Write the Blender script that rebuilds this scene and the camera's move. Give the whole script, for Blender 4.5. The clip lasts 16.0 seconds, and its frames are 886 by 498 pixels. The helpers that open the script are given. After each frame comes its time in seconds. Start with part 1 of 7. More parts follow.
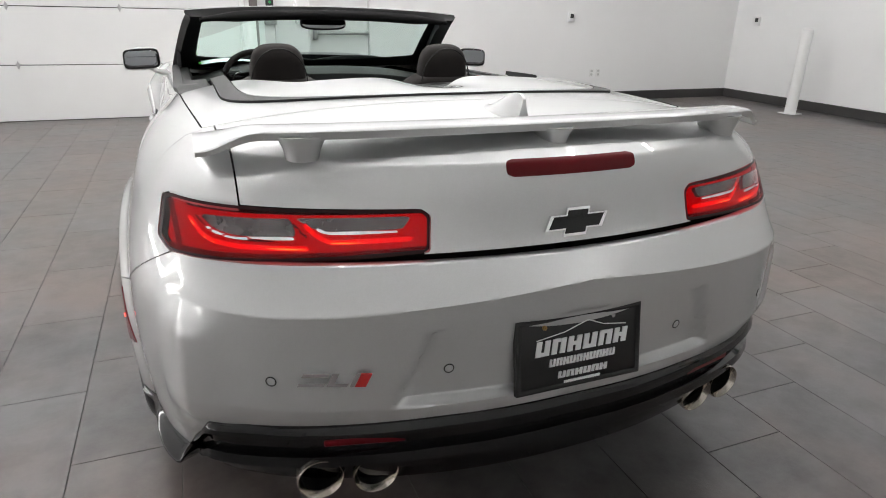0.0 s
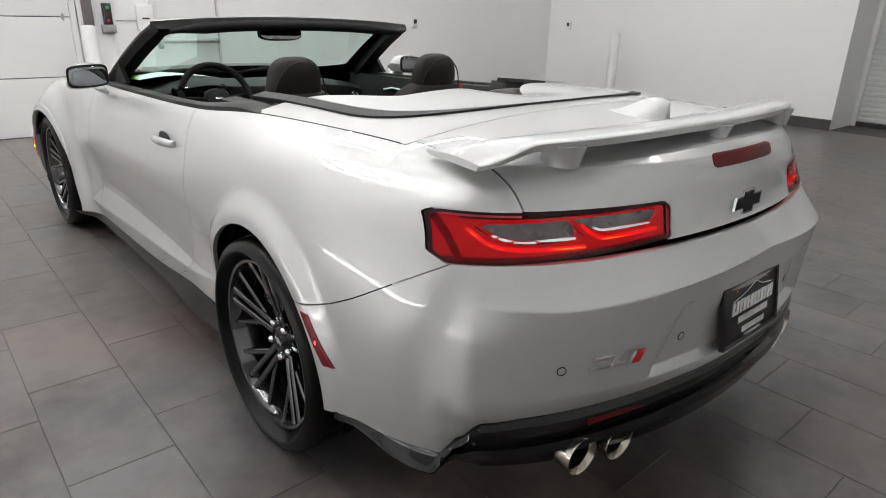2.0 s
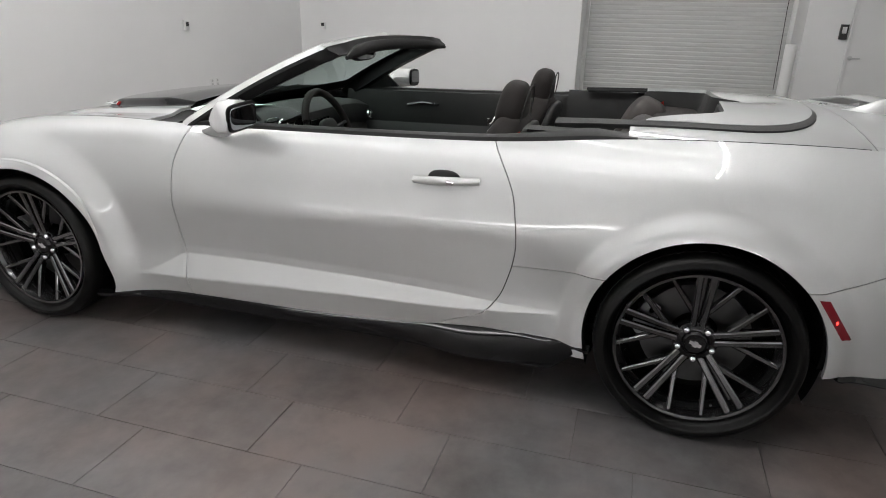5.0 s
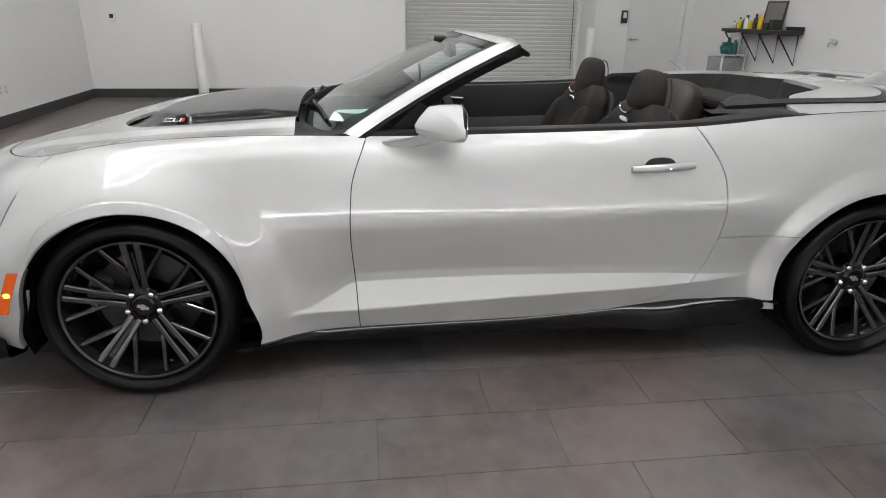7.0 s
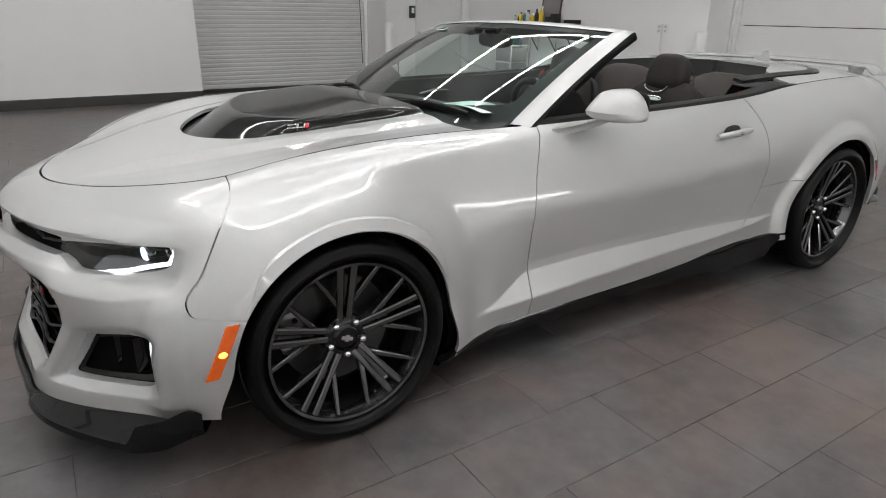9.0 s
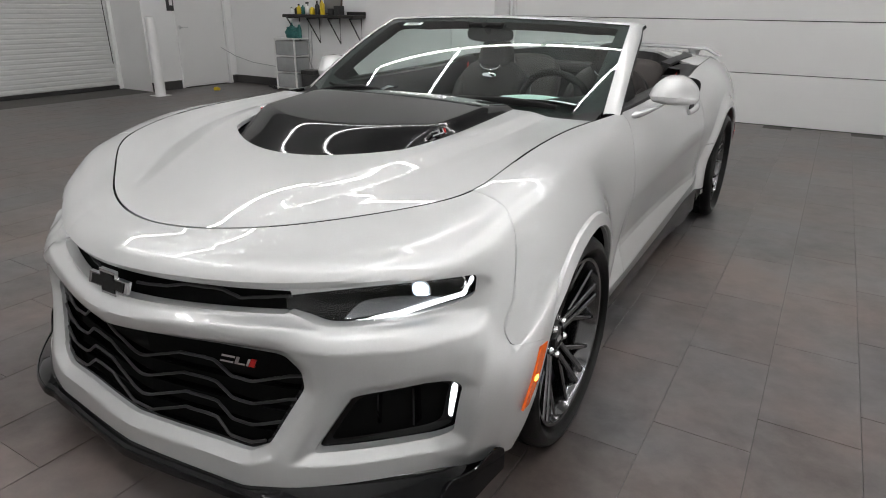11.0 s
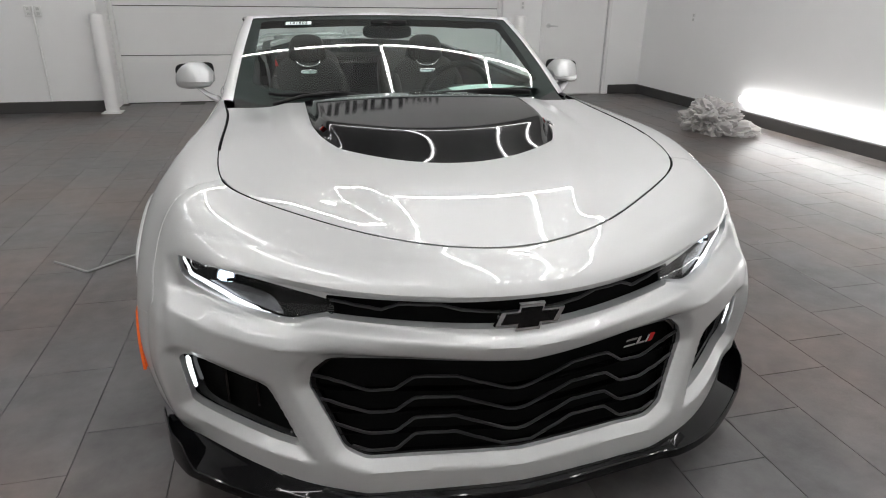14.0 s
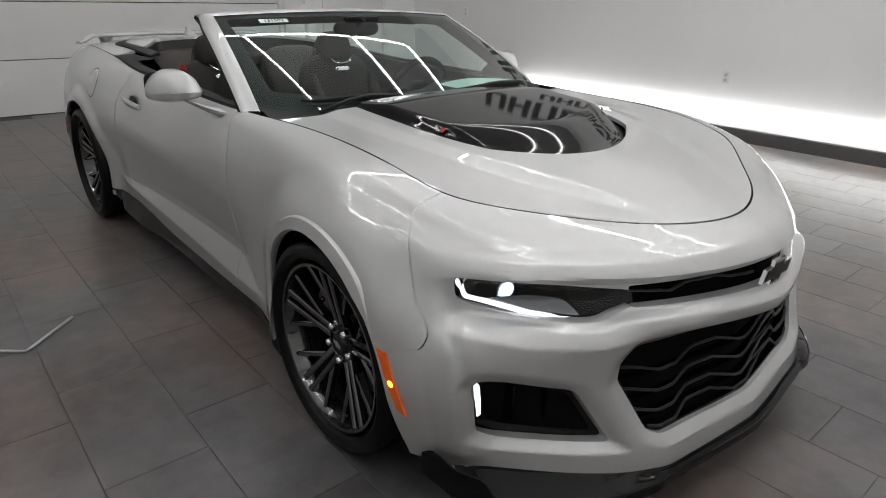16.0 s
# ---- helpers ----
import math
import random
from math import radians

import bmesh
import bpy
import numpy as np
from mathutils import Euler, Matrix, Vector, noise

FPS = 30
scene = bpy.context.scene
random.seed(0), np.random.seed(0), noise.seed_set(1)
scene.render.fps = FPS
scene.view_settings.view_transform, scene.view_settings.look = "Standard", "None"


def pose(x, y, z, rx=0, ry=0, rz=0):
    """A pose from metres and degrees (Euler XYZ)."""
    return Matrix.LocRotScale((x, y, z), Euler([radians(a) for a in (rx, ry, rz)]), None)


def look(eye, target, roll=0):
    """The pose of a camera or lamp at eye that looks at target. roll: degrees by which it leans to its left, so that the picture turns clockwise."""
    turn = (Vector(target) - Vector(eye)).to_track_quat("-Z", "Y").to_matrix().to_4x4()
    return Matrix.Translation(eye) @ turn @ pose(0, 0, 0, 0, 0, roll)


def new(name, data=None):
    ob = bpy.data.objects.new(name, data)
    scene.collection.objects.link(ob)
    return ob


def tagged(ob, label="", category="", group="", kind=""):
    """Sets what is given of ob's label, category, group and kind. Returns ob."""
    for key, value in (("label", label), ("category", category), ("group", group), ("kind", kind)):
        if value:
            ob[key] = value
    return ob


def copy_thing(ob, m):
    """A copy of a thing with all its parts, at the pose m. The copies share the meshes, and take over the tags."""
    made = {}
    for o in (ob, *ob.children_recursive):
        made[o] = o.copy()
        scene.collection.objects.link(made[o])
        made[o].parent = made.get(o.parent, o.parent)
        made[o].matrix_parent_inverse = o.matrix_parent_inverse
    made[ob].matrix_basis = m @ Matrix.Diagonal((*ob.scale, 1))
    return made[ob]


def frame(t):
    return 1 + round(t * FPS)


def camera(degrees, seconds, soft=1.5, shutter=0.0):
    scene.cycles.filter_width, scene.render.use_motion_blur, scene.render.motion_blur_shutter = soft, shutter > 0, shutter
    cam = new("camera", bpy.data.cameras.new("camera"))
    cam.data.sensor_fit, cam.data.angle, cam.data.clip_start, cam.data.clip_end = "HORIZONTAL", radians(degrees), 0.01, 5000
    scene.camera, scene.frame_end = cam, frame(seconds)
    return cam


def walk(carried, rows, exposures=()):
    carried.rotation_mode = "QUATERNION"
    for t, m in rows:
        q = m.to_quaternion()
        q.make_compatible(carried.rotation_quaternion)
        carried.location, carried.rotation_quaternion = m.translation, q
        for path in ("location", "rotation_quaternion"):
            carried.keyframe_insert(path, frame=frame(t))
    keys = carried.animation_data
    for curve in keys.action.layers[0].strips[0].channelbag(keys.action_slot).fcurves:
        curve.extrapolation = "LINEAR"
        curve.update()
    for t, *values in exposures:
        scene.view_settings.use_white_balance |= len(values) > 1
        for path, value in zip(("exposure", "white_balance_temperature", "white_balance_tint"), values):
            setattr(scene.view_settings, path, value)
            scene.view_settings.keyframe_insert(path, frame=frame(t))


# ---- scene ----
cam = camera(70.5, 16.0, soft=1.0)
PATH = [
    (0, (-0.746, -2.033, 1.281), (-0.038, -0.305, 0.563), 1.4),
    (0.5, (-0.934, -1.994, 1.277), (-0.112, -0.314, 0.568), 1.4),
    (1, (-1.126, -1.905, 1.268), (-0.186, -0.285, 0.566), 1.4),
    (1.5, (-1.354, -1.77, 1.278), (-0.265, -0.244, 0.582), 1.5),
    (2, (-1.636, -1.631, 1.293), (-0.402, -0.219, 0.598), 1.4),
    (2.5, (-1.922, -1.438, 1.316), (-0.554, -0.154, 0.624), 1.5),
    (3, (-2.164, -1.164, 1.323), (-0.682, -0.013, 0.631), 1.6),
    (3.5, (-2.426, -0.863, 1.336), (-0.846, 0.149, 0.643), 1.7),
    (4, (-2.641, -0.515, 1.335), (-0.975, 0.35, 0.645), 1.8),
    (6.5, (-3.094, 1.562, 1.382), (-1.222, 1.543, 0.676), 0.6),
    (7, (-3.052, 1.99, 1.353), (-1.197, 1.76, 0.643), 0.8),
    (7.5, (-2.993, 2.419, 1.342), (-1.176, 1.979, 0.632), 0.9),
    (8, (-2.902, 2.838, 1.339), (-1.152, 2.178, 0.629), 1.2),
    (8.5, (-2.724, 3.186, 1.324), (-1.056, 2.339, 0.616), 1.0),
    (9, (-2.538, 3.508, 1.31), (-0.964, 2.497, 0.602), 0.8),
    (9.5, (-2.321, 3.811, 1.316), (-0.864, 2.649, 0.589), 0.8),
    (12, (-0.828, 4.827, 1.312), (-0.33, 3.03, 0.587), 0.7),
    (12.5, (-0.493, 4.944, 1.346), (-0.244, 3.102, 0.607), 1.0),
    (13, (-0.145, 4.965, 1.324), (-0.126, 3.106, 0.587), 1.0),
    (13.5, (0.194, 4.97, 1.329), (-0.016, 3.123, 0.591), 1.0),
    (14, (0.529, 4.929, 1.357), (0.077, 3.13, 0.609), 0.8),
    (14.5, (0.865, 4.798, 1.337), (0.146, 3.087, 0.589), 1.1),
    (15, (1.188, 4.669, 1.33), (0.265, 3.058, 0.589), 0.8),
    (15.5, (1.517, 4.514, 1.353), (0.434, 3.007, 0.608), 1.1),
    (16, (1.761, 4.287, 1.34), (0.543, 2.889, 0.592), 1.2),
]
walk(cam, [(t, look(eye, target, roll)) for t, eye, target, roll in PATH], [(0.0, 0.68), (1.5, 0.60), (3.5, 0.22), (7.0, 0.33), (9.5, 0.17), (13.0, 0.17), (14.0, 0.14), (14.6, -0.10), (16.0, -0.22)])

# ---- light and world ----
world = bpy.data.worlds.new("world")
scene.world = world
world.use_nodes = True
world.node_tree.nodes["Background"].inputs[0].default_value = (0.8, 0.85, 0.9, 1)
world.node_tree.nodes["Background"].inputs[1].default_value = 0.01
scene.view_settings.exposure = 0.0

# ---- materials ----
MATS = {}


def principled(name, color=(0.5, 0.5, 0.5), rough=0.5, metal=0.0, coat=0.0, coat_rough=0.03, emit=None, strength=0.0, spec=0.5,
               transmission=0.0, ior=1.45, alpha=1.0):
    m = bpy.data.materials.new(name)
    m.use_nodes = True
    b = m.node_tree.nodes["Principled BSDF"]
    b.inputs["Base Color"].default_value = (*color, 1)
    b.inputs["Roughness"].default_value = rough
    b.inputs["Metallic"].default_value = metal
    b.inputs["Coat Weight"].default_value = coat
    b.inputs["Coat Roughness"].default_value = coat_rough
    b.inputs["Specular IOR Level"].default_value = spec
    b.inputs["Transmission Weight"].default_value = transmission
    b.inputs["IOR"].default_value = ior
    b.inputs["Alpha"].default_value = alpha
    if emit:
        b.inputs["Emission Color"].default_value = (*emit, 1)
        b.inputs["Emission Strength"].default_value = strength
    MATS[name] = m
    return m


def node(m, kind, **kw):
    n = m.node_tree.nodes.new(kind)
    for k, v in kw.items():
        if k in n.inputs:
            n.inputs[k].default_value = v
    return n


def link(m, a, i, b, j):
    m.node_tree.links.new(a.outputs[i], b.inputs[j])


def vary(m, low, high, scale=6.0, detail=5.0, bump=0.0, bump_scale=200.0, rough=None, rscale=3.0, stretch=(1, 1, 1)):
    """Colour between low and high by noise, optional fine bump and roughness variation."""
    b = m.node_tree.nodes["Principled BSDF"]
    tc = node(m, "ShaderNodeTexCoord")
    mp = node(m, "ShaderNodeMapping")
    mp.inputs["Scale"].default_value = stretch
    link(m, tc, "Object", mp, "Vector")
    n1 = node(m, "ShaderNodeTexNoise", Scale=scale, Detail=detail, Roughness=0.6)
    link(m, mp, 0, n1, "Vector")
    mix = m.node_tree.nodes.new("ShaderNodeMix")
    mix.data_type = "RGBA"
    mix.inputs[6].default_value = (*low, 1)
    mix.inputs[7].default_value = (*high, 1)
    link(m, n1, 0, mix, 0)
    m.node_tree.links.new(mix.outputs[2], b.inputs["Base Color"])
    if rough:
        n3 = node(m, "ShaderNodeTexNoise", Scale=rscale, Detail=4.0)
        link(m, mp, 0, n3, "Vector")
        mr = node(m, "ShaderNodeMapRange")
        mr.inputs[3].default_value, mr.inputs[4].default_value = rough
        mr.inputs[1].default_value, mr.inputs[2].default_value = 0.3, 0.7
        link(m, n3, 0, mr, 0)
        link(m, mr, 0, b, "Roughness")
    if bump:
        n2 = node(m, "ShaderNodeTexNoise", Scale=bump_scale, Detail=3.0)
        link(m, mp, 0, n2, "Vector")
        bp = node(m, "ShaderNodeBump", Strength=bump, Distance=0.002)
        link(m, n2, 0, bp, "Height")
        link(m, bp, 0, b, "Normal")
    return m


paint = principled("silver_paint", (0.60, 0.605, 0.605), 0.44, 0.55, 1.0, 0.004)


def flake(m):
    """Fine metal flake and a faint unevenness of the clear coat."""
    b = m.node_tree.nodes["Principled BSDF"]
    tc = node(m, "ShaderNodeTexCoord")
    vo = node(m, "ShaderNodeTexVoronoi", Scale=900.0)
    link(m, tc, "Object", vo, "Vector")
    mix = m.node_tree.nodes.new("ShaderNodeMix")
    mix.data_type = "RGBA"
    mix.inputs[6].default_value = (0.53, 0.537, 0.537, 1)
    mix.inputs[7].default_value = (0.61, 0.617, 0.617, 1)
    link(m, vo, "Color", mix, 0)
    m.node_tree.links.new(mix.outputs[2], b.inputs["Base Color"])


flake(paint)
black_gloss = principled("gloss_black", (0.004, 0.004, 0.0045), 0.06)
lip_black = principled("black_lip_plastic", (0.004, 0.004, 0.0045), 0.05, spec=0.32)
black_satin = vary(principled("satin_black_plastic", (0.02, 0.02, 0.021), 0.5, spec=0.3), (0.004, 0.004, 0.0042), (0.008, 0.008, 0.0083), 8, bump=0.12, bump_scale=500)
black_matte = principled("matte_black", (0.006, 0.006, 0.006), 0.9, spec=0.1)
grey_trim = vary(principled("grey_belt_trim", (0.09, 0.09, 0.092), 0.55), (0.013, 0.013, 0.0135), (0.021, 0.021, 0.0215), 30, bump=0.15, bump_scale=700)
tyre_rubber = vary(principled("tyre_rubber", (0.018, 0.018, 0.018), 0.36, spec=0.22), (0.002, 0.002, 0.002), (0.005, 0.005, 0.0049), 12, bump=0.2, bump_scale=300)
wheel_metal = principled("dark_graphite_wheel", (0.10, 0.099, 0.102), 0.14, 0.9, 1.0, 0.03)
steel = vary(principled("brake_steel", (0.4, 0.4, 0.4), 0.35, 1.0), (0.05, 0.05, 0.05), (0.10, 0.10, 0.10), 5)
chrome = principled("chrome", (0.85, 0.85, 0.86), 0.06, 1.0)
exhaust_metal = vary(principled("polished_exhaust", (0.6, 0.56, 0.5), 0.20, 1.0), (0.46, 0.42, 0.36), (0.64, 0.60, 0.54), 20)
deep_red = principled("deep_red_reflector", (0.16, 0.004, 0.008), 0.25, spec=0.5)
red_lens = principled("red_lens", (0.10, 0.002, 0.005), 0.35, 0, 0.0, 0.05, spec=0.2)
white_wall = vary(principled("white_wall_paint", (0.78, 0.78, 0.775), 0.6), (0.79, 0.79, 0.787), (0.84, 0.84, 0.838), 1.2, bump=0.1, bump_scale=120)
ceiling_paint = vary(principled("ceiling_paint", (0.3, 0.3, 0.3), 0.8), (0.42, 0.42, 0.42), (0.50, 0.50, 0.50), 1.5)
base_rubber = vary(principled("charcoal_rubber_base", (0.05, 0.048, 0.047), 0.5), (0.042, 0.04, 0.04), (0.06, 0.058, 0.056), 3)
grout = vary(principled("dark_grout", (0.045, 0.043, 0.042), 0.85), (0.075, 0.070, 0.066), (0.13, 0.122, 0.116), 9)
door_white = vary(principled("white_enamel_door", (0.75, 0.75, 0.745), 0.35), (0.72, 0.72, 0.715), (0.77, 0.77, 0.765), 2)
shutter_grey = vary(principled("pale_grey_shutter", (0.62, 0.62, 0.61), 0.4), (0.58, 0.58, 0.57), (0.65, 0.65, 0.64), 2)

tile_mat = principled("dark_slate_tile", (0.07, 0.067, 0.066), 0.4)


def tile_nodes(m):
    b = m.node_tree.nodes["Principled BSDF"]
    geo = node(m, "ShaderNodeNewGeometry")
    info = node(m, "ShaderNodeObjectInfo")
    n1 = node(m, "ShaderNodeTexNoise", Scale=1.7, Detail=6.0, Roughness=0.62)
    n2 = node(m, "ShaderNodeTexNoise", Scale=9.0, Detail=5.0, Roughness=0.6)
    add = node(m, "ShaderNodeMath")
    add.operation = "MULTIPLY_ADD"
    add.inputs[1].default_value = 0.45
    link(m, geo, "Position", n1, "Vector")
    link(m, geo, "Position", n2, "Vector")
    link(m, n2, 0, add, 0)
    link(m, n1, 0, add, 2)
    tone = node(m, "ShaderNodeMath")
    tone.operation = "MULTIPLY_ADD"
    tone.inputs[1].default_value = 0.10
    link(m, info, "Random", tone, 0)
    link(m, add, 0, tone, 2)
    rp = node(m, "ShaderNodeValToRGB")
    rp.color_ramp.elements[0].position, rp.color_ramp.elements[0].color = 0.46, (0.044, 0.0388, 0.0372, 1)
    rp.color_ramp.elements[1].position, rp.color_ramp.elements[1].color = 0.92, (0.158, 0.142, 0.137, 1)
    link(m, tone, 0, rp, 0)
    n4 = node(m, "ShaderNodeTexNoise", Scale=1.1, Detail=4.0, Roughness=0.55)
    mp = node(m, "ShaderNodeMapping")
    mp.inputs["Location"].default_value = (7.3, 2.1, 0.0)
    link(m, geo, "Position", mp, "Vector")
    link(m, mp, 0, n4, "Vector")
    hue = node(m, "ShaderNodeValToRGB")
    hue.color_ramp.elements[0].position, hue.color_ramp.elements[0].color = 0.38, (1.10, 0.98, 0.93, 1)
    hue.color_ramp.elements[1].position, hue.color_ramp.elements[1].color = 0.62, (0.94, 1.01, 1.06, 1)
    link(m, n4, 0, hue, 0)
    tint = m.node_tree.nodes.new("ShaderNodeMix")
    tint.data_type, tint.blend_type = "RGBA", "MULTIPLY"
    tint.inputs[0].default_value = 1.0
    m.node_tree.links.new(rp.outputs[0], tint.inputs[6])
    m.node_tree.links.new(hue.outputs[0], tint.inputs[7])
    m.node_tree.links.new(tint.outputs[2], b.inputs["Base Color"])
    mr = node(m, "ShaderNodeMapRange")
    mr.inputs[1].default_value, mr.inputs[2].default_value = 0.3, 0.75
    mr.inputs[3].default_value, mr.inputs[4].default_value = 0.28, 0.42
    link(m, n1, 0, mr, 0)
    link(m, mr, 0, b, "Roughness")
    n3 = node(m, "ShaderNodeTexNoise", Scale=60.0, Detail=6.0, Roughness=0.7)
    link(m, geo, "Position", n3, "Vector")
    bp = node(m, "ShaderNodeBump", Strength=0.22, Distance=0.003)
    link(m, n3, 0, bp, "Height")
    link(m, bp, 0, b, "Normal")


tile_nodes(tile_mat)

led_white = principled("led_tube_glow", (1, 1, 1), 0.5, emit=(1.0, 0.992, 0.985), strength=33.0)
led_strip = principled("led_wall_strip_glow", (1, 1, 1), 0.5, emit=(1.0, 0.992, 0.985), strength=11.0)


# ---- mesh helpers ----
def finish(bm, mat, smooth=True, angle=40.0):
    me = bpy.data.meshes.new("mesh")
    bm.to_mesh(me)
    bm.free()
    if mat:
        for mm in (mat if isinstance(mat, (list, tuple)) else (mat,)):
            me.materials.append(mm)
    if smooth:
        me.shade_smooth()
        me.set_sharp_from_angle(angle=radians(angle))
    return me


def part(name, bm, material, parent=None, label="", smooth=True, angle=40.0):
    ob = new(name, finish(bm, material, smooth, angle))
    if parent is not None:
        ob.parent = parent
    if label:
        ob["label"] = label
    return ob


def thing(name, label, category, group="", kind="", at=None):
    ob = new(name)
    ob.empty_display_size = 0.1
    if at is not None:
        ob.matrix_basis = at
    return tagged(ob, label, category, group, kind)


def add_box(bm, lo, hi, bevel=0.0, seg=2, m=None):
    c = [(a + b) / 2 for a, b in zip(lo, hi)]
    s = [abs(b - a) for a, b in zip(lo, hi)]
    mat = Matrix.Translation(c) @ Matrix.Diagonal((*s, 1))
    if m is not None:
        mat = m @ mat
    r = bmesh.ops.create_cube(bm, size=1.0, matrix=mat)
    if bevel > 0:
        es = list({e for v in r["verts"] for e in v.link_edges})
        bmesh.ops.bevel(bm, geom=es, offset=bevel, segments=seg, affect="EDGES", profile=0.5)
    return r["verts"]


def box(lo, hi, bevel=0.0, seg=2, m=None):
    bm = bmesh.new()
    add_box(bm, lo, hi, bevel, seg, m)
    return bm


def add_tube(bm, pts, radius, sides=10, caps=True, radii=None, flat=1.0, up=(0, 0, 1)):
    """A tube along points, with optional radius for each point; flat squeezes it along up."""
    pts = [Vector(p) for p in pts]
    rings = []
    for i, p in enumerate(pts):
        d = (pts[min(i + 1, len(pts) - 1)] - pts[max(i - 1, 0)]).normalized()
        ref = Vector(up) if abs(d.dot(Vector(up))) < 0.95 else Vector((1, 0, 0))
        a = d.cross(ref).normalized()
        b = a.cross(d).normalized()
        r = radii[i] if radii else radius
        rings.append([bm.verts.new(p + a * (r * math.cos(2 * math.pi * k / sides)) + b * (r * flat * math.sin(2 * math.pi * k / sides))) for k in range(sides)])
    for r0, r1 in zip(rings, rings[1:]):
        for k in range(sides):
            bm.faces.new((r0[k], r0[(k + 1) % sides], r1[(k + 1) % sides], r1[k]))
    if caps:
        bm.faces.new(list(reversed(rings[0])))
        bm.faces.new(rings[-1])
    bmesh.ops.recalc_face_normals(bm, faces=bm.faces)
    return bm


def lathe(bm, profile, axis="x", sides=64, center=(0, 0, 0), close=False):
    """Turns (offset along axis, radius) pairs round the axis."""
    c = Vector(center)
    rings = []
    for o, r in profile:
        ring = []
        for k in range(sides):
            t = 2 * math.pi * k / sides
            if axis == "x":
                v = Vector((o, r * math.cos(t), r * math.sin(t)))
            elif axis == "y":
                v = Vector((r * math.cos(t), o, r * math.sin(t)))
            else:
                v = Vector((r * math.cos(t), r * math.sin(t), o))
            ring.append(bm.verts.new(c + v))
        rings.append(ring)
    pairs = list(zip(rings, rings[1:]))
    if close:
        pairs.append((rings[-1], rings[0]))
    for a, b in pairs:
        for k in range(sides):
            bm.faces.new((a[k], a[(k + 1) % sides], b[(k + 1) % sides], b[k]))
    bmesh.ops.remove_doubles(bm, verts=bm.verts, dist=1e-6)
    bmesh.ops.recalc_face_normals(bm, faces=bm.faces)
    return bm


def curve1(xs, ys):
    """A smooth function through the pairs (monotone between them)."""
    xs, ys = np.array(xs, float), np.array(ys, float)
    if xs[0] > xs[-1]:
        xs, ys = xs[::-1], ys[::-1]
    h = np.diff(xs)
    d = np.diff(ys) / h
    m = np.zeros_like(ys)
    m[0], m[-1] = d[0], d[-1]
    for i in range(1, len(xs) - 1):
        if d[i - 1] * d[i] > 0:
            w1, w2 = 2 * h[i] + h[i - 1], h[i] + 2 * h[i - 1]
            m[i] = (w1 + w2) / (w1 / d[i - 1] + w2 / d[i])

    def f(x):
        x = np.clip(np.asarray(x, float), xs[0], xs[-1])
        i = np.clip(np.searchsorted(xs, x) - 1, 0, len(h) - 1)
        t = (x - xs[i]) / h[i]
        return ((1 + 2 * t) * (1 - t) ** 2 * ys[i] + t * (1 - t) ** 2 * h[i] * m[i] + t * t * (3 - 2 * t) * ys[i + 1] + t * t * (t - 1) * h[i] * m[i + 1])
    return f


def smooth01(x):
    x = np.clip(x, 0, 1)
    return x * x * (3 - 2 * x)


def spline_matrix(n, samples):
    """Weights of a clamped uniform cubic B-spline with n control points at the parameters 0..n-1."""
    W = np.zeros((len(samples), n))
    for r, s in enumerate(samples):
        i = min(int(s), n - 2)
        t = s - i
        w = ((1 - t) ** 3 / 6, (3 * t ** 3 - 6 * t * t + 4) / 6, (-3 * t ** 3 + 3 * t * t + 3 * t + 1) / 6, t ** 3 / 6)
        for k in range(4):
            j = i - 1 + k
            if j < 0:                      # reflect the ends, so that the curve starts at the first point
                W[r, 0] += 2 * w[k]
                W[r, 1] -= w[k]
            elif j > n - 1:
                W[r, n - 1] += 2 * w[k]
                W[r, n - 2] -= w[k]
            else:
                W[r, j] += w[k]
    return W


def control_for(points, axis, gain=0.8):
    """Moves control points so that the spline passes near the given points."""
    n = points.shape[axis]
    W = spline_matrix(n, np.arange(n, dtype=float))
    P = points.copy()
    for _ in range(3):
        P = P + gain * (points - np.moveaxis(np.tensordot(W, P, axes=(1, axis)), 0, axis))
    return P


class Sheet:
    """A grid of points with named scalar fields, from which panels are cut."""

    def __init__(self, X, fields):
        self.X, self.f = X, fields

    def cut(self, conds, keep=None):
        """Polygons where every field in conds is positive. Returns points and polygons."""
        nu, nv = self.X.shape[:2]
        V = [tuple(p) for p in self.X.reshape(-1, 3)]
        F = [np.asarray(c).reshape(-1) for c in conds]
        vals = [list(col) for col in zip(*F)] if F else [[] for _ in V]
        cache = {}
        out = []
        mn = np.min(np.stack(F), axis=0) if F else np.ones(len(V))
        mx = [f for f in F]
        for i in range(nu - 1):
            for j in range(nv - 1):
                q = [i * nv + j, (i + 1) * nv + j, (i + 1) * nv + j + 1, i * nv + j + 1]
                if all(mn[k] > 0 for k in q):
                    out.append(q)
                    continue
                if any(all(f[k] <= 0 for k in q) for f in mx):
                    continue
                poly = q
                for c in range(len(F)):
                    res = []
                    for a, b in zip(poly, poly[1:] + poly[:1]):
                        fa, fb = vals[a][c], vals[b][c]
                        if fa > 0:
                            res.append(a)
                        if (fa > 0) != (fb > 0):
                            key = (min(a, b), max(a, b), c)
                            if key not in cache:
                                t = fa / (fa - fb)
                                cache[key] = len(V)
                                V.append(tuple(V[a][k] + t * (V[b][k] - V[a][k]) for k in range(3)))
                                vals.append([vals[a][k] + t * (vals[b][k] - vals[a][k]) for k in range(len(F))])
                            res.append(cache[key])
                    poly = res
                    if len(poly) < 3:
                        break
                if len(poly) >= 3:
                    out.append(poly)
        return V, out


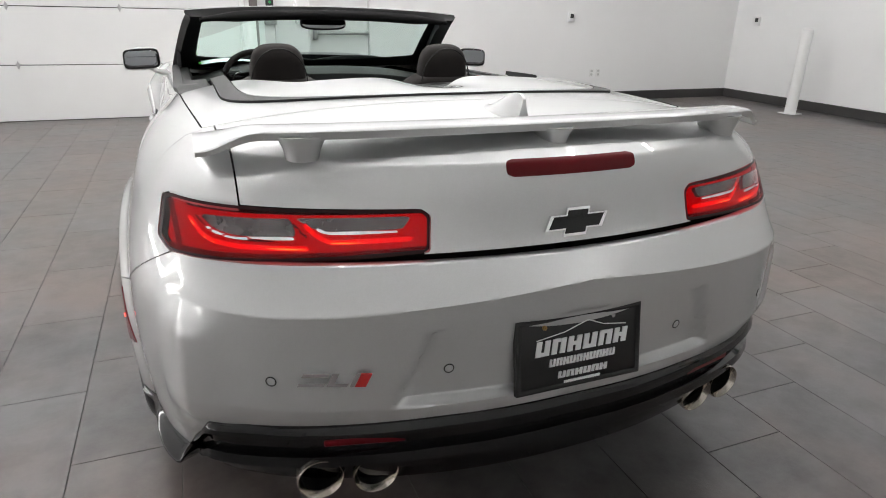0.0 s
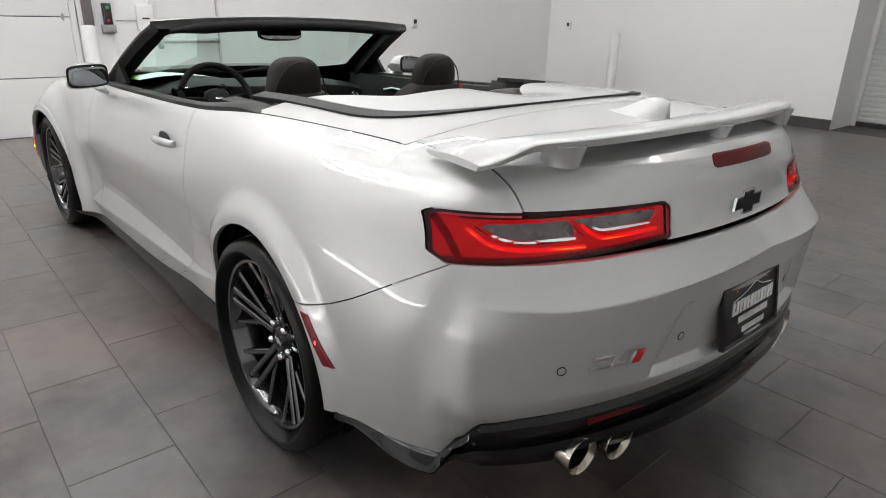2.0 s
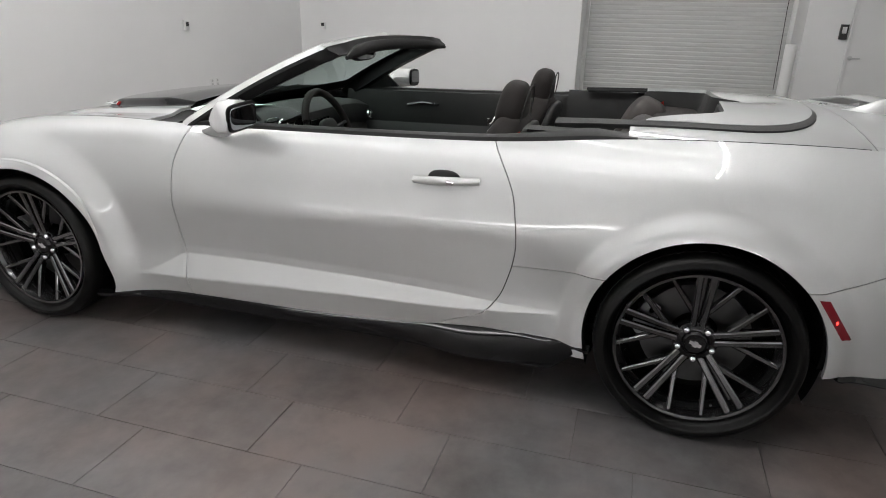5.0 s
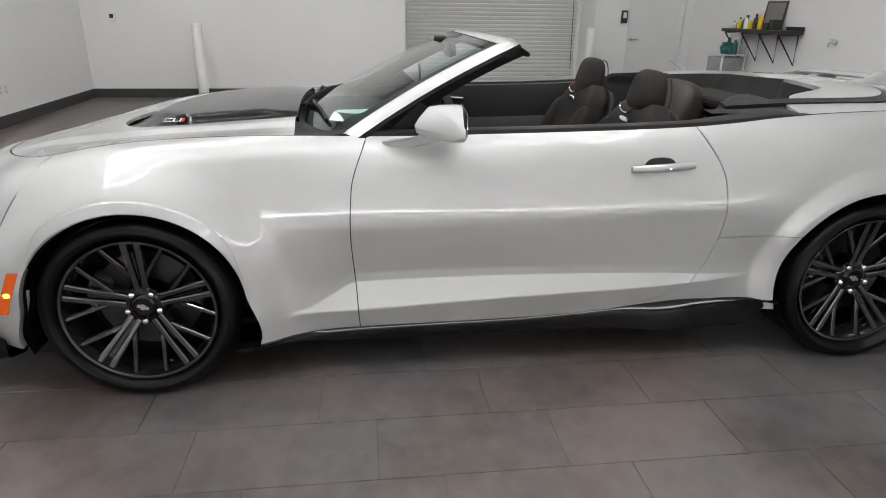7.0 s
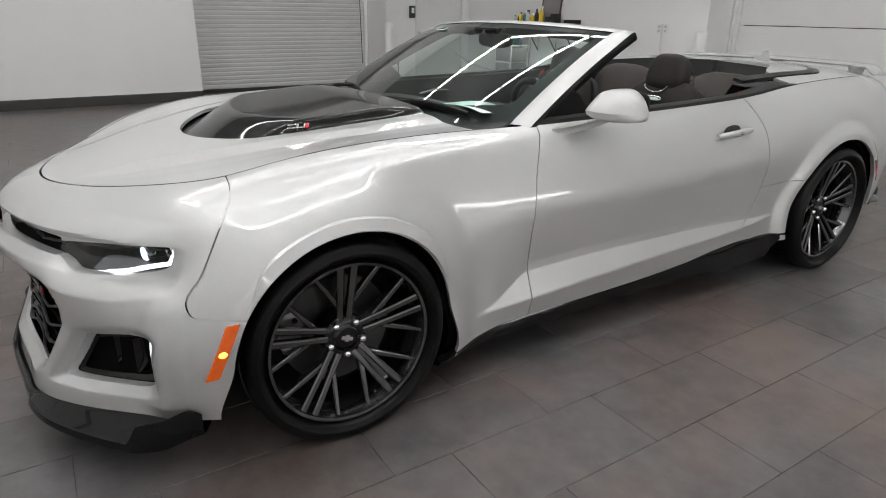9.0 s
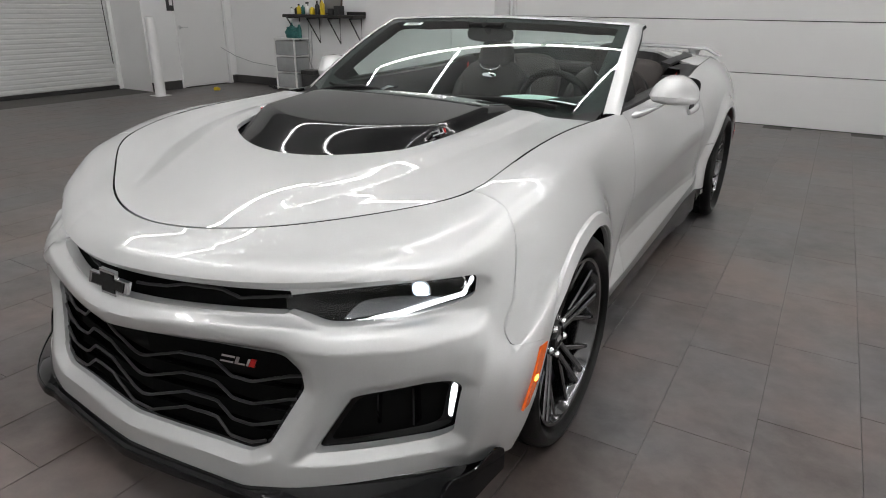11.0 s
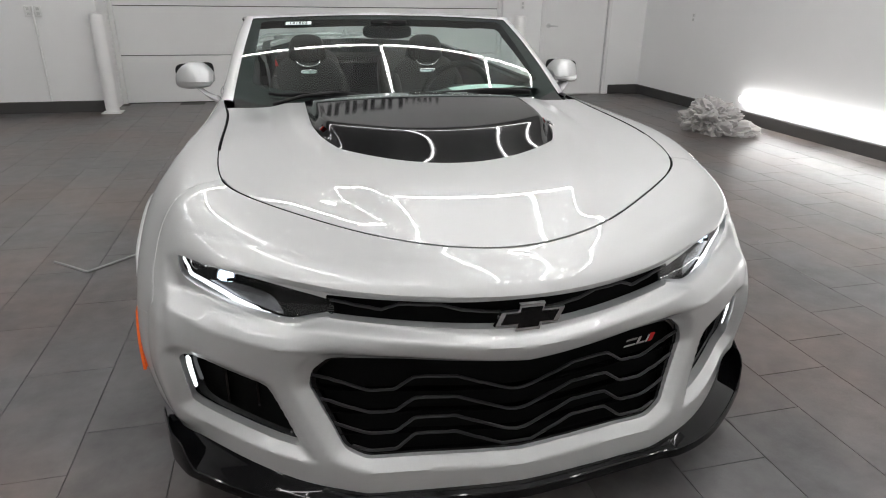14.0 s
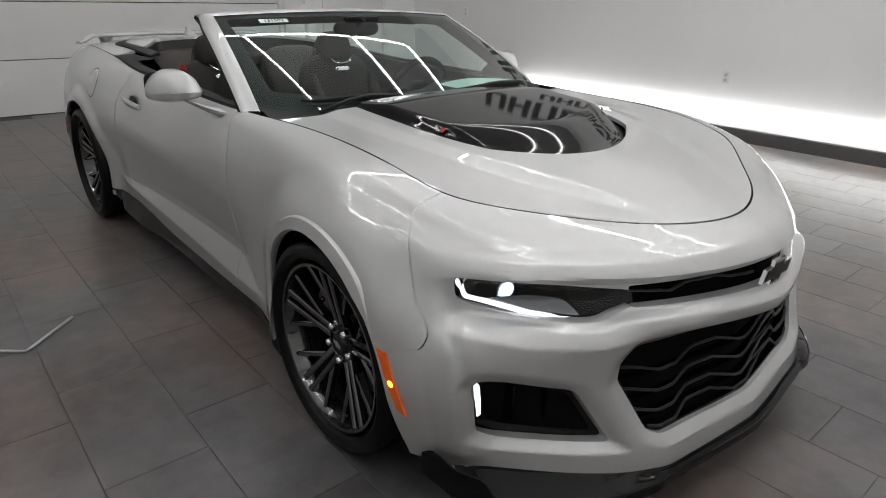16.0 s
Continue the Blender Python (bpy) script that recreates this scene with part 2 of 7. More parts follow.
def panel_mesh(V, polys, flange=0.014, mirror=False, flip=False, toward=None):
    """A bmesh from cut polygons with its border folded inward."""
    bm = bmesh.new()
    used = {}
    sx = -1 if mirror else 1
    for p in polys:
        vs = []
        for k in p:
            if k not in used:
                used[k] = bm.verts.new((sx * V[k][0], V[k][1], V[k][2]))
            if used[k] not in vs:
                vs.append(used[k])
        if len(vs) < 3:
            continue
        if mirror == flip:
            vs = vs[::-1]
        try:
            bm.faces.new(vs)
        except ValueError:
            pass
    bmesh.ops.remove_doubles(bm, verts=bm.verts, dist=0.0006)
    bmesh.ops.dissolve_degenerate(bm, edges=bm.edges, dist=0.0003)
    bm.normal_update()
    if flange:
        border = [e for e in bm.edges if e.is_boundary and abs(e.verts[0].co.x) + abs(e.verts[1].co.x) > 0.004]
        normals = {v: v.normal.copy() for e in border for v in e.verts}
        r = bmesh.ops.extrude_edge_only(bm, edges=border)
        moved = [g for g in r["geom"] if isinstance(g, bmesh.types.BMVert)]
        src = {}
        for v in moved:
            for e in v.link_edges:
                o = e.other_vert(v)
                if o in normals:
                    src[v] = normals[o]
        for v in moved:
            d = src.get(v, Vector((0, 0, 0)))
            if toward:
                d = -toward(v.co, d)
            v.co -= d * flange
        for e in border:
            e.smooth = False
    bm.normal_update()
    return bm

# ---- the room ----
def wall_panel(name, a, b, height, thick, holes=(), mat=white_wall, label=""):
    """A wall from plan point a to b (room on its left hand side), with openings (from, to, low, high) along it."""
    a, b = Vector((*a, 0)), Vector((*b, 0))
    d = (b - a).normalized()
    n = Vector((d.y, -d.x, 0))          # outward
    L = (b - a).length
    xs = sorted({0.0, L, *[h[0] for h in holes], *[h[1] for h in holes]})
    zs = sorted({0.0, height, *[h[2] for h in holes], *[h[3] for h in holes]})
    bm = bmesh.new()

    def solid(x, z):
        return not any(h[0] < x < h[1] and h[2] < z < h[3] for h in holes)
    for x0, x1 in zip(xs, xs[1:]):
        for z0, z1 in zip(zs, zs[1:]):
            if not solid((x0 + x1) / 2, (z0 + z1) / 2):
                continue
            vs = []
            for off in (0, thick):
                for x, z in ((x0, z0), (x1, z0), (x1, z1), (x0, z1)):
                    vs.append(bm.verts.new(a + d * x + n * off + Vector((0, 0, z))))
            f = [(0, 1, 2, 3), (7, 6, 5, 4), (0, 4, 5, 1), (1, 5, 6, 2), (2, 6, 7, 3), (3, 7, 4, 0)]
            for q in f:
                bm.faces.new([vs[k] for k in q])
    bmesh.ops.remove_doubles(bm, verts=bm.verts, dist=0.0005)
    bm.verts.index_update()
    seen = {}
    for f in bm.faces:
        seen.setdefault(frozenset(v.index for v in f.verts), []).append(f)
    inner = [f for fs in seen.values() if len(fs) > 1 for f in fs]
    bmesh.ops.delete(bm, geom=inner, context="FACES")
    bmesh.ops.recalc_face_normals(bm, faces=bm.faces)
    ob = part(name, bm, mat, None, smooth=False)
    return tagged(ob, label, "wall", kind="structure"), a, d, n


HEIGHT = 4.7
FL, FR, BR, BL = (-4.78, 6.10), (7.68, 6.25), (7.68, -4.05), (-4.78, -4.02)   # plan corners: front left, front right, back right, back left
wall_front, fa, fd, fn = wall_panel("wall_north", FR, FL, HEIGHT, 0.25, [(6.13, 6.93, 0.0, 2.12), (7.66, 11.34, 0.0, 3.0)], label="smooth white painted wall with an overhead door and an exit door")
wall_left, la, ld, ln = wall_panel("wall_west", FL, BL, HEIGHT, 0.2, label="white painted wall with a low glowing light strip")
wall_back, ba, bd, bn = wall_panel("wall_south", BL, BR, HEIGHT, 0.25, [(0.56, 1.66, 0.0, 2.12), (2.24, 7.35, 0.0, 3.0)], label="white painted wall with a garage door and a plain door")
wall_right, ra, rd, rn = wall_panel("wall_east", BR, FR, HEIGHT, 0.95, [(0.63, 1.64, 0.0, 2.12), (2.22, 5.38, 0.0, 3.1)], label="white painted wall with a roller shutter opening")

bm = bmesh.new()
add_box(bm, (-5.0, -4.3, HEIGHT), (9.0, 6.6, HEIGHT + 0.15))
tagged(part("ceiling", bm, ceiling_paint, smooth=False), "grey painted ceiling with long light tubes", "ceiling", kind="structure")
bm = bmesh.new()
add_box(bm, (-6, -5.4, -0.2), (10.2, 7.0, -0.004))
floor = tagged(part("floor", bm, grout, smooth=False), "dark slate floor tiles in a staggered running bond", "floor", kind="structure")


def base_run(name, a, d, n, x0, x1):
    bm = bmesh.new()
    p = [(-0.012, 0.0), (-0.012, 0.125), (-0.006, 0.135), (-0.0025, 0.135)]
    rows = []
    for x in (x0, x1):
        rows.append([bm.verts.new(a + d * x + n * o + Vector((0, 0, z))) for o, z in p])
    for k in range(len(p) - 1):
        bm.faces.new((rows[0][k], rows[1][k], rows[1][k + 1], rows[0][k + 1]))
    bm.faces.new(rows[0])
    bm.faces.new(rows[1])
    bmesh.ops.recalc_face_normals(bm, faces=bm.faces)
    return tagged(part(name, bm, base_rubber, smooth=False), "charcoal rubber baseboard along the white wall", "baseboard", kind="structure")


base_run("baseboard", fa, fd, fn, 0.0, 6.1)
base_run("baseboard", fa, fd, fn, 6.96, 7.4)
base_run("baseboard", la, ld, ln, 0.0, (Vector((*BL, 0)) - la).length)
base_run("baseboard", ba, bd, bn, 0.0, 0.5)
base_run("baseboard", ba, bd, bn, 1.72, 2.2)
bm = bmesh.new()
add_box(bm, (2.57, -4.0, 0.0), (7.66, -3.55, HEIGHT - 0.004))
tagged(part("wall_south_2", bm, white_wall, smooth=False), "white painted wall beside the recessed garage door", "wall", kind="structure")
ba2 = ba + Vector((0, 0.505, 0))
base_run("baseboard", ba2, bd, bn, 7.4, 12.44)
base_run("baseboard", ra, rd, rn, 0.0, 0.6)
base_run("baseboard", ra, rd, rn, 1.67, 2.22)
base_run("baseboard", ra, rd, rn, 5.38, 10.3)

# ---- ceiling light tubes ----
TUBES = []


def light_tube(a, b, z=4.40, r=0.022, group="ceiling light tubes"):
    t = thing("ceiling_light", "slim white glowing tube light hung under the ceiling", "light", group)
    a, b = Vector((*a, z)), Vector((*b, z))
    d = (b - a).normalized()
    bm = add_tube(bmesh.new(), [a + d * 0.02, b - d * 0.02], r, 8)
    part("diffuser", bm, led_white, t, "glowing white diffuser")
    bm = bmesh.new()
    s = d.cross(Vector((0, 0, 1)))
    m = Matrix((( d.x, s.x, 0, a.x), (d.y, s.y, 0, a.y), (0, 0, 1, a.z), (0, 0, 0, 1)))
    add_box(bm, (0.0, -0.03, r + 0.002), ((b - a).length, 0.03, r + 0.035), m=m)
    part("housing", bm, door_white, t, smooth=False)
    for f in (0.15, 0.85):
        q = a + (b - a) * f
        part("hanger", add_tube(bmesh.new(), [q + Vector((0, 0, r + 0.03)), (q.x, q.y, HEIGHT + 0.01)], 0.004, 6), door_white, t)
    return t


LINES = (4.15, 2.28, -0.45, -2.20, -3.30)
for x0 in LINES:
    for y0, y1 in ((-0.42, 1.30), (1.32, 3.04), (3.06, 4.78)):
        light_tube((x0, y0), (x0, y1))
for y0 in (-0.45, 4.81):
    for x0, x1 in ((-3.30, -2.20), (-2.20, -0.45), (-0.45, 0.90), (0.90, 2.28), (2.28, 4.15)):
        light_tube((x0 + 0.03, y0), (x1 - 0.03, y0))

# ---- the car: outer skin as a net of sections from the front centre round to the rear centre ----
HUB_R, HUB_F = (0.0, 0.345), (2.811, 0.339)
SECTIONS = [
    # levels from the sill up to the shoulder
    ((0, 3.700, .200), (0, 3.692, .250), (0, 3.676, .330), (0, 3.670, .420), (0, 3.680, .505), (0, 3.690, .560), (0, 3.670, .618), (0, 3.652, .685), (0, 3.615, .733), (0, 3.545, .768)),
    ((.28, 3.682, .200), (.28, 3.670, .250), (.28, 3.650, .330), (.28, 3.643, .420), (.28, 3.640, .510), (.28, 3.645, .568), (.28, 3.615, .620), (.28, 3.600, .688), (.28, 3.560, .740), (.26, 3.475, .780)),
    ((.56, 3.625, .200), (.565, 3.612, .255), (.56, 3.590, .330), (.55, 3.575, .420), (.545, 3.560, .515), (.545, 3.550, .580), (.535, 3.495, .628), (.530, 3.478, .690), (.51, 3.430, .752), (.46, 3.345, .802)),
    ((.81, 3.412, .200), (.830, 3.382, .255), (.844, 3.374, .330), (.856, 3.378, .420), (.852, 3.370, .500), (.845, 3.340, .580), (.832, 3.300, .655), (.826, 3.275, .728), (.775, 3.24, .800), (.660, 3.190, .840)),
    ((.902, 3.24, .200), (.924, 3.235, .270), (.940, 3.233, .360), (.950, 3.220, .440), (.950, 3.190, .530), (.942, 3.170, .610), (.922, 3.140, .690), (.886, 3.110, .775), (.825, 3.080, .842), (.735, 3.050, .868)),
    ((.938, 2.81, .190), (.940, 2.81, .300), (.943, 2.81, .400), (.944, 2.81, .480), (.948, 2.81, .560), (.950, 2.81, .650), (.938, 2.81, .745), (.906, 2.81, .832), (.852, 2.81, .890), (.748, 2.81, .908)),
    ((.895, 2.40, .175), (.895, 2.40, .300), (.893, 2.40, .400), (.896, 2.40, .490), (.898, 2.40, .590), (.892, 2.40, .680), (.880, 2.40, .765), (.862, 2.40, .840), (.832, 2.40, .900), (.748, 2.40, .926)),
    ((.884, 2.00, .180), (.881, 2.00, .335), (.864, 2.00, .400), (.873, 2.00, .490), (.897, 2.00, .610), (.894, 2.00, .700), (.880, 2.00, .780), (.857, 2.00, .848), (.825, 2.00, .903), (.790, 2.00, .930)),
    ((.880, 1.40, .180), (.878, 1.40, .345), (.857, 1.40, .410), (.868, 1.40, .500), (.896, 1.40, .620), (.889, 1.40, .710), (.873, 1.40, .790), (.849, 1.40, .857), (.818, 1.40, .912), (.788, 1.40, .938)),
    ((.878, .750, .200), (.866, .750, .360), (.850, .750, .420), (.865, .750, .510), (.900, .750, .630), (.895, .750, .720), (.876, .750, .800), (.850, .750, .867), (.815, .750, .925), (.785, .750, .955)),
    ((.885, .400, .230), (.885, .400, .340), (.885, .400, .425), (.898, .400, .510), (.916, .400, .620), (.914, .400, .720), (.899, .400, .810), (.864, .400, .885), (.817, .400, .945), (.768, .400, .985)),
    ((.925, 0.00, .240), (.928, 0.00, .320), (.931, 0.00, .410), (.933, 0.00, .490), (.934, 0.00, .600), (.930, 0.00, .710), (.913, 0.00, .810), (.882, 0.00, .897), (.820, 0.00, .965), (.752, 0.00, 1.002)),
    ((.912, -.42, .325), (.918, -.42, .395), (.923, -.42, .470), (.927, -.42, .545), (.927, -.42, .620), (.920, -.42, .710), (.898, -.42, .800), (.860, -.41, .885), (.797, -.40, .962), (.722, -.40, 1.003)),
    ((.835, -.68, .390), (.858, -.675, .46), (.868, -.67, .535), (.868, -.67, .610), (.858, -.68, .690), (.838, -.69, .750), (.818, -.685, .82), (.797, -.655, .902), (.752, -.63, .960), (.690, -.60, .990)),
    ((.668, -.865, .440), (.668, -.890, .500), (.657, -.905, .572), (.658, -.908, .640), (.660, -.915, .705), (.645, -.885, .755), (.632, -.855, .815), (.620, -.820, .902), (.600, -.79, .958), (.565, -.76, .990)),
    ((.310, -.985, .465), (.310, -.992, .510), (.305, -.992, .575), (.310, -1.00, .650), (.315, -1.03, .728), (.312, -.985, .775), (.310, -.945, .818), (.310, -.922, .902), (.310, -.902, .970), (.300, -.865, 1.002)),
    ((0, -1.01, .470), (0, -1.015, .512), (0, -1.01, .575), (0, -1.015, .650), (0, -1.05, .738), (0, -1.01, .782), (0, -.965, .822), (0, -.950, .902), (0, -.935, .972), (0, -.895, 1.010)),
]
net = np.array(SECTIONS, float)
# mirror ends in plan so that the skin runs square through the centre plane
m0 = net[1:3][::-1] * np.array([-1, 1, 1])
m1 = net[-3:-1][::-1] * np.array([-1, 1, 1])
full = np.concatenate([m0, net, m1])
full = control_for(control_for(full, 0), 1)
NA, NB = 17, 10
fine_a = np.concatenate([np.linspace(i, i + 1, n, endpoint=False) for i, n in zip(range(16), (24, 24, 26, 18, 34, 34, 30, 40, 44, 32, 34, 34, 26, 24, 26, 26))] + [[16.0]])
fine_b = np.concatenate([np.linspace(i, i + 1, n, endpoint=False) for i, n in enumerate((16, 20, 14, 12, 14, 12, 14, 12, 10))] + [[9.0]])
WA = spline_matrix(21, fine_a + 2)
WB = spline_matrix(NB, fine_b)
SKIN = np.einsum("ai,bj,ijk->abk", WA, WB, full)
SKIN[0, :, 0] = 0
SKIN[-1, :, 0] = 0
A = np.repeat(fine_a[:, None], len(fine_b), 1)
B = np.repeat(fine_b[None, :], len(fine_a), 0)

# flares round the wheels: a raised ring that falls off softly
for (hy, hz), wide, high in ((HUB_F, 0.15, 0.031), (HUB_R, 0.075, 0.025)):
    r = np.hypot(SKIN[..., 1] - hy, SKIN[..., 2] - hz)
    ring = smooth01((0.398 + wide - r) / wide) * high
    side = smooth01((SKIN[..., 0] - 0.80) / 0.06)
    SKIN[..., 0] += ring * side
# the foot of the door: a hollow, an upward ledge, a sharp crease and an undercut face
crease_low = curve1([2.42, 2.22, 2.04, 1.65, 1.33, .89, .72, .45], [.262, .282, .288, .308, .322, .338, .352, .372])
crease_top = curve1([2.42, 2.24, 2.14, 2.04, 1.65, 1.33, .89, .72, .45], [.270, .296, .345, .392, .399, .397, .389, .384, .380])
body_foot = curve1([2.45, 2.04, 1.40, 1.10, .89, .70, .40], [.168, .203, .214, .232, .258, .272, .262])
j_low, j_top = int(np.argmin(np.abs(fine_b - 0.9))), int(np.argmin(np.abs(fine_b - 2.0)))
for i in range(len(fine_a)):
    y = float(np.median(SKIN[i, :, 1]))
    mid = float(smooth01(np.array((2.36 - y) / 0.22)) * smooth01(np.array((y - 0.42) / 0.26)))
    if mid <= 0 or not 5.5 < fine_a[i] < 10.5:
        continue
    z, x = SKIN[i, :, 2].copy(), SKIN[i, :, 0].copy()
    zl, zt = float(crease_low(y)), float(crease_top(y))
    z2 = z + (np.interp(z, [z[0], z[j_low], z[j_top], 0.62], [z[0], zl, zt, 0.62]) - z) * mid * (z < 0.62)
    base = np.interp(z2, z, x)
    x6 = float(np.interp(0.61, z, x))
    led = min(1.0, max(0.0, (zt - zl) / 0.09))
    xl = x6 - 0.004
    knots = np.interp(z2, [0.13, zl, zt, zt + 0.035, 0.61], [xl - 0.046, xl, xl - 0.028 * led - 0.003, xl - 0.027 * led - 0.003, x6])
    SKIN[i, :, 2] = z2
    SKIN[i, :, 0] = base + (np.where(z2 < 0.61, knots, base) - base) * mid
# the rear bumper's corner comes down to a point and turns up again
for i in np.where(fine_a > 12.0)[0]:
    want = float(np.interp(fine_a[i], [12.0, 12.6, 13.12, 13.48, 14.0, 15.0, 16.0], [.318, .314, .316, .432, .446, .465, .470]))
    SKIN[i, :, 2] += (want - SKIN[i, 0, 2]) * (1 - smooth01(fine_b / 2.4))


def poly_field(U, V, pts, rnd=0.0):
    """Signed field, positive inside a convex outline given anticlockwise."""
    f = None
    n = len(pts)
    for k in range(n):
        (x0, y0), (x1, y1) = pts[k], pts[(k + 1) % n]
        l = math.hypot(x1 - x0, y1 - y0)
        g = ((x1 - x0) * (V - y0) - (y1 - y0) * (U - x0)) / l
        f = g if f is None else (np.minimum(f, g) if rnd <= 0 else -rnd * np.logaddexp(-f / rnd, -g / rnd))
    return f


HEADLIGHT = [(.455, .628), (.56, .602), (.66, .608), (.82, .650), (.845, .668), (.838, .722), (.66, .694), (.46, .672)]
GRILLE = [(-.1, .250), (.40, .262), (.455, .290), (.535, .445), (.525, .490), (.485, .525), (.42, .530), (-.1, .512)]
FOG = [(.565, .283), (.815, .298), (.846, .320), (.866, .46), (.850, .474), (.80, .472), (.64, .428)]
TAIL = [(.325, .822), (.815, .800), (.834, .822), (.816, .900), (.798, .910), (.335, .908), (.318, .894)]
PLATE_WELL = [(-.1, .500), (.412, .500), (.345, .682), (-.1, .690)]


def sculpt():
    global NORM
    dA = np.gradient(SKIN, axis=0)
    dB = np.gradient(SKIN, axis=1)
    NORM = np.cross(dA, dB)
    NORM /= np.linalg.norm(NORM, axis=2, keepdims=True) + 1e-12
    if np.mean(NORM[A.shape[0] // 2, :, 0]) < 0:
        NORM = -NORM
    X, Y, Z = SKIN[..., 0].copy(), SKIN[..., 1].copy(), SKIN[..., 2].copy()
    frontal = Y > 2.95
    rear = Y < -0.45
    d = np.zeros_like(X)
    # edges of the openings turn inward in a flat chamfer
    for poly, w, dep in ((GRILLE, 0.030, 0.024), (FOG, 0.026, 0.022)):
        f = np.where(frontal, poly_field(X, Z, poly, 0.004), -1)
        d -= dep * np.clip(1 + f / w, 0, 1)

    def fold(v, up, down):
        """1 on a crease, falling in straight slopes above and below it."""
        return np.clip(np.where(v > 0, 1 - v / up, 1 + v / down), 0, 1)
    # the bar over the lower grille and the hollow under the headlights
    peak = 0.572 + 0.02 * np.clip(X / 0.5, 0, 1.6)
    d += np.where(frontal, 0.019 * fold(Z - peak, 0.028, 0.05) * (1 - smooth01((X - 0.68) / 0.16)), 0)
    under = np.interp(X, [0.46, 0.56, 0.66, 0.82], [0.616, 0.594, 0.598, 0.634])
    ledge = np.interp(X, [0.46, 0.60, 0.75, 0.87], [0.562, 0.548, 0.556, 0.590])
    q = (Z - ledge) / np.maximum(under - ledge, 0.02)
    span = smooth01((X - 0.44) / 0.14) * (1 - smooth01((X - 0.855) / 0.03))
    d += np.where(frontal, np.interp(q, [-2.6, 0.0, 1.0, 2.6], [0.0, 0.017, -0.020, 0.0]) * span, 0)
    # the brow over the lamps and the slim grille
    brow = 0.690 + 0.05 * np.clip(X - 0.45, 0, 1)
    d += np.where(frontal, 0.019 * fold(Z - brow, 0.06, 0.012) * (1 - smooth01((X - 0.72) / 0.15)), 0)
    # the upright edge at the bumper's outer corner
    d += np.where(frontal, 0.020 * np.clip(1 - np.abs(A - 3.25) / 0.36, 0, 1) * smooth01((Z - 0.22) / 0.05) * smooth01((0.62 - Z) / 0.08), 0)
    # a keel line down the middle of the nose
    d += np.where(frontal, 0.014 * np.clip(1 - X / 0.30, 0, 1) * smooth01((0.775 - Z) / 0.03), 0)
    # the upright edge at the bumper's corner
    d += np.where(rear, 0.026 * np.clip(1 - np.abs(A - 13.42) / 0.40, 0, 1) * smooth01((Z - 0.40) / 0.08) * smooth01((0.74 - Z) / 0.10), 0)
    well = np.where(rear, poly_field(X, Z, PLATE_WELL, 0.002), -1)
    d -= 0.022 * np.clip((well + 0.002) / 0.014, 0, 1)
    # the lid's rear edge stands slightly proud under the wing
    d += np.where(rear, 0.006 * np.exp(-np.abs(Z - 0.985) / 0.012), 0)
    SKIN[...] = SKIN + NORM * d[..., None]
    SKIN[0, :, 0] = 0
    SKIN[-1, :, 0] = 0


def flat_rear():
    """Two flat faces across the rear bumper that meet in one sharp crease."""
    for i in np.where(fine_a > 12.9)[0]:
        col = SKIN[i]
        w = float(smooth01(np.array((fine_a[i] - 12.95) / 0.35)))
        k = np.where((col[:, 2] > 0.38) & (col[:, 2] < 0.90) & (col[:, 1] < -0.40))[0]
        if len(k) < 8 or w <= 0:
            continue
        k = k[np.argsort(col[k, 2])]
        z, x, y = col[k, 2], col[k, 0], col[k, 1]
        zc = float(np.interp(np.interp(0.73, z, x), [0.0, 0.36, 0.65], [0.762, 0.737, 0.718]))
        zs = [0.50, zc, 0.806]
        mid_ = (z > 0.66) & (z < 0.79)
        j = np.where(mid_)[0][np.argmin(y[mid_])] if mid_.any() else len(z) // 2
        px_ = [np.interp(zs[0], z, x), x[j], np.interp(zs[2], z, x)]
        py_ = [np.interp(zs[0], z, y) - 0.010, y[j] + 0.004, np.interp(zs[2], z, y)]
        inside = (z >= zs[0]) & (z <= zs[2])
        # pull the nearest row onto the crease so that it stays sharp
        c = np.argmin(np.abs(z - zc))
        z2 = z.copy()
        z2[c] = z[c] + (zc - z[c]) * w
        for q, kk in enumerate(k):
            if z[q] < zs[0]:
                SKIN[i, kk, 1] -= 0.010 * w
            elif inside[q] or q == c:
                SKIN[i, kk, 0] += (np.interp(z2[q], zs, px_) - x[q]) * w
                SKIN[i, kk, 1] += (np.interp(z2[q], zs, py_) - y[q]) * w
                SKIN[i, kk, 2] = z2[q]


# the foot of the front bumper reaches down to the splitter
low_front = smooth01((0.265 - SKIN[..., 2]) / 0.06) * smooth01((3.7 - A) / 0.4) * (A < 5)
SKIN[..., 2] -= np.minimum(0.026, np.maximum(SKIN[..., 2] - 0.170, 0)) * low_front
flat_rear()
PX, PZ = SKIN[..., 0].copy(), SKIN[..., 2].copy()
sculpt()
SX, SY, SZ = SKIN[..., 0], SKIN[..., 1], SKIN[..., 2]
SKIN_SHEET = Sheet(SKIN, None)

ARCH_R = 0.372
wide_foot = 0.062 * smooth01((HUB_F[1] + 0.05 - SZ) / 0.20)
arch = np.minimum(np.hypot(SY - HUB_F[0], SZ - HUB_F[1]) - ARCH_R - wide_foot, np.hypot(SY - HUB_R[0], SZ - HUB_R[1]) - ARCH_R - 0.004)
GAP = 0.0019


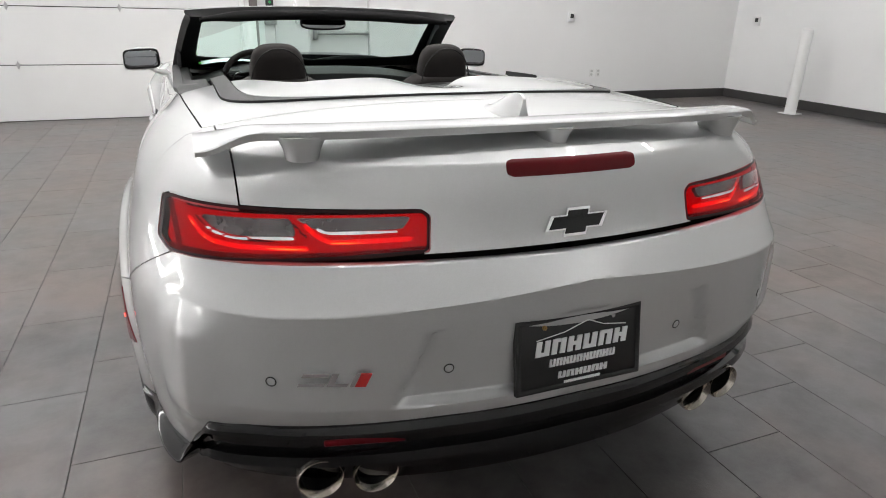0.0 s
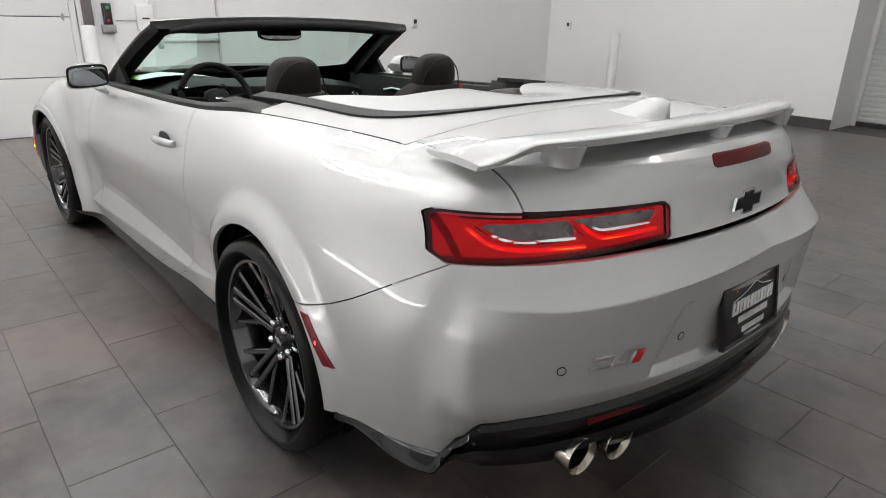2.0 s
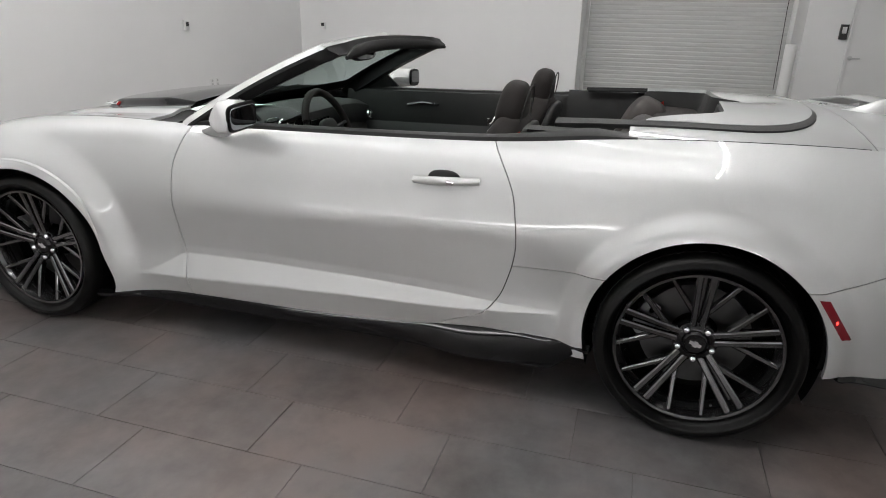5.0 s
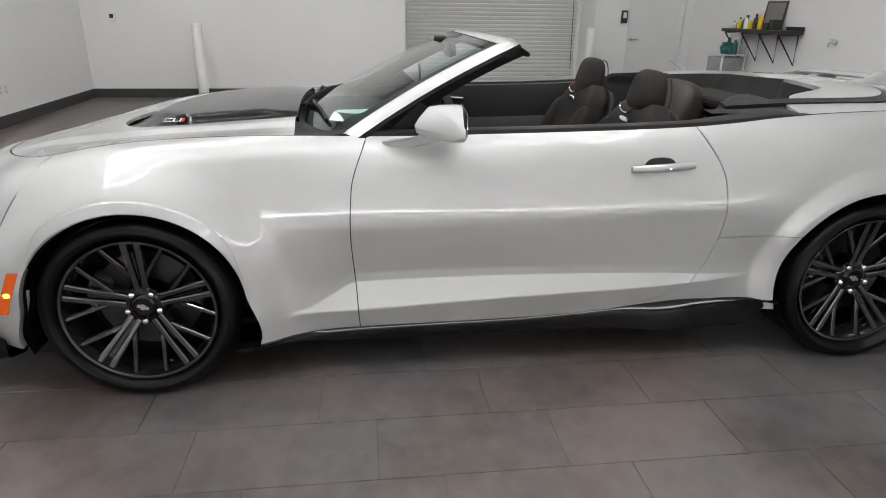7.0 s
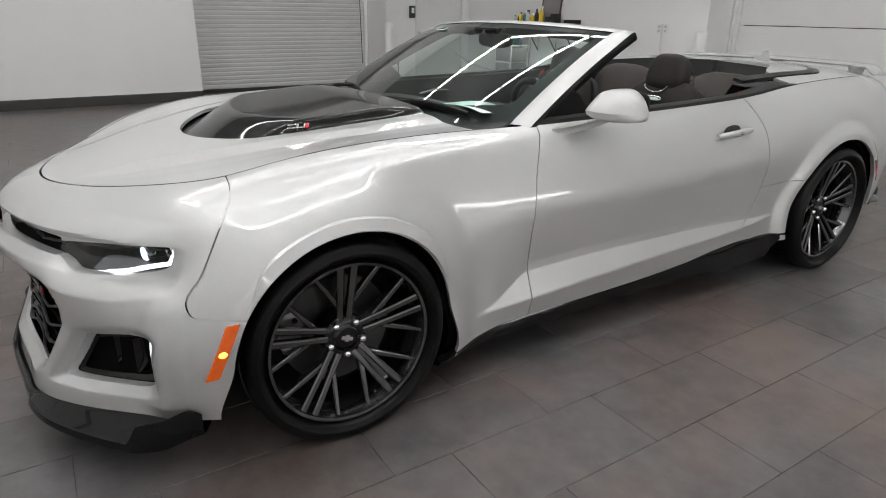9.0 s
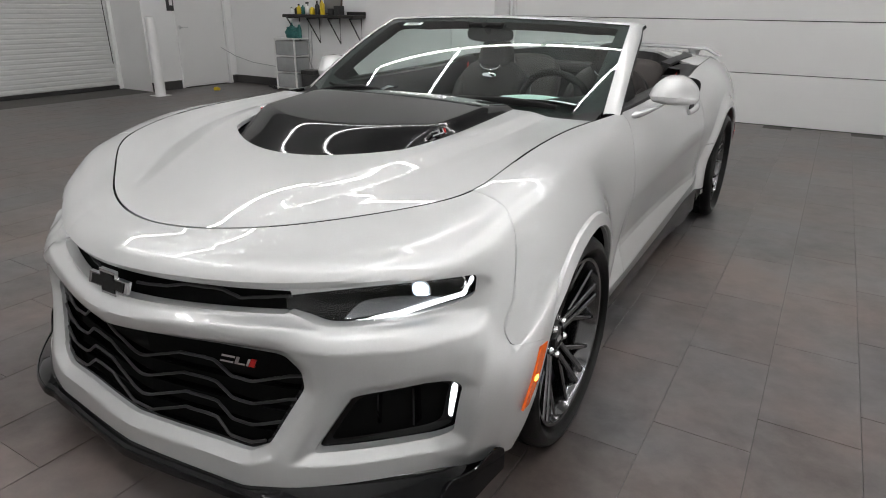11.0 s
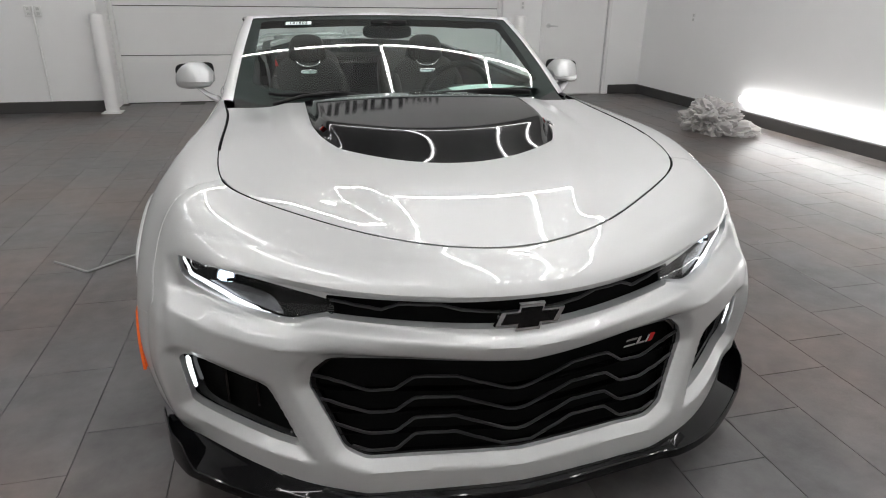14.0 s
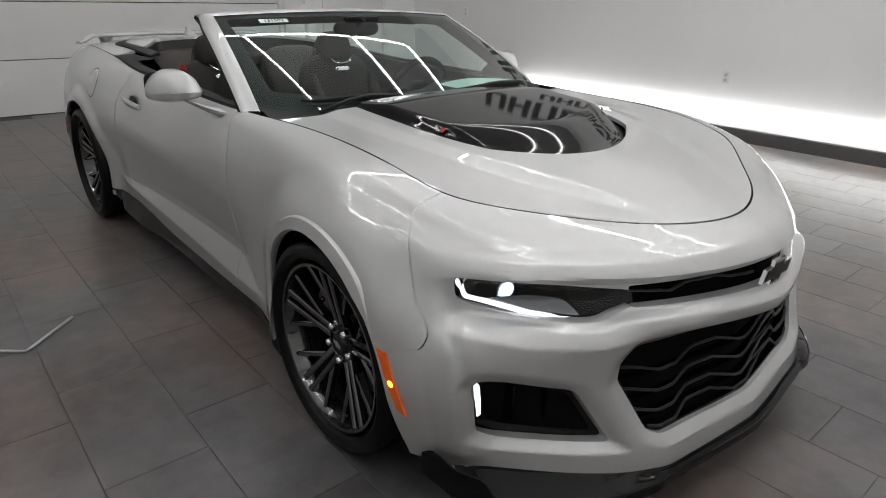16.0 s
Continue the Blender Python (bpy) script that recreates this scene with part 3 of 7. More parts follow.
door_front = curve1([.15, .35, .60, .75, .95], [2.034, 2.045, 2.060, 2.052, 1.985])(SZ)
door_rear = curve1([.15, .19, .266, .342, .45, .62, .765, .957, 1.0], [1.08, 1.01, .90, .735, .665, .630, .646, .745, .77])(SZ)
fender_front = curve1([.50, .538, .546, .575, .65, .734, .88], [3.05, 3.20, 3.262, 3.272, 3.222, 3.173, 3.075])(SZ)
bumper_foot = SZ - np.interp(SX, [0, .40, .47, .60, .85, .95], [.170, .176, .188, .203, .220, .210])
side_foot = np.where((SY < 2.45) & (SY > 0.40), SZ - body_foot(SY), 1.0)
bumper_rear = np.maximum(SZ - curve1([-.72, -.60, -.45, -.36, -.30, -.2], [.806, .735, .650, .612, .600, .595])(SY), SY + 0.24)
headlight = np.where(SY > 2.95, poly_field(PX, PZ, HEADLIGHT, 0.003), -0.1)
slim = np.where(SY > 2.95, poly_field(PX, PZ, [(-.1, .612), (.47, .620), (.47, .674), (-.1, .684)], 0.002), -0.1)
grille = np.where(SY > 2.95, poly_field(PX, PZ, GRILLE, 0.0025), -0.1)
fog = np.where(SY > 2.95, poly_field(PX, PZ, FOG, 0.004), -0.1)
tail = np.where(SY < -.4, poly_field(PX, PZ, TAIL, 0.0015), -0.1)
LID_X, LID_Z = 0.672, 0.820
rocker_line = SZ - (0.538 + 0.03 * (0.62 - SY) * (SY > 0.3))

car = thing("convertible_car", "silver two-door convertible sports car with its roof folded down", "car")
front_of = SY - fender_front
lid_x = np.where(SY < -.45, 1.0, -1.0)
PANELS = {
    "front_bumper": ([front_of - GAP, arch, -headlight, -slim, -grille, -fog, SY - 2.9, bumper_foot], 0.03),
    "front_fender": ([-front_of - GAP, SY - door_front - GAP, arch, SY - 1.5, side_foot], 0.014),
    "door": ([door_front - SY - GAP, SY - door_rear - GAP, arch, side_foot], 0.014),
    "quarter_panel": ([door_rear - SY - GAP, bumper_rear - GAP, arch, -tail, np.maximum(SX - LID_X - GAP, SY + 0.50), np.where(SY > 0.15, rocker_line - GAP * 0.7, 1.0)], 0.014),
    "rocker_panel": ([door_rear - SY - GAP, arch, SY - 0.15, -rocker_line - GAP * 0.7, side_foot], 0.014),
    "rear_bumper": ([-bumper_rear - GAP, -(SY + 0.24), arch, -tail, np.where(SX > 0.325, 0.86 + 0.04 * (SX > 0.60) - PZ, LID_Z - 0.0005 - PZ)], 0.02),
    "trunk_face": ([LID_X - GAP - SX, PZ - LID_Z - 0.0005, np.where(SX > 0.325, PZ - 0.86, 1.0), -tail, -(SY + 0.5)], 0.014),
}


def both_halves(V, P, flange=0.014, flip=False, toward=None):
    bm = panel_mesh(V, P, flange, flip=flip, toward=toward)
    bm2 = panel_mesh(V, P, flange, mirror=True, flip=flip, toward=toward)
    me = bpy.data.meshes.new("tmp")
    bm2.to_mesh(me)
    bm2.free()
    bm.from_mesh(me)
    bpy.data.meshes.remove(me)
    bmesh.ops.remove_doubles(bm, verts=[v for v in bm.verts if abs(v.co.x) < 0.002], dist=0.001)
    return bm


def inward_front(p, n):
    if p.z > 0.745 + 0.12 * abs(p.x):
        return Vector((0, 0, -1))
    if abs(p.x) > 0.885:
        return Vector((-math.copysign(1, p.x), 0, 0))
    return Vector((-0.25 * p.x, -1, 0)).normalized()


def inward_rear(p, n):
    if p.y > -0.6:
        return Vector((-math.copysign(1, p.x), 0, 0))
    return Vector((-0.4 * p.x, 1, 0)).normalized()


def inward_side(p, n):
    if p.z > 0.90 and abs(p.x) < 0.80:
        return Vector((0, 0, -1))
    if p.y < -0.58:
        return Vector((-0.5 * math.copysign(1, p.x), 1, 0)).normalized()
    return Vector((-math.copysign(1, p.x), 0, 0))


TOWARD = {"front_bumper": inward_front, "rear_bumper": inward_rear, "trunk_face": inward_rear}
PANEL_OBJ = {}
for nm, (conds, fl) in PANELS.items():
    V, P = SKIN_SHEET.cut(conds)
    if nm in ("front_fender", "door", "quarter_panel", "rocker_panel"):
        for mir in (True, False):
            PANEL_OBJ[nm, mir] = part(nm, panel_mesh(V, P, fl, mirror=mir, toward=inward_side), paint, car, angle=50)
    else:
        PANEL_OBJ[nm] = part(nm, both_halves(V, P, fl, toward=TOWARD[nm]), paint, car, angle=34 if nm == "front_bumper" else 50)

# dark inner shell behind the gaps and openings
inner = SKIN - NORM * 0.055
inner[..., 0] = np.maximum(inner[..., 0], 0)
V, P = Sheet(inner[::3, ::3], None).cut([arch[::3, ::3] - 0.002])
for mir in (True, False):
    part("inner_shell", panel_mesh(V, P, flange=0, mirror=mir), black_matte, car)

# ---- hood, deck and other top surfaces as height fields ----
edge = SKIN[:, -1]
k_hood = (fine_a <= 7.0)
k_deck = (fine_a >= 9.0)
hood_c = curve1([1.9, 2.1, 2.4, 2.7, 3.0, 3.2, 3.35, 3.45, 3.545, 3.58], [.975, .960, .932, .903, .868, .838, .811, .791, .7685, .757])
e_y, e_x, e_z = edge[k_hood, 1][::-1], edge[k_hood, 0][::-1], edge[k_hood, 2][::-1]

dome_edge = curve1([2.0, 2.2, 2.6, 2.9, 3.1, 3.3, 3.5], [.535, .53, .515, .45, .36, .27, .20])


def hood_z(x, y):
    xe = np.maximum(np.interp(y, e_y, e_x), 0.05)
    ze = np.interp(y, e_y, e_z)
    t = np.clip(np.abs(x) / xe, 0, 1.2)
    zc = hood_c(y)
    crown = zc + (ze - zc) * t ** 2 + 0.010 * (1 - t ** 4) * smooth01((3.5 - y) / 0.3)
    # a raised middle with a crease on each side, hollow beyond it
    xc = dome_edge(y)
    u = np.clip((np.abs(x) - xc) / np.maximum(xe - xc, 0.05), 0, 1)
    return crown - 0.011 * np.interp(u, [0, 0.28, 0.55, 1], [0, 1, 0.8, 0]) * smooth01((3.46 - y) / 0.22)


def field_sheet(x0, x1, y0, y1, nx, ny, zf):
    X, Y = np.meshgrid(np.linspace(x0, x1, nx), np.linspace(y0, y1, ny), indexing="ij")
    return Sheet(np.stack([X, Y, zf(X, Y)], axis=2), None), X, Y


hs, HX, HY = field_sheet(-0.8, 0.8, 2.06, 3.56, 161, 151, hood_z)
hood_edge = np.interp(HY, e_y, e_x) - np.abs(HX) - 0.0025 * (HY < 3.2)
front_cap = np.interp(np.abs(HX), edge[k_hood, 0][:70], edge[k_hood, 1][:70]) - HY
hood_in = np.where(HY > 3.0, np.minimum(hood_edge, front_cap), hood_edge)
scoop_w = curve1([2.05, 2.3, 2.6, 2.75, 2.87, 2.97, 3.08], [.455, .452, .445, .425, .385, .32, .18])
scoop_front = 3.06 - 0.15 * (np.abs(HX) / 0.36) ** 2.0
scoop = np.minimum(scoop_w(HY) - np.abs(HX), scoop_front - HY)
cowl_y = 2.285 - 0.035 * (HX / 0.75) ** 2
V, P = hs.cut([hood_in - 0.0070, -scoop, HY - cowl_y])
part("hood", panel_mesh(V, P, flip=True), paint, car)


# black tubes added in the hood's shut lines to paint the gap's shade
for sg in (-1, 1):
    pts = [(sg * max(p[0], 0.0), p[1], p[2] - 0.010) for p in edge[k_hood][::3] if p[1] > 2.08]
    part("hood_seal", add_tube(bmesh.new(), pts, 0.0075, 6), black_matte, car)
    pts = [(sg * (p[0] - 0.0045), p[1], p[2] - 0.0020) for p in edge[k_hood][::2] if 2.20 < p[1] < 3.44]
    part("hood_side_seal", add_tube(bmesh.new(), pts, 0.0030, 6), black_matte, car, "thin black line standing for the shaded gap along the hood")


def scoop_z(x, y):
    w = scoop_w(y)
    side = smooth01((w - np.abs(x)) / 0.042)
    rise = smooth01((3.05 - 0.12 * (x / 0.36) ** 2 - y) / 0.20)
    back = 1 - 0.75 * smooth01((2.45 - y) / 0.25)
    return hood_z(x, y) - 0.030 * (1 - rise) + 0.034 * rise * side * back + 0.010 * (1 - (x / 0.45) ** 2)


pan = hs.X.copy()
pan[..., 2] -= 0.045
V, P = Sheet(pan, None).cut([scoop + 0.075, HY - cowl_y])
part("vent_pan", panel_mesh(V, P, flip=True, flange=0), black_matte, car)
ss, QX, QY = field_sheet(-0.47, 0.47, 2.04, 3.08, 95, 105, scoop_z)
sc = np.minimum(scoop_w(QY) - np.abs(QX), 3.06 - 0.15 * (np.abs(QX) / 0.36) ** 2.0 - QY)
V, P = ss.cut([sc - 0.001, QY - (2.275 - 0.035 * (QX / 0.75) ** 2)])
part("hood_insert", panel_mesh(V, P, flip=True, flange=0.03), black_gloss, car, "gloss black raised hood insert")

d_y, d_x, d_z = edge[k_deck, 1][::-1], edge[k_deck, 0][::-1], edge[k_deck, 2][::-1]
deck_c = curve1([-.95, -.89, -.8, -.6, -.4, -.1, .3, .8], [1.000, 1.0105, 1.022, 1.038, 1.050, 1.062, 1.068, 1.070])


def deck_z(x, y):
    xe = np.maximum(np.interp(y, d_y, d_x), 0.05)
    ze = np.interp(y, d_y, d_z)
    t = np.clip(np.abs(x) / xe, 0, 1.2)
    zc = deck_c(y)
    return zc + (ze - zc) * np.abs(t) ** 2.6


ds, DX, DY = field_sheet(-0.8, 0.8, -0.94, 0.8, 161, 175, deck_z)
rear_cap = DY - np.interp(np.abs(DX), edge[k_deck, 0][::-1], edge[k_deck, 1][::-1])
deck_in = np.where(DY < -0.6, np.minimum(rear_cap, 1), np.interp(DY, d_y, d_x) - np.abs(DX))
trunk_line = DY + 0.435
lid_side = 0.690 - np.abs(DX) - 0.018 * smooth01((-.45 - DY) / 0.3)
# U-shaped rim round the tonneau
tn = np.where(DY > 0, 0.655 - np.abs(DX), 0.655 * (1 - (np.clip(-DY, 0, .36) / 0.36) ** 3.2) ** (1 / 2.6) - np.abs(DX))
tn = np.where(DY < -0.36, -0.01 + (DY + 0.36), tn)
tn_in = tn - 0.055 - 0.02 * smooth01((0.1 - DY) / 0.4)
V, P = ds.cut([deck_in - 0.003, -tn, trunk_line - GAP, 0.30 - DY])
part("rear_deck", panel_mesh(V, P, flip=True), paint, car)
lid_f = lid_side - GAP
V, P = ds.cut([deck_in, -trunk_line - GAP, lid_f])
part("trunk_lid", panel_mesh(V, P, flip=True, flange=0.006), paint, car)
for sg in (-1, 1):
    V, P = ds.cut([deck_in, -trunk_line - GAP, -lid_side - GAP, sg * DX])
    part("fender_top", panel_mesh(V, P, flip=True, flange=0.006), paint, car)
# black tube laid along the deck edge in place of the seam's shade
for sg in (-1, 1):
    pts = [(sg * (p[0] - 0.001), p[1], p[2] - 0.0006) for p in edge[k_deck][::2] if -0.42 < p[1] < 0.36]
    part("deck_seal", add_tube(bmesh.new(), pts, 0.0022, 6), black_matte, car, "thin dark seam along the deck")


def cover_front(x):
    """The front edge of the silver tonneau cover: forward at the sides, notched in the middle."""
    return -0.02 + 0.27 * smooth01((np.abs(x) - 0.40) / 0.20) - 0.11 * np.exp(-(x / 0.085) ** 2)


lift = ds.X.copy()
lift[..., 2] += 0.006
V, P = Sheet(lift, None).cut([tn - 0.002, -tn_in - 0.001, 0.56 - DY])
part("tonneau_rim", panel_mesh(V, P, flip=True, flange=0.016), grey_trim, car, "dark grey rubber rim round the tonneau")
lift[..., 2] -= 0.030 * np.exp(-(DX / 0.10) ** 2) * smooth01((DY + 0.32) / 0.3)
V, P = Sheet(lift, None).cut([tn_in - 0.002, cover_front(DX) - DY])
part("tonneau_cover", panel_mesh(V, P, flip=True, flange=0.03), paint, car)


# ---- wheels ----
def wheel(rr, width, label):
    """A wheel with its hub face at x=0 looking towards -x."""
    w = new("wheel")
    bm = bmesh.new()
    ro, ri = rr, 0.270
    bulge = 0.0 if label == "f" else -0.012
    mid_r = (ro + ri) / 2
    pr = [(0.02, ri), (-0.012, ri + 0.006), (-0.026, ri + 0.016), (-0.029, ri + 0.018), (-0.032 + bulge, ri + 0.024), (-0.038 + bulge, mid_r - 0.006), (-0.0385 + bulge, mid_r), (-0.0365 + bulge, mid_r + 0.003), (-0.034 + bulge, ro - 0.022), (-0.027 + bulge, ro - 0.011), (-0.012 + bulge, ro - 0.003), (0.02, ro - 0.0005), (width * .5, ro + 0.001),
          (width - .06, ro - 0.001), (width - .03, ro - 0.008), (width - 0.01, ro - 0.03), (width, mid_r), (width - 0.03, ri)]
    pr = [(o - 0.020, r) for o, r in pr]
    lathe(bm, pr, "x", 96, close=True)
    ty = part("tyre", bm, tyre_rubber, w, "worn black low-profile tyre", angle=60)
    bm = bmesh.new()
    for k in range(64):
        t = 2 * math.pi * k / 64
        for o, tilt in ((0.030 + bulge, 0.25), (width - 0.085, -0.25)):
            m = Matrix.Rotation(t, 4, "X") @ Matrix.Translation((o, 0, ro + 0.0005)) @ Matrix.Rotation(tilt, 4, "Z")
            add_box(bm, (-0.030, -0.012, -0.006), (0.030, 0.012, 0.0009), m=m)
    tagged(part("tread_pattern", bm, tyre_rubber, ty, smooth=False), kind="stuff")
    bm = bmesh.new()
    lathe(bm, [(-0.032, 0.271), (-0.041, 0.268), (-0.039, 0.259), (-0.020, 0.254), (-0.008, 0.247), (0.05, 0.242), (0.16, 0.236), (0.19, 0.25), (0.19, 0.27), (0.05, 0.268)], "x", 96, close=True)
    part("rim", bm, wheel_metal, w, "dark graphite rim")

    def spoke(bm, p0, p1, w0, w1, x0, x1, d0=0.022, d1=0.02):
        a, b = Vector((0, *p0)), Vector((0, *p1))
        d = (b - a).normalized()
        s = Vector((1, 0, 0)).cross(d)
        vs = []
        for p, hw, x, dp in ((a, w0, x0, d0), (b, w1, x1, d1)):
            for sy, xx in ((-1, x + dp), (-1, x + 0.004), (-0.55, x), (0.55, x), (1, x + 0.004), (1, x + dp)):
                vs.append(bm.verts.new(p + s * (hw * sy) + Vector((xx, 0, 0))))
        n = 6
        for k in range(n):
            bm.faces.new((vs[k], vs[(k + 1) % n], vs[n + (k + 1) % n], vs[n + k]))
        bm.faces.new(vs[:n])
        bm.faces.new(vs[n:])
    for k in range(5):
        t = math.pi / 2 + 2 * math.pi * k / 5
        c, s = math.cos(t), math.sin(t)

        def P(r, o):
            return (r * c - o * s, r * s + o * c)
        bm = bmesh.new()
        for side in (-1, 1):
            spoke(bm, P(0.05, side * 0.014), P(0.135, side * 0.0175), 0.0115, 0.0100, 0.016, -0.004)
            spoke(bm, P(0.135, side * 0.0175), P(0.259, side * 0.023), 0.0100, 0.0120, -0.004, -0.032)
        spoke(bm, P(0.05, 0), P(0.255, 0), 0.008, 0.014, 0.045, 0.018)
        bmesh.ops.recalc_face_normals(bm, faces=bm.faces)
        part("double_spoke", bm, wheel_metal, w, smooth=False)
        for side in (-1, 1):
            bm = bmesh.new()
            spoke(bm, P(0.112, side * 0.020), P(0.258 * math.cos(0.42), side * 0.258 * math.sin(0.42)), 0.0100, 0.0075, 0.010, -0.026, 0.03, 0.02)
            bmesh.ops.recalc_face_normals(bm, faces=bm.faces)
            part("slim_spoke", bm, wheel_metal, w, smooth=False)
    bm = bmesh.new()
    lathe(bm, [(0.05, 0.075), (0.022, 0.072), (0.014, 0.06), (0.012, 0.046), (0.004, 0.040), (0.002, 0.036), (0.006, 0.034), (0.006, 0.0005)], "x", 40)
    part("hub", bm, black_gloss, w)
    bm = bmesh.new()
    add_box(bm, (0.0025, -0.020, -0.006), (0.007, 0.020, 0.006), m=Matrix.Rotation(0.35, 4, "X"))
    add_box(bm, (0.0025, -0.007, -0.011), (0.0068, 0.007, 0.011), m=Matrix.Rotation(0.35, 4, "X"))
    part("cap_emblem", bm, chrome, w, "small bright emblem", smooth=False)
    for k in range(5):
        t = -math.pi / 2 + 2 * math.pi * k / 5
        bm = bmesh.new()
        lathe(bm, [(0.03, 0.0135), (0.010, 0.013), (0.002, 0.011), (-0.002, 0.006), (-0.002, 0.0005)], "x", 12, (0, 0.058 * math.cos(t), 0.058 * math.sin(t)))
        part("lug_nut", bm, chrome, w)
    bm = bmesh.new()
    lathe(bm, [(0.09, 0.08), (0.085, 0.185), (0.115, 0.185), (0.12, 0.08)], "x", 64, close=True)
    part("brake_disc", bm, steel, w, "grey steel brake disc")
    rows = []
    for q in range(9):
        t = 0.60 - 0.085 * q
        i, o = 0.135 + 0.012 * (q in (0, 8)), 0.207 - 0.014 * (q in (0, 8)) - 0.006 * (q == 4)
        rows.append([(x, r * math.cos(t), r * math.sin(t)) for x, r in ((0.054, i), (0.050, (i + o) / 2), (0.056, o), (0.12, o), (0.12, i))])
    bm = bmesh.new()
    vs = [[bm.verts.new(p) for p in r] for r in rows]
    for q in range(8):
        for k in range(5):
            bm.faces.new((vs[q][k], vs[q][(k + 1) % 5], vs[q + 1][(k + 1) % 5], vs[q + 1][k]))
    bm.faces.new(vs[0]), bm.faces.new(vs[8][::-1])
    bmesh.ops.recalc_face_normals(bm, faces=bm.faces)
    part("brake_caliper", bm, principled("caliper_grey", (0.24, 0.24, 0.245), 0.35, 0.5) if "caliper_grey" not in MATS else MATS["caliper_grey"], w, "dark grey brake caliper")
    for t, r in ((0.50, 0.172), (0.31, 0.180), (0.05, 0.178), (-0.05, 0.158)):
        bm = lathe(bmesh.new(), [(0.056, 0.0105), (0.044, 0.0100), (0.041, 0.0075), (0.041, 0.0005)], "x", 12, (0, r * math.cos(t), r * math.sin(t)))
        part("caliper_bolt", bm, chrome, w)
    bm = bmesh.new()
    lathe(bm, [(0.14, 0.242), (0.14, 0.001)], "x", 48)
    part("wheel_back", bm, black_matte, w)
    bm = add_tube(bmesh.new(), [(-0.02, 0.225 * math.cos(4.35), 0.225 * math.sin(4.35)), (-0.030, 0.215 * math.cos(4.35), 0.215 * math.sin(4.35))], 0.0035, 8)
    part("tyre_valve", bm, steel, w)
    return w


WH = {}
for nm, (hy, hz), wd in (("f", HUB_F, 0.285), ("r", HUB_R, 0.305)):
    rim_x, hz = (0.903, hz) if nm == "f" else (0.885, 0.337)
    w = wheel(hz, wd, nm)
    w.matrix_basis = pose(-rim_x, hy, hz)
    w.parent = car
    cp = copy_thing(w, pose(rim_x, hy, hz, 0, 0, 180))
    cp.parent = car

# wheel housings
for sgn in (-1, 1):
    for hy, hz in (HUB_F, HUB_R):
        bm = bmesh.new()
        n = 48
        rows = []
        for x in (0.880, 0.60):
            row = []
            for t in np.linspace(-0.42, math.pi + 0.42, n):
                r = 0.385 + (0.066 * float(smooth01(np.array((0.05 - 0.40 * math.sin(t)) / 0.20))) if hy > 1 else 0.0)
                row.append(bm.verts.new((sgn * x, hy + r * math.cos(t), hz + r * math.sin(t))))
            rows.append(row)
        c = bm.verts.new((sgn * 0.60, hy, hz))
        for k in range(n - 1):
            bm.faces.new((rows[0][k], rows[0][k + 1], rows[1][k + 1], rows[1][k]))
            bm.faces.new((rows[1][k], rows[1][k + 1], c))
        part("wheel_housing", bm, black_matte, car)


# ---- car: glass, frame, trim ----
def thin_glass(name, tint, rough=0.0, gloss=1.0):
    m = bpy.data.materials.new(name)
    m.use_nodes = True
    nt = m.node_tree
    nt.nodes.clear()
    out = nt.nodes.new("ShaderNodeOutputMaterial")
    tr = nt.nodes.new("ShaderNodeBsdfTransparent")
    tr.inputs[0].default_value = (*tint, 1)
    gl = nt.nodes.new("ShaderNodeBsdfGlossy")
    gl.inputs["Color"].default_value = (gloss, gloss, gloss, 1)
    gl.inputs["Roughness"].default_value = rough
    lw = nt.nodes.new("ShaderNodeLayerWeight")
    lw.inputs[0].default_value = 0.5
    pw = nt.nodes.new("ShaderNodeMath")
    pw.operation = "POWER"
    pw.inputs[1].default_value = 4.0
    nt.links.new(lw.outputs["Facing"], pw.inputs[0])
    fr = nt.nodes.new("ShaderNodeMath")
    fr.operation = "MULTIPLY_ADD"
    fr.inputs[1].default_value = 0.85
    fr.inputs[2].default_value = 0.04
    nt.links.new(pw.outputs[0], fr.inputs[0])
    mx = nt.nodes.new("ShaderNodeMixShader")
    nt.links.new(fr.outputs[0], mx.inputs[0])
    nt.links.new(tr.outputs[0], mx.inputs[1])
    nt.links.new(gl.outputs[0], mx.inputs[2])
    nt.links.new(mx.outputs[0], out.inputs[0])
    return m


glass = thin_glass("windshield_glass", (0.74, 0.87, 0.83))
clear_lens = thin_glass("clear_lamp_lens", (0.93, 0.94, 0.95))
red_glass = thin_glass("red_lamp_lens", (0.94, 0.25, 0.27), 0.0, 0.5)
smoke_glass = thin_glass("smoked_lens", (0.22, 0.12, 0.12))
amber_lens = vary(principled("amber_lens", (0.75, 0.16, 0.01), 0.15, 0, 0.6, emit=(1.0, 0.16, 0.01), strength=0.12), (0.42, 0.05, 0.004), (0.75, 0.13, 0.010), 90, bump=0.3, bump_scale=260)
amber_spot = principled("amber_bulb", (1, .5, .1), 0.3, emit=(1.0, 0.42, 0.04), strength=5.0)
red_spot = principled("red_bulb", (1, .05, .03), 0.3, emit=(1.0, 0.04, 0.03), strength=3.0)
red_marker = principled("red_marker_lens", (0.12, 0.004, 0.010), 0.1, 0, 1.0, emit=(1.0, 0.02, 0.03), strength=0.02)
tail_glow = principled("tail_lamp_glow", (0.15, 0.003, 0.004), 0.4, emit=(1.0, 0.006, 0.012), strength=0.60, spec=0.2)
tail_fill = principled("tail_lamp_red", (0.12, 0.002, 0.004), 0.4, emit=(1.0, 0.004, 0.012), strength=0.20, spec=0.2)
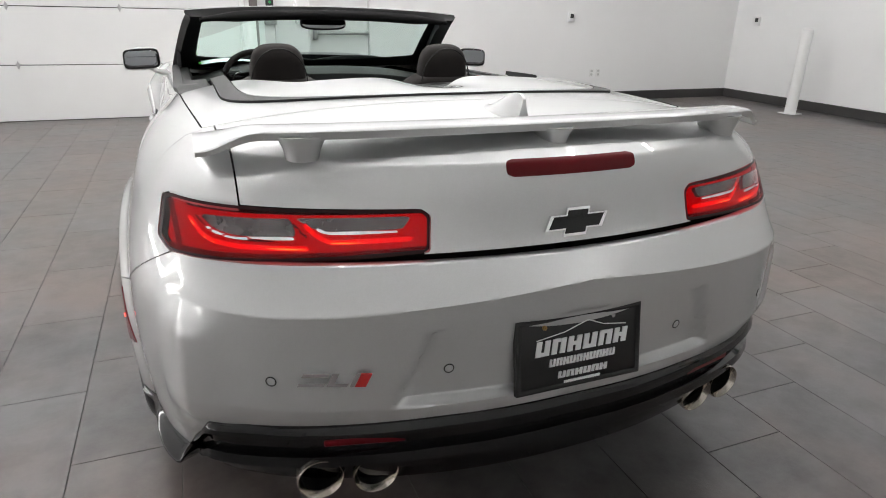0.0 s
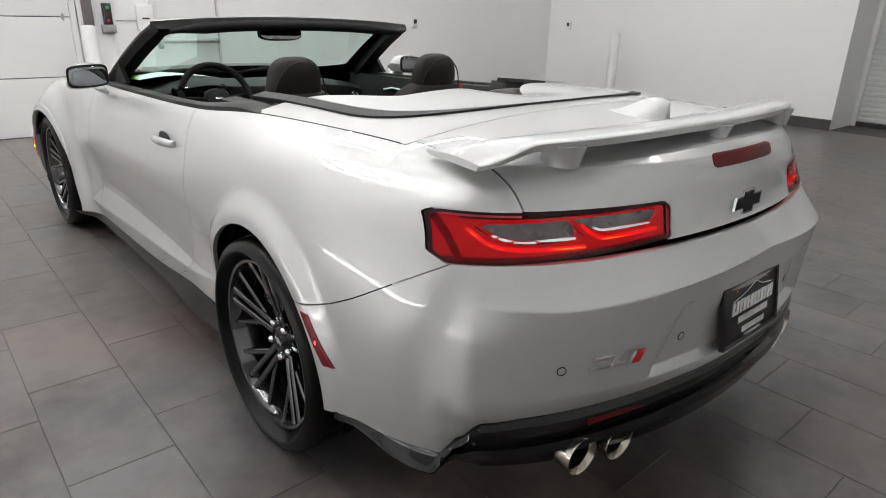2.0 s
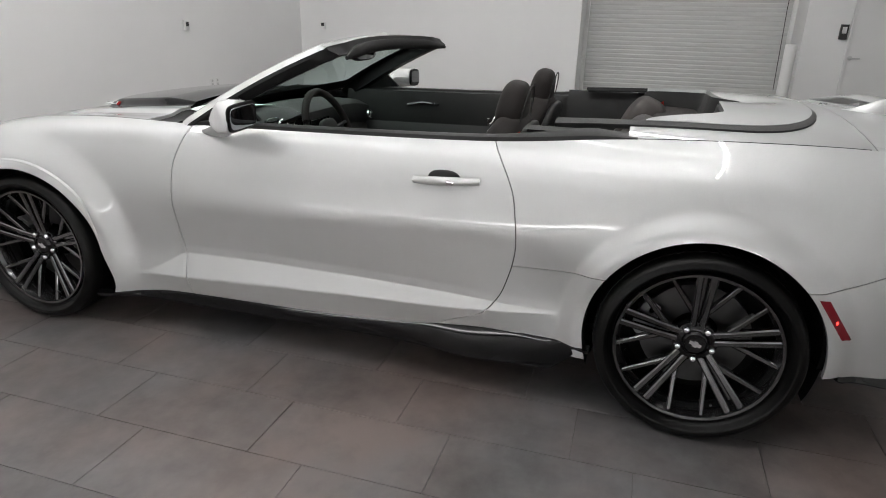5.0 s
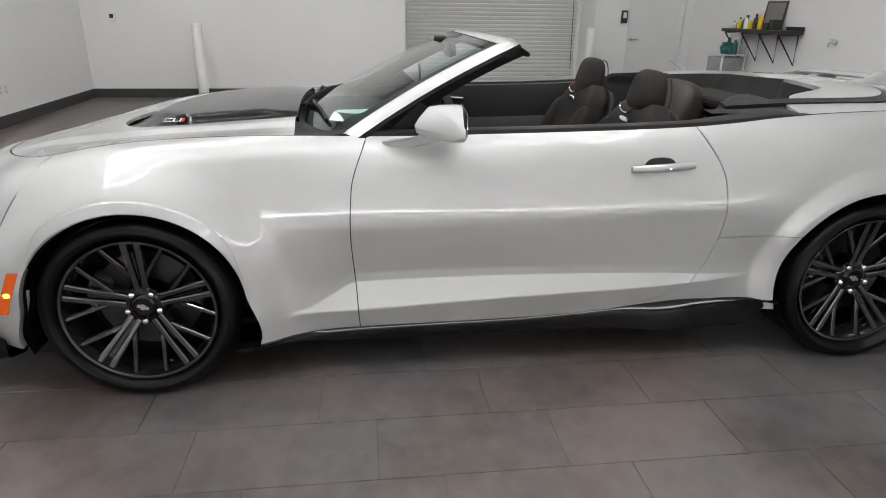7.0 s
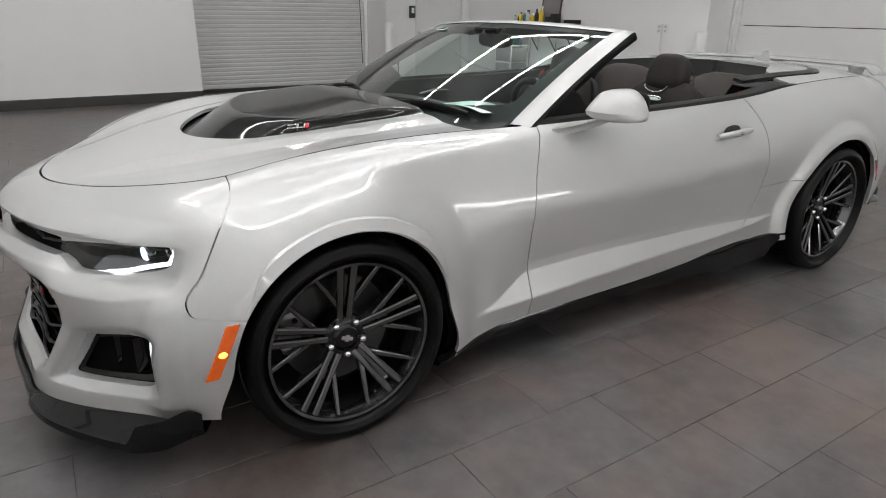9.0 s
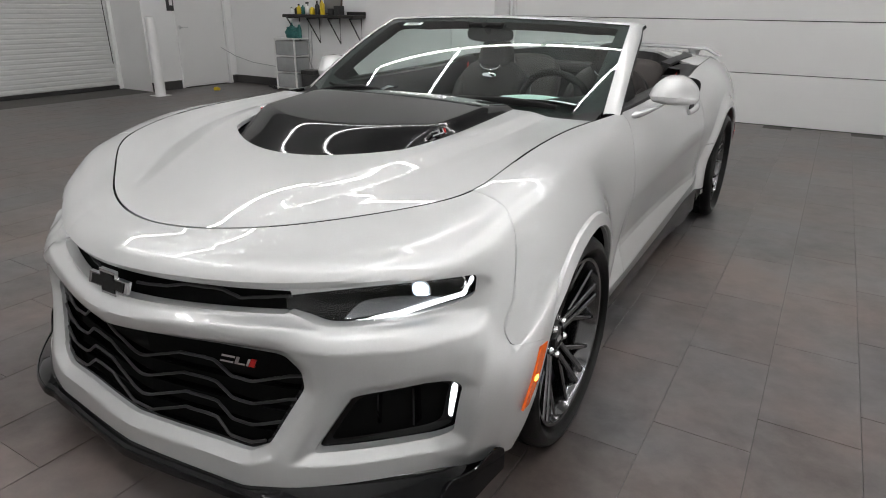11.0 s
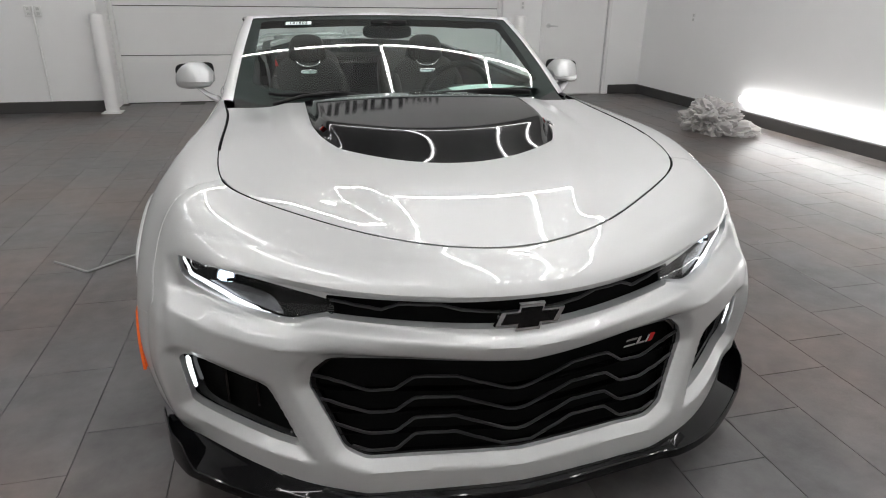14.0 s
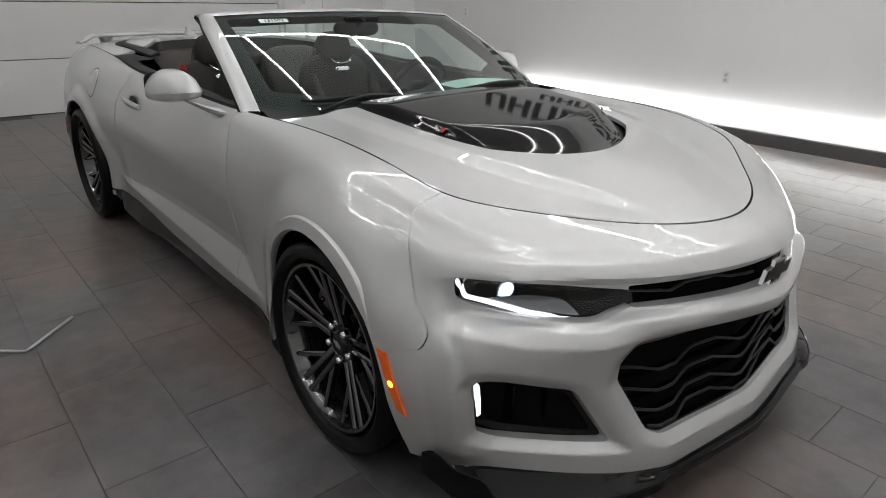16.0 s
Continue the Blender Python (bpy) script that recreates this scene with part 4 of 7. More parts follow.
lamp_smoke = vary(principled("smoked_reflector", (0.2, 0.16, 0.165), 0.2, 0.6, 0.8), (0.035, 0.022, 0.024), (0.17, 0.145, 0.148), 14)
tail_hot = principled("tail_lamp_tube", (1, 0.1, 0.05), 0.3, emit=(1.0, 0.30, 0.03), strength=2.6)
tail_dark = principled("tail_lamp_dark_red", (0.022, 0.0012, 0.003), 0.35, 0, 0.0, spec=0.25)
head_glow = principled("daytime_lamp_glow", (1, 1, 1), 0.3, emit=(0.93, 0.97, 1.0), strength=1.7)
beam_glow = principled("projector_glow", (1, 1, 1), 0.2, emit=(0.62, 0.80, 1.0), strength=2.6)
mirror_mat = principled("mirror_silver", (0.22, 0.23, 0.235), 0.02, 1.0)
door_mirror_mat = principled("tinted_mirror", (0.30, 0.31, 0.33), 0.02, 1.0)
leather = vary(principled("black_suede", (0.02, 0.019, 0.019), 0.75), (0.010, 0.0078, 0.0072), (0.020, 0.0152, 0.0136), 14, bump=0.25, bump_scale=600)
leather_brown = vary(principled("dark_brown_leather", (0.035, 0.026, 0.022), 0.55), (0.016, 0.012, 0.0105), (0.030, 0.022, 0.019), 10, bump=0.2, bump_scale=400)
dash_mat = vary(principled("dashboard_vinyl", (0.012, 0.012, 0.012), 0.6), (0.01, 0.01, 0.01), (0.017, 0.017, 0.017), 20, bump=0.2, bump_scale=700)
belt_red = vary(principled("red_seat_belt", (0.55, 0.02, 0.015), 0.6), (0.48, 0.015, 0.012), (0.6, 0.03, 0.02), 60, bump=0.2, bump_scale=500)
badge_red = principled("red_badge_enamel", (0.5, 0.02, 0.02), 0.25, 0.2, 0.5)
paper = principled("pale_green_paper", (0.72, 0.85, 0.80), 0.7)
green_tag = principled("bright_green_tag", (0.15, 0.85, 0.06), 0.5)
plate_black = vary(principled("black_plate_plastic", (0.015, 0.015, 0.015), 0.35), (0.01, 0.01, 0.01), (0.02, 0.02, 0.02), 20)
white_ink = principled("white_print", (0.8, 0.8, 0.8), 0.5)


def grid_bm(X, flip=False):
    nu, nv = X.shape[:2]
    bm = bmesh.new()
    vs = [[bm.verts.new(X[i, j]) for j in range(nv)] for i in range(nu)]
    for i in range(nu - 1):
        for j in range(nv - 1):
            q = (vs[i][j], vs[i + 1][j], vs[i + 1][j + 1], vs[i][j + 1])
            bm.faces.new(q[::-1] if flip else q)
    return bm


def loft(rows, close_u=False, close_v=False, caps=False):
    """A mesh through rows of points."""
    bm = bmesh.new()
    vs = [[bm.verts.new(p) for p in r] for r in rows]
    nu, nv = len(vs), len(vs[0])
    for i in range(nu if close_u else nu - 1):
        for j in range(nv if close_v else nv - 1):
            a, b = vs[i], vs[(i + 1) % nu]
            bm.faces.new((a[j], b[j], b[(j + 1) % nv], a[(j + 1) % nv]))
    if caps:
        bm.faces.new(vs[0])
        bm.faces.new(vs[-1])
    bmesh.ops.remove_doubles(bm, verts=bm.verts, dist=1e-5)
    bmesh.ops.recalc_face_normals(bm, faces=bm.faces)
    return bm


def pillow(size, power=4.0, n=10, m=None, shape=None):
    """A soft rounded block; shape(u, v, w) may move its unit points."""
    bm = bmesh.new()
    bmesh.ops.create_cube(bm, size=2.0)
    bmesh.ops.subdivide_edges(bm, edges=bm.edges, cuts=n, use_grid_fill=True)
    for v in bm.verts:
        p = v.co
        k = (abs(p.x) ** power + abs(p.y) ** power + abs(p.z) ** power) ** (1 / power)
        p = p / k
        if shape:
            p = Vector(shape(p.x, p.y, p.z))
        v.co = Vector((p.x * size[0] / 2, p.y * size[1] / 2, p.z * size[2] / 2))
    if m is not None:
        bmesh.ops.transform(bm, matrix=m, verts=bm.verts)
    return bm


def mirrored(bm):
    """The same bmesh on the other side of the car."""
    c = bm.copy()
    for v in c.verts:
        v.co.x = -v.co.x
    bmesh.ops.reverse_faces(c, faces=c.faces)
    return c


def pair(name, bm, mat, label="", **kw):
    part(name, mirrored(bm), mat, car, label, **kw)
    return part(name, bm, mat, car, label, **kw)


# windshield: u across, v upward
def ws(u, v):
    b = np.stack([.745 * u, 2.315 - .225 * u * u - .02 * u ** 4, .893 + .042 * u * u + 0 * u], -1)
    t = np.stack([.652 * u, 1.572 - .075 * u * u, 1.262 - .022 * u * u + 0 * u], -1)
    p = b + (t - b) * v[..., None]
    bulge = 0.018 * 4 * v * (1 - v)
    p[..., 2] += bulge
    return p


U, Vv = np.meshgrid(np.linspace(-1, 1, 61), np.linspace(0, 1, 31), indexing="ij")
WSX = ws(U, Vv)
screen = part("windshield", grid_bm(WSX), glass, car, "raked windshield of tinted glass")
inn = WSX + np.array([0, -0.0016, -0.003])
frit = np.maximum(np.maximum(np.abs(U) - (0.905 + 0.03 * Vv), Vv - 0.955), 0.13 + 0.05 * U * U - Vv)
Vt, Pt = Sheet(inn, None).cut([frit])
part("frit_band", panel_mesh(Vt, Pt, flange=0), black_satin, car, "black printed band round the windshield", smooth=False)

# windshield frame
rows, rows_in = [], []
edge_pts = [(-1, v) for v in np.linspace(-0.02, 1, 24)] + [(u, 1) for u in np.linspace(-0.96, 0.96, 49)] + [(1, v) for v in np.linspace(1, -0.02, 24)]
for u, v in edge_pts:
    g = Vector(ws(np.array(float(u)), np.array(float(v))))
    top = float(smooth01(np.array((v - 0.80) / 0.2)))
    au = abs(u)
    sg = -1 if u < 0 else 1
    corner = float(smooth01(np.array((au - 0.80) / 0.2)))
    side = Vector((sg * 0.052, -0.050 - 0.02 * top, 0.004 - 0.012 * (1 - top)))
    head = Vector((sg * 0.012 * au, -0.100, 0.010))
    w = corner if v >= 0.999 else 1.0 - 0.35 * top
    off = side * w + head * (1 - w)
    o = g + off
    mid = g + off * 0.5 + Vector((sg * 0.006 * w, 0, 0.009))
    under = Vector((-sg * 0.020, -0.040, -0.030)) * w + Vector((0, -0.022, -0.045)) * (1 - w)
    inner_p = o + under
    back = g + Vector((-sg * 0.03 * w, -0.05, -0.05))
    rows.append([g + Vector((0, 0, 0.002)), g + off * 0.12 + Vector((0, 0, 0.007)), mid, g + off * 0.85 + Vector((sg * 0.004 * w, 0, 0.003)), o])
    rows_in.append([o + Vector((0, 0, -0.0005)), o + Vector((sg * 0.004 * w, -0.006, -0.012)), inner_p, back, g + Vector((-sg * 0.012 * w, -0.008 * (1 - w), -0.006))])
part("windshield_frame", loft(rows), paint, car, "silver windshield frame")
part("frame_liner", loft(rows_in), black_satin, car, "black inner lining of the windshield frame")
# soft seal along the top rear of the header
pts = []
for u in np.linspace(-0.95, 0.95, 41):
    g = Vector(ws(np.array(float(u)), np.array(1.0)))
    pts.append(g + Vector((math.copysign(0.03, u) * abs(u) ** 6, -0.112 - 0.02 * abs(u) ** 4, -0.030 - 0.012 * abs(u) ** 4)))
part("header_seal", add_tube(bmesh.new(), pts, 0.02, 10, flat=1.3, radii=[0.006 + 0.014 * min(1, k / 5, (40 - k) / 5) for k in range(41)]), black_satin, car, "black rubber seal on the windshield header")
# cowl and wipers
U2, V2 = np.meshgrid(np.linspace(-1, 1, 41), np.linspace(0, 1, 8), indexing="ij")
cw_a = np.stack([.735 * U2, 2.290 - .034 * U2 ** 2, hood_z(.735 * U2, 2.290 - .034 * U2 ** 2) - 0.012], -1)
cw_b = ws(U2, 0 * U2 + 0.06) + np.array([0, 0, -0.004])
cw = cw_a + (cw_b - cw_a) * V2[..., None]
cw[..., 2] -= 0.020 * np.sin(np.pi * V2)
part("cowl_panel", grid_bm(cw), black_satin, car, "black plastic cowl panel")
for x0, x1 in ((-.58, -.02), (.02, .60)):
    pts = []
    for k in np.linspace(0, 1, 14):
        u = (x0 + (x1 - x0) * k) / .745
        q = Vector(ws(np.array(u), np.array(0.05 + 0.055 * math.sin(math.pi * min(k * 1.1, 1)) + 0.03 * k)))
        pts.append(q + Vector((0, 0.004, 0.012)))
    wp = part("wiper", add_tube(bmesh.new(), pts, 0.009, 8, radii=[0.004 + 0.006 * math.sin(math.pi * min(1, k / 13 + 0.1)) for k in range(14)], flat=1.6), black_satin, car, "black wiper blade")
    pa = Vector(pts[7]) + Vector((0, 0, 0.008))
    pb = Vector((x1 - 0.02 if x1 > .3 else x1 + 0.08, 2.23, 0.935))
    part("wiper_arm", add_tube(bmesh.new(), [pa, (pa + pb) / 2 + Vector((0, 0.01, 0.012)), pb], 0.008, 8), black_satin, wp)
# rear-view mirror
bm = pillow((0.25, 0.035, 0.072), 3.2, 8, Matrix.Translation((0.0, 1.60, 1.188)) @ Matrix.Rotation(radians(-8), 4, "X"))
rv = part("rear_view_mirror", bm, black_satin, car, "black rear-view mirror on a short stem")
part("stem", add_tube(bmesh.new(), [(0, 1.61, 1.20), (0, 1.66, 1.235)], 0.014, 8), black_satin, rv)
part("mirror_glass", pillow((0.235, 0.006, 0.06), 3.2, 6, Matrix.Translation((0.0, 1.581, 1.187)) @ Matrix.Rotation(radians(-8), 4, "X")), mirror_mat, rv)
bm = box((-0.09, 1.60, 1.222), (0.09, 1.66, 1.244), 0.008)
part("sensor_box", bm, black_satin, car)

# ---- belt line trim, door inner panels ----
def shoulder(y):
    k = (fine_a > 6.2) & (fine_a < 12.4)
    yy, xx, zz = edge[k, 1][::-1], edge[k, 0][::-1], edge[k, 2][::-1]
    return float(np.interp(y, yy, xx)), float(np.interp(y, yy, zz))


for sg in (-1, 1):
    rows = []
    for y in np.linspace(2.0, 0.27, 40):
        x, z = shoulder(y)
        r = float(smooth01(np.array((0.78 - y) / 0.3)))
        e = 0.15 + 0.85 * float(smooth01(np.array((y - 0.27) / 0.16)))
        rows.append([Vector((sg * (x + 0.003), y, z - 0.006)), Vector((sg * (x + 0.002), y, z + 0.012 * e)), Vector((sg * (x - 0.012), y, z + (0.019 + 0.003 * r) * e)),
                     Vector((sg * (x - 0.036 - 0.035 * r), y, z + (0.017 + 0.010 * r) * e)), Vector((sg * (x - 0.044 - 0.040 * r), y, z - 0.02))])
    part("belt_trim", loft(rows, caps=True), grey_trim, car, "dark grey trim along the belt line")
    rows = []
    for y in np.linspace(2.02, 0.42, 26):
        x, z = shoulder(y)
        rows.append([Vector((sg * (x - 0.03), y, z + 0.008)), Vector((sg * (x - 0.075), y, z + 0.004)), Vector((sg * (x - 0.095), y, z - 0.06)), Vector((sg * (x - 0.085), y, z - 0.18)),
                     Vector((sg * (x - 0.13), y, z - 0.24)), Vector((sg * (x - 0.135), y, z - 0.30)), Vector((sg * (x - 0.09), y, z - 0.34)), Vector((sg * (x - 0.09), y, 0.28))])
    part("door_lining", loft(rows), dash_mat, car, "black padded door lining")
    bm = add_tube(bmesh.new(), [(sg * 0.690, 1.62, 0.862), (sg * 0.683, 1.52, 0.88), (sg * 0.690, 1.42, 0.872)], 0.010, 8)
    part("inner_handle", bm, chrome, car, "bright inner door handle")
    # sail panel at the mirror
    bm = bmesh.new()
    pts = [(2.0, .935), (1.70, .958), (1.80, 1.05)]
    fa_ = [bm.verts.new((sg * .765, y, z)) for y, z in pts]
    fb_ = [bm.verts.new((sg * .745, y, z)) for y, z in pts]
    bm.faces.new(fa_), bm.faces.new(fb_[::-1])
    for k in range(3):
        bm.faces.new((fa_[k], fb_[k], fb_[(k + 1) % 3], fa_[(k + 1) % 3]))
    bmesh.ops.recalc_face_normals(bm, faces=bm.faces)
    part("sail_panel", bm, black_satin, car, smooth=False)

# ---- door mirrors, handles ----
def mirror_body():
    """A wedge that narrows outboard: flat top, creased front shoulder, blunt nose and a lower band."""
    xs = [.846, .862, .90, .94, .98, 1.005, 1.018, 1.022]
    yf = curve1(xs, [1.800, 1.822, 1.828, 1.806, 1.765, 1.728, 1.702, 1.690])
    zt = curve1(xs, [1.006, 1.030, 1.056, 1.058, 1.044, 1.022, 1.000, 0.985])
    zb = curve1(xs, [.972, .957, .949, .944, .943, .946, .953, .962])
    rows = []
    for x in np.concatenate([np.linspace(.846, .862, 4), np.linspace(.87, 1.0, 14), np.linspace(1.005, 1.022, 6)]):
        a, t, b = float(yf(x)), float(zt(x)), float(zb(x))
        h, r = t - b, 1.668
        dp = a - r
        rows.append([Vector((x, yy, zz)) for yy, zz in (
            (r, b + .30 * h), (r, t - .10 * h), (r + .004, t - .02 * h), (r + .10 * dp, t), (r + .45 * dp, t - .01 * h), (r + .66 * dp, t - .06 * h),
            (r + .72 * dp, t - .11 * h), (r + .90 * dp, t - .42 * h), (r + .98 * dp, t - .62 * h), (a, b + .30 * h), (r + .985 * dp, b + .27 * h), (r + .985 * dp, b + .24 * h),
            (r + .96 * dp, b + .12 * h), (r + .86 * dp, b + .02 * h), (r + .5 * dp, b), (r + .1 * dp, b), (r, b + .05 * h))])
    return loft(rows, close_v=True, caps=True)


dm = pair("door_mirror", mirror_body(), paint, angle=28)
for sg in (-1, 1):
    rows = []
    for k in np.linspace(0, 1, 12):
        c = Vector((0.812 + 0.105 * k ** 0.8, 1.880 - 0.125 * k, 0.906 + 0.046 * k ** 1.2))
        a, b = 0.062 - 0.006 * k, 0.022 - 0.008 * k
        rows.append([Vector((sg * (c.x + 0.015 * math.sin(t)), c.y + a * math.cos(t), c.z + b * math.sin(t))) for t in np.linspace(0, 2 * math.pi, 14, endpoint=False)])
    part("mirror_stalk", loft(rows, close_v=True, caps=True), paint, car)
    mm = Matrix.Translation((sg * 0.934, 1.666, 1.001)) @ Matrix.Rotation(radians(2 * sg), 4, "Z")
    part("mirror_rim", pillow((0.172, 0.014, 0.100), 5.0, 8, mm, lambda u, v, w: (u, v, w - 0.10 * u * sg)), black_satin, car, "black mirror rim")
    mm = Matrix.Translation((sg * 0.934, 1.6585, 1.001)) @ Matrix.Rotation(radians(2 * sg), 4, "Z")
    part("mirror_glass", pillow((0.156, 0.006, 0.082), 5.0, 8, mm, lambda u, v, w: (u, v, w - 0.10 * u * sg)), door_mirror_mat, car, "mirror glass")


def skin_x(y, z):
    """Half width of the skin on the flank at y, z."""
    k = (fine_a > 4) & (fine_a < 13.2)
    d = np.hypot(SKIN[k, :, 1] - y, SKIN[k, :, 2] - z)
    i = np.argsort(d.ravel())[:4]
    w = 1 / (d.ravel()[i] + 1e-5)
    return float(np.sum(SKIN[k, :, 0].ravel()[i] * w) / np.sum(w))


for sg in (-1, 1):
    rows = []
    for k in np.linspace(0, 1, 16):
        y = 1.018 - 0.245 * k
        z = 0.812 + 0.012 * k
        x = skin_x(y, z)
        lift_ = 0.026 * (math.sin(math.pi * min(1, max(0, k * 0.9 + 0.05)))) ** 0.4
        h = 0.0155 * (0.75 + 0.25 * math.sin(math.pi * k))
        rows.append([Vector((sg * (x + lift_ + dx), y, z + dz * h)) for dx, dz in ((-0.012, -1), (-0.003, -1), (0.003, -0.6), (0.006, 0), (0.003, 0.7), (-0.003, 1), (-0.012, 1))])
    h_ = part("door_handle", loft(rows, close_v=True, caps=True), paint, car)
    part("handle_button", box((sg * (skin_x(.86, .82) + 0.03) - .002, 0.862, 0.812), (sg * (skin_x(.86, .82) + 0.03) + .002, 0.888, 0.822), 0.001), chrome, h_)
    # no hollow is cut: a dark grey patch gives the handle recess its shade
    x = skin_x(.92, .815)
    bm = pillow((0.012, 0.125, 0.085), 2.6, 8, Matrix.Translation((sg * (x - 0.0015), 0.905, 0.812)))
    part("handle_cup", bm, grey_trim, car, "dark grey patch standing for the shaded recess behind the door handle")

# ---- spoiler wing ----
rows = []
for x in np.linspace(-0.742, 0.742, 75):
    ax = abs(x) / 0.742
    tip = float(smooth01(np.array((ax - 0.84) / 0.16)))
    yr = -0.868 + 0.10 * ax ** 2 + 0.045 * ax ** 6 + 0.012 * tip
    yf = -0.715 + 0.09 * ax ** 2 + 0.085 * tip
    zr = 1.060 - 0.012 * ax ** 2 - 0.043 * tip
    zf = 1.046 - 0.006 * ax ** 2 - 0.030 * tip
    th = 0.020 - 0.006 * tip
    sec = []
    for k in np.linspace(0, 1, 7):
        sec.append(Vector((x, yf + (yr - yf) * k, zf + (zr - zf) * k + 0.006 * math.sin(math.pi * k))))
    sec.append(Vector((x, yr - 0.003, zr - 0.004)))
    sec.append(Vector((x, yr + 0.004, zr - th)))
    for k in np.linspace(0.9, 0.05, 6):
        sec.append(Vector((x, yf + (yr - yf) * k, zf + (zr - zf) * k - th * (0.5 + 0.5 * k))))
    rows.append(sec)
wing = part("spoiler_wing", loft(rows, close_v=True, caps=True), paint, car, "body-coloured rear wing", angle=55)


def foot(x, y, w):
    rows = []
    for k in np.linspace(0, 1, 8):
        z0 = float(deck_z(np.array(x), np.array(y))) - 0.006
        z = z0 + (1.046 - 0.012 * (x / .74) ** 2 - z0) * k
        a = w * (0.62 + 0.38 * k ** 2)
        rows.append([Vector((x + a * math.cos(t) * (abs(math.cos(t)) ** -0.3 if abs(math.cos(t)) > 0.05 else 1), y + 0.055 * (0.8 + 0.2 * k) * math.sin(t), z)) for t in np.linspace(0, 2 * math.pi, 20, endpoint=False)])
    return loft(rows, close_v=True, caps=True)


for x, y, w in ((-0.54, -0.765, 0.055), (0.0, -0.83, 0.045), (0.54, -0.765, 0.055)):
    part("wing_foot", foot(x, y, w), paint, wing)

# shark-fin aerial
rows = []
for k in np.linspace(0, 1, 14):
    y = -0.50 - 0.20 * k
    z0 = float(deck_z(np.array(0.0), np.array(y))) - 0.003
    h = 0.060 * smooth01(np.array(k * 1.15)) * (1 if k < 0.93 else 0.85) + 0.004
    hw = 0.036 * math.sin(math.pi * min(1, 0.15 + 0.75 * k)) + 0.004
    rows.append([Vector((x_, y, z0 + z_)) for x_, z_ in ((-hw, 0), (-hw * .85, h * .25), (-hw * .35, h * .8), (-.004, h), (.004, h), (hw * .35, h * .8), (hw * .85, h * .25), (hw, 0))])
part("shark_fin_aerial", loft(rows, caps=True), paint, car, "silver shark-fin aerial")

# ---- lamps ----
def offset_sheet(d):
    return Sheet(SKIN - NORM * d, None)


def skin_part(name, conds, d, mat, parents, label="", flange=0.0):
    """A piece of the skin, set back by d, on both sides of the car."""
    out = []
    V, P = offset_sheet(d).cut(conds)
    for mir, par in zip((True, False), parents):
        out.append(part(name, panel_mesh(V, P, flange=flange, mirror=mir), mat, par, label))
    return out


tl = [new("tail_lamp"), new("tail_lamp")]
for o in tl:
    o.parent = car
    o["label"] = "glowing red tail lamp behind a clear lens"
skin_part("rim", [tail - 0.002, 0.0075 - tail], 0.0005, tail_dark, tl, "dark red lamp border")
skin_part("housing", [tail - 0.001], 0.035, tail_dark, tl)


def band(pts, w):
    """Field positive within w of a polyline in (x, z)."""
    best = None
    for (x0, z0), (x1, z1) in zip(pts, pts[1:]):
        dx, dz = x1 - x0, z1 - z0
        t = np.clip(((PX - x0) * dx + (PZ - z0) * dz) / (dx * dx + dz * dz), 0, 1)
        d = np.hypot(PX - x0 - t * dx, PZ - z0 - t * dz)
        best = d if best is None else np.minimum(best, d)
    return np.where(SY < 0, w - best, -1)


def band_f(pts, w):
    best = None
    for (x0, z0), (x1, z1) in zip(pts, pts[1:]):
        dx, dz = x1 - x0, z1 - z0
        t = np.clip(((PX - x0) * dx + (PZ - z0) * dz) / (dx * dx + dz * dz), 0, 1)
        d = np.hypot(PX - x0 - t * dx, PZ - z0 - t * dz)
        best = d if best is None else np.minimum(best, d)
    return np.where(SY > 2.9, w - best, -1)


def tl_at(cx, cy):
    """A place on the tail lamp from fractions across (outer end 0) and down (top 0)."""
    return (.824 - .503 * cx, .905 + .003 * cx - cy * (.104 - .018 * cx))


def tl_field(pts):
    return np.where(SY < 0, poly_field(PX, PZ, [tl_at(*p) for p in pts], 0.0012), -1)


def tl_band(pts, w):
    return band([tl_at(*p) for p in pts], w)


win1 = tl_field([(.135, .20), (.475, .17), (.490, .46), (.49, .52), (.27, .53), (.19, .44)])
win2 = tl_field([(.485, .16), (.93, .16), (.90, .40), (.89, .44), (.61, .44), (.565, .40)])
chrome_1 = tl_band([(.17, .42), (.215, .53), (.28, .565), (.485, .555)], 0.0032)
chrome_2 = tl_band([(.565, .38), (.615, .475), (.885, .465)], 0.0032)
skin_part("lens", [tail - 0.003, -win1, -win2, -chrome_1, -chrome_2], 0.001, red_glass, tl)
skin_part("window_lens", [win1], 0.001, clear_lens, tl)
skin_part("window_lens", [win2], 0.001, clear_lens, tl)
skin_part("red_reflector", [tail - 0.0045], 0.018, tail_fill, tl, "evenly lit red reflector")
skin_part("smoked_window", [win1], 0.010, lamp_smoke, tl, "smoky grey reversing lens")
skin_part("smoked_window", [win2], 0.010, lamp_smoke, tl, "smoky grey reversing lens")
skin_part("dark_band", [tl_band([(.10, .06), (.97, .06)], 0.004), tail - 0.005], 0.009, tail_dark, tl)
skin_part("dark_edge", [tl_band([(.125, .24), (.185, .50), (.27, .595), (.49, .605)], 0.0022), -win1], 0.009, tail_dark, tl)
skin_part("dark_edge", [tl_band([(.475, .24), (.53, .56)], 0.003), -win1, -win2], 0.009, tail_dark, tl)
skin_part("light_guide", [tl_band([(.105, .30), (.140, .55), (.18, .66), (.27, .72), (.53, .755)], 0.0048), tail - 0.006], 0.008, tail_glow, tl, "glowing red light guide")
